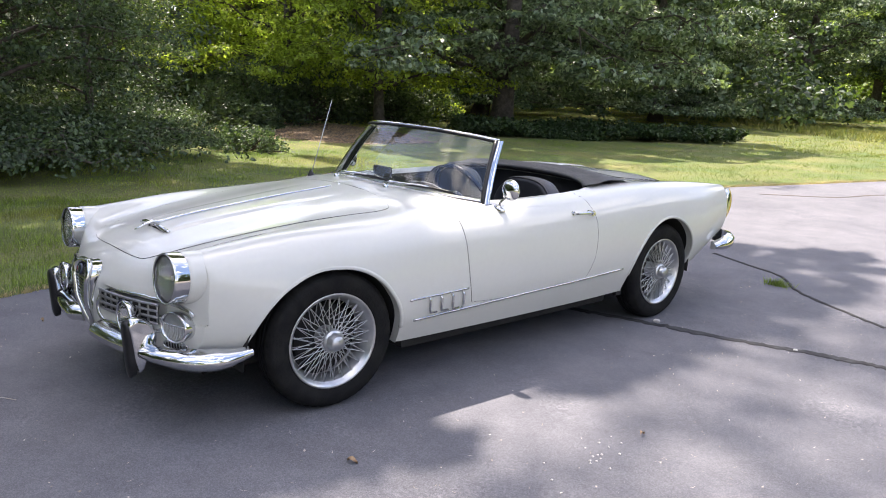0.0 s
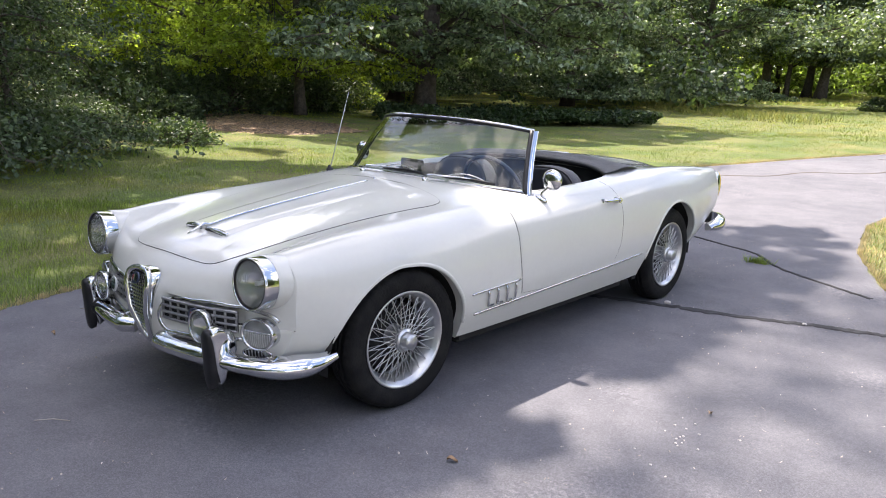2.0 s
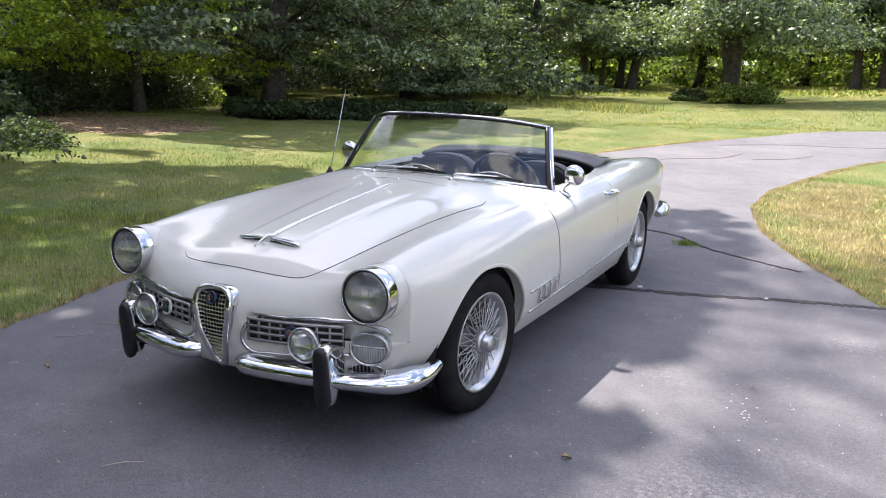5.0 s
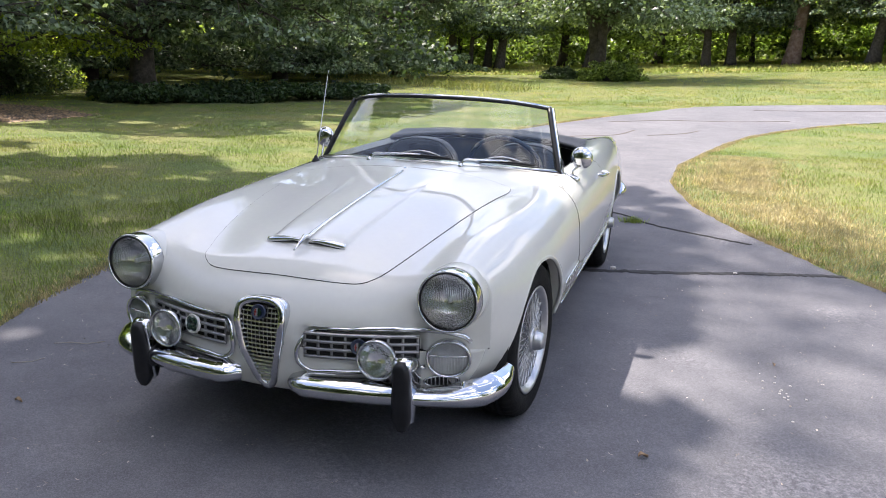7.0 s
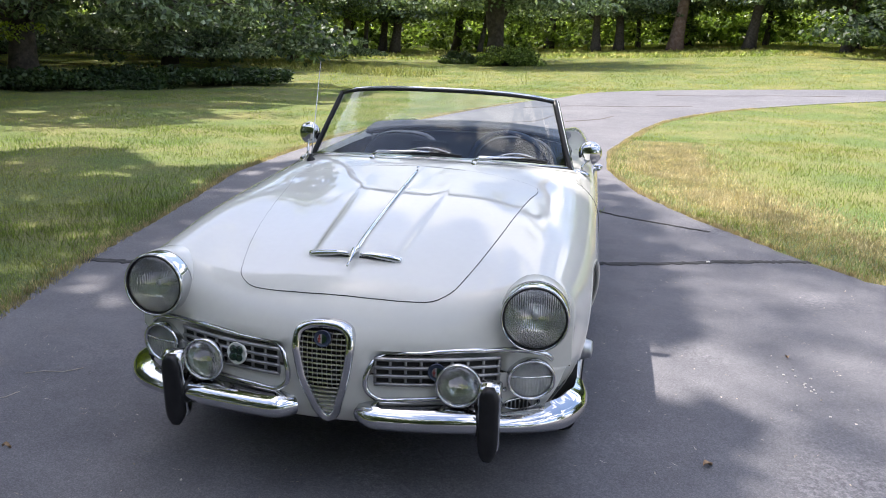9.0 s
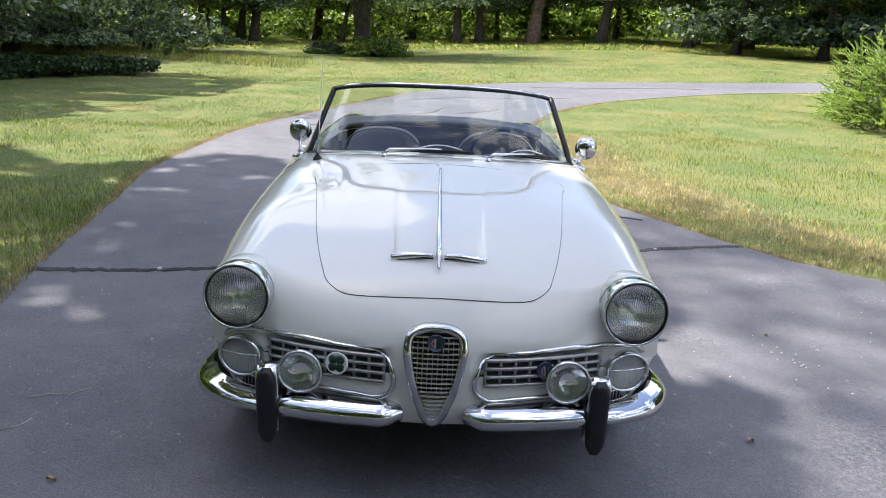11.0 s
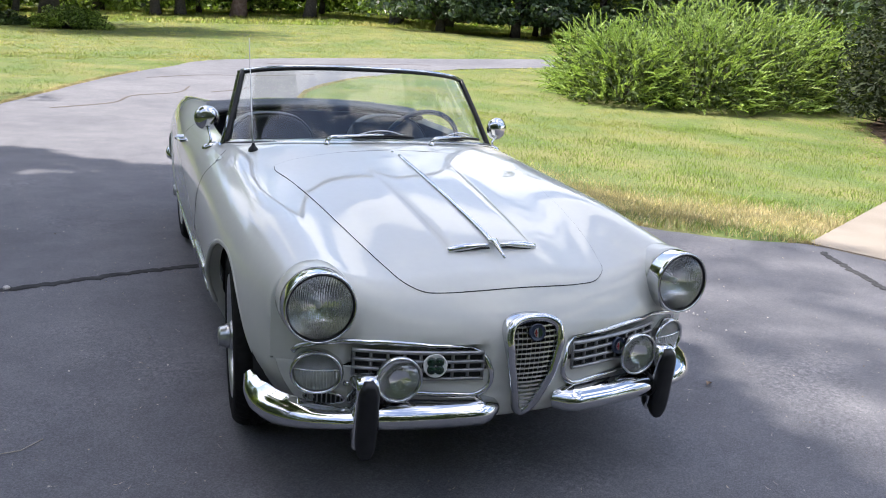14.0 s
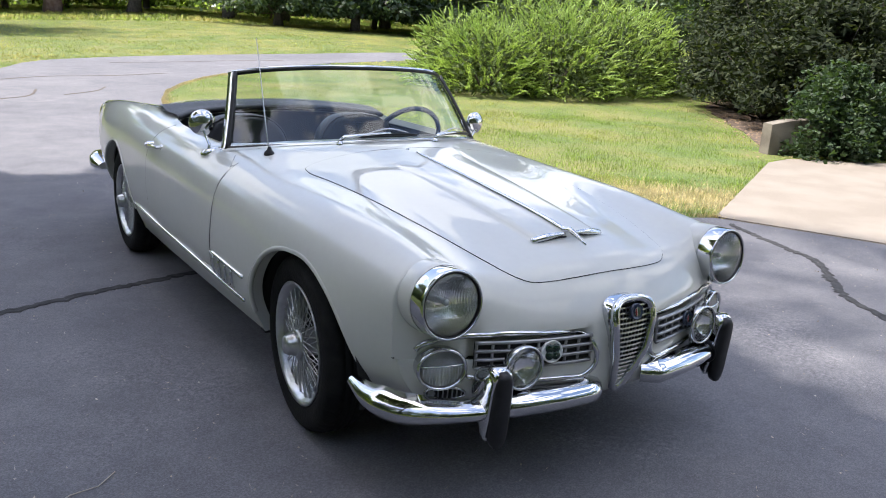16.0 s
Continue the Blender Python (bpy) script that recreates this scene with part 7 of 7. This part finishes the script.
def dry_leaf(x, y, size, turn, label):
    rows = []
    for k in np.linspace(0, 1, 6):
        w = size * 0.32 * math.sin(math.pi * (0.08 + 0.9 * k))
        rows.append([Vector((size * (k - 0.5), w * s, 0.004 + 0.010 * s * s + 0.006 * math.sin(5 * k))) for s in (-1, 0, 1)])
    o = part("dry_leaf", Geo().grid(rows), M_DRYLEAF)
    o.matrix_basis = Matrix.Translation((x, y, rise(x, y) + 0.002)) @ Matrix.Rotation(turn, 4, "Z")
    return tagged(o, label, "leaf", group="fallen leaves")


dry_leaf(1.219, -0.248, 0.042, 0.6, "curled brown dead leaf lying on the asphalt")
dry_leaf(1.75, 0.9, 0.03, 1.6, "small brown dead leaf on the asphalt")
dry_leaf(2.2, -0.6, 0.03, 2.2, "small brown dead leaf on the asphalt")
dry_leaf(-1.2, -0.7, 0.03, 0.2, "small brown dead leaf on the asphalt")


def twig(points, label):
    return tagged(part("twig", Geo().tube([Vector((x, y, rise(x, y) + 0.005)) for x, y in points], 0.0018, 5), M_DEBRIS), label, "twig", group="twigs")


twig([(-1.56, -0.14), (-1.50, -0.10), (-1.42, -0.09), (-1.36, -0.03)], "short crooked brown twig on the asphalt")
twig([(-1.55, -0.40), (-1.48, -0.36), (-1.46, -0.30)], "short brown twig on the asphalt")
twig([(-0.2, -1.2), (-0.16, -1.14), (-0.10, -1.10)], "thin pale twig on the asphalt")


def pebble(x, y, r, label):
    bm = bmesh.new()
    bmesh.ops.create_icosphere(bm, subdivisions=2, radius=r)
    for v in bm.verts:
        v.co *= 1 + 0.25 * noise.noise(v.co * (1.5 / r) + Vector((x, y, 0)))
        v.co.z *= 0.6
    me = bpy.data.meshes.new("pebble")
    bm.to_mesh(me)
    bm.free()
    me.materials.append(M_STONE)
    o = new("pebble", me)
    o.location = (x, y, rise(x, y) + r * 0.4)
    return tagged(o, label, "pebble", group="pebbles")


# needles, chips and bits of bark strewn over the asphalt
n = 2400
x, y = rng.uniform(-2.6, 4.6, n), rng.uniform(-3.2, 5.0, n)
ok = (edge_distance(coarse_outline, x, y) > 0.05) & ~((np.abs(x) < 0.75) & (y > -0.6) & (y < 3.2))
x, y = x[ok], y[ok]
centres = np.stack([x, y, height(x, y) + 0.004], 1)
split = len(x) // 2
v, _ = leaf_cards(centres[:split], 0.034, 0.0032, rng, 0.05, level=0.95)
v2, _ = leaf_cards(centres[split:], 0.011, 0.009, rng, 0.3, level=0.6)
v = np.vstack([v, v2])
stuff("pavement_debris", "dry needles and pale chips strewn on the asphalt", "debris", v, np.arange(len(v)), 4, M_DEBRIS)
pebble(0.823, 2.417, 0.022, "white pebble lying by the pavement joint")
pebble(-1.651, 1.608, 0.018, "pale pebble lying on the pavement joint")
pebble(1.63, 2.63, 0.014, "pale pebble lying by the pavement joint")
for k in range(16):
    a, r = rng.uniform(0, 6.28), abs(rng.normal(0, 0.12))
    pebble(1.75 + 0.6 * r * math.cos(a), 0.55 + r * math.sin(a) * 1.4, rng.uniform(0.003, 0.006), "tiny pale stone chip on the asphalt")
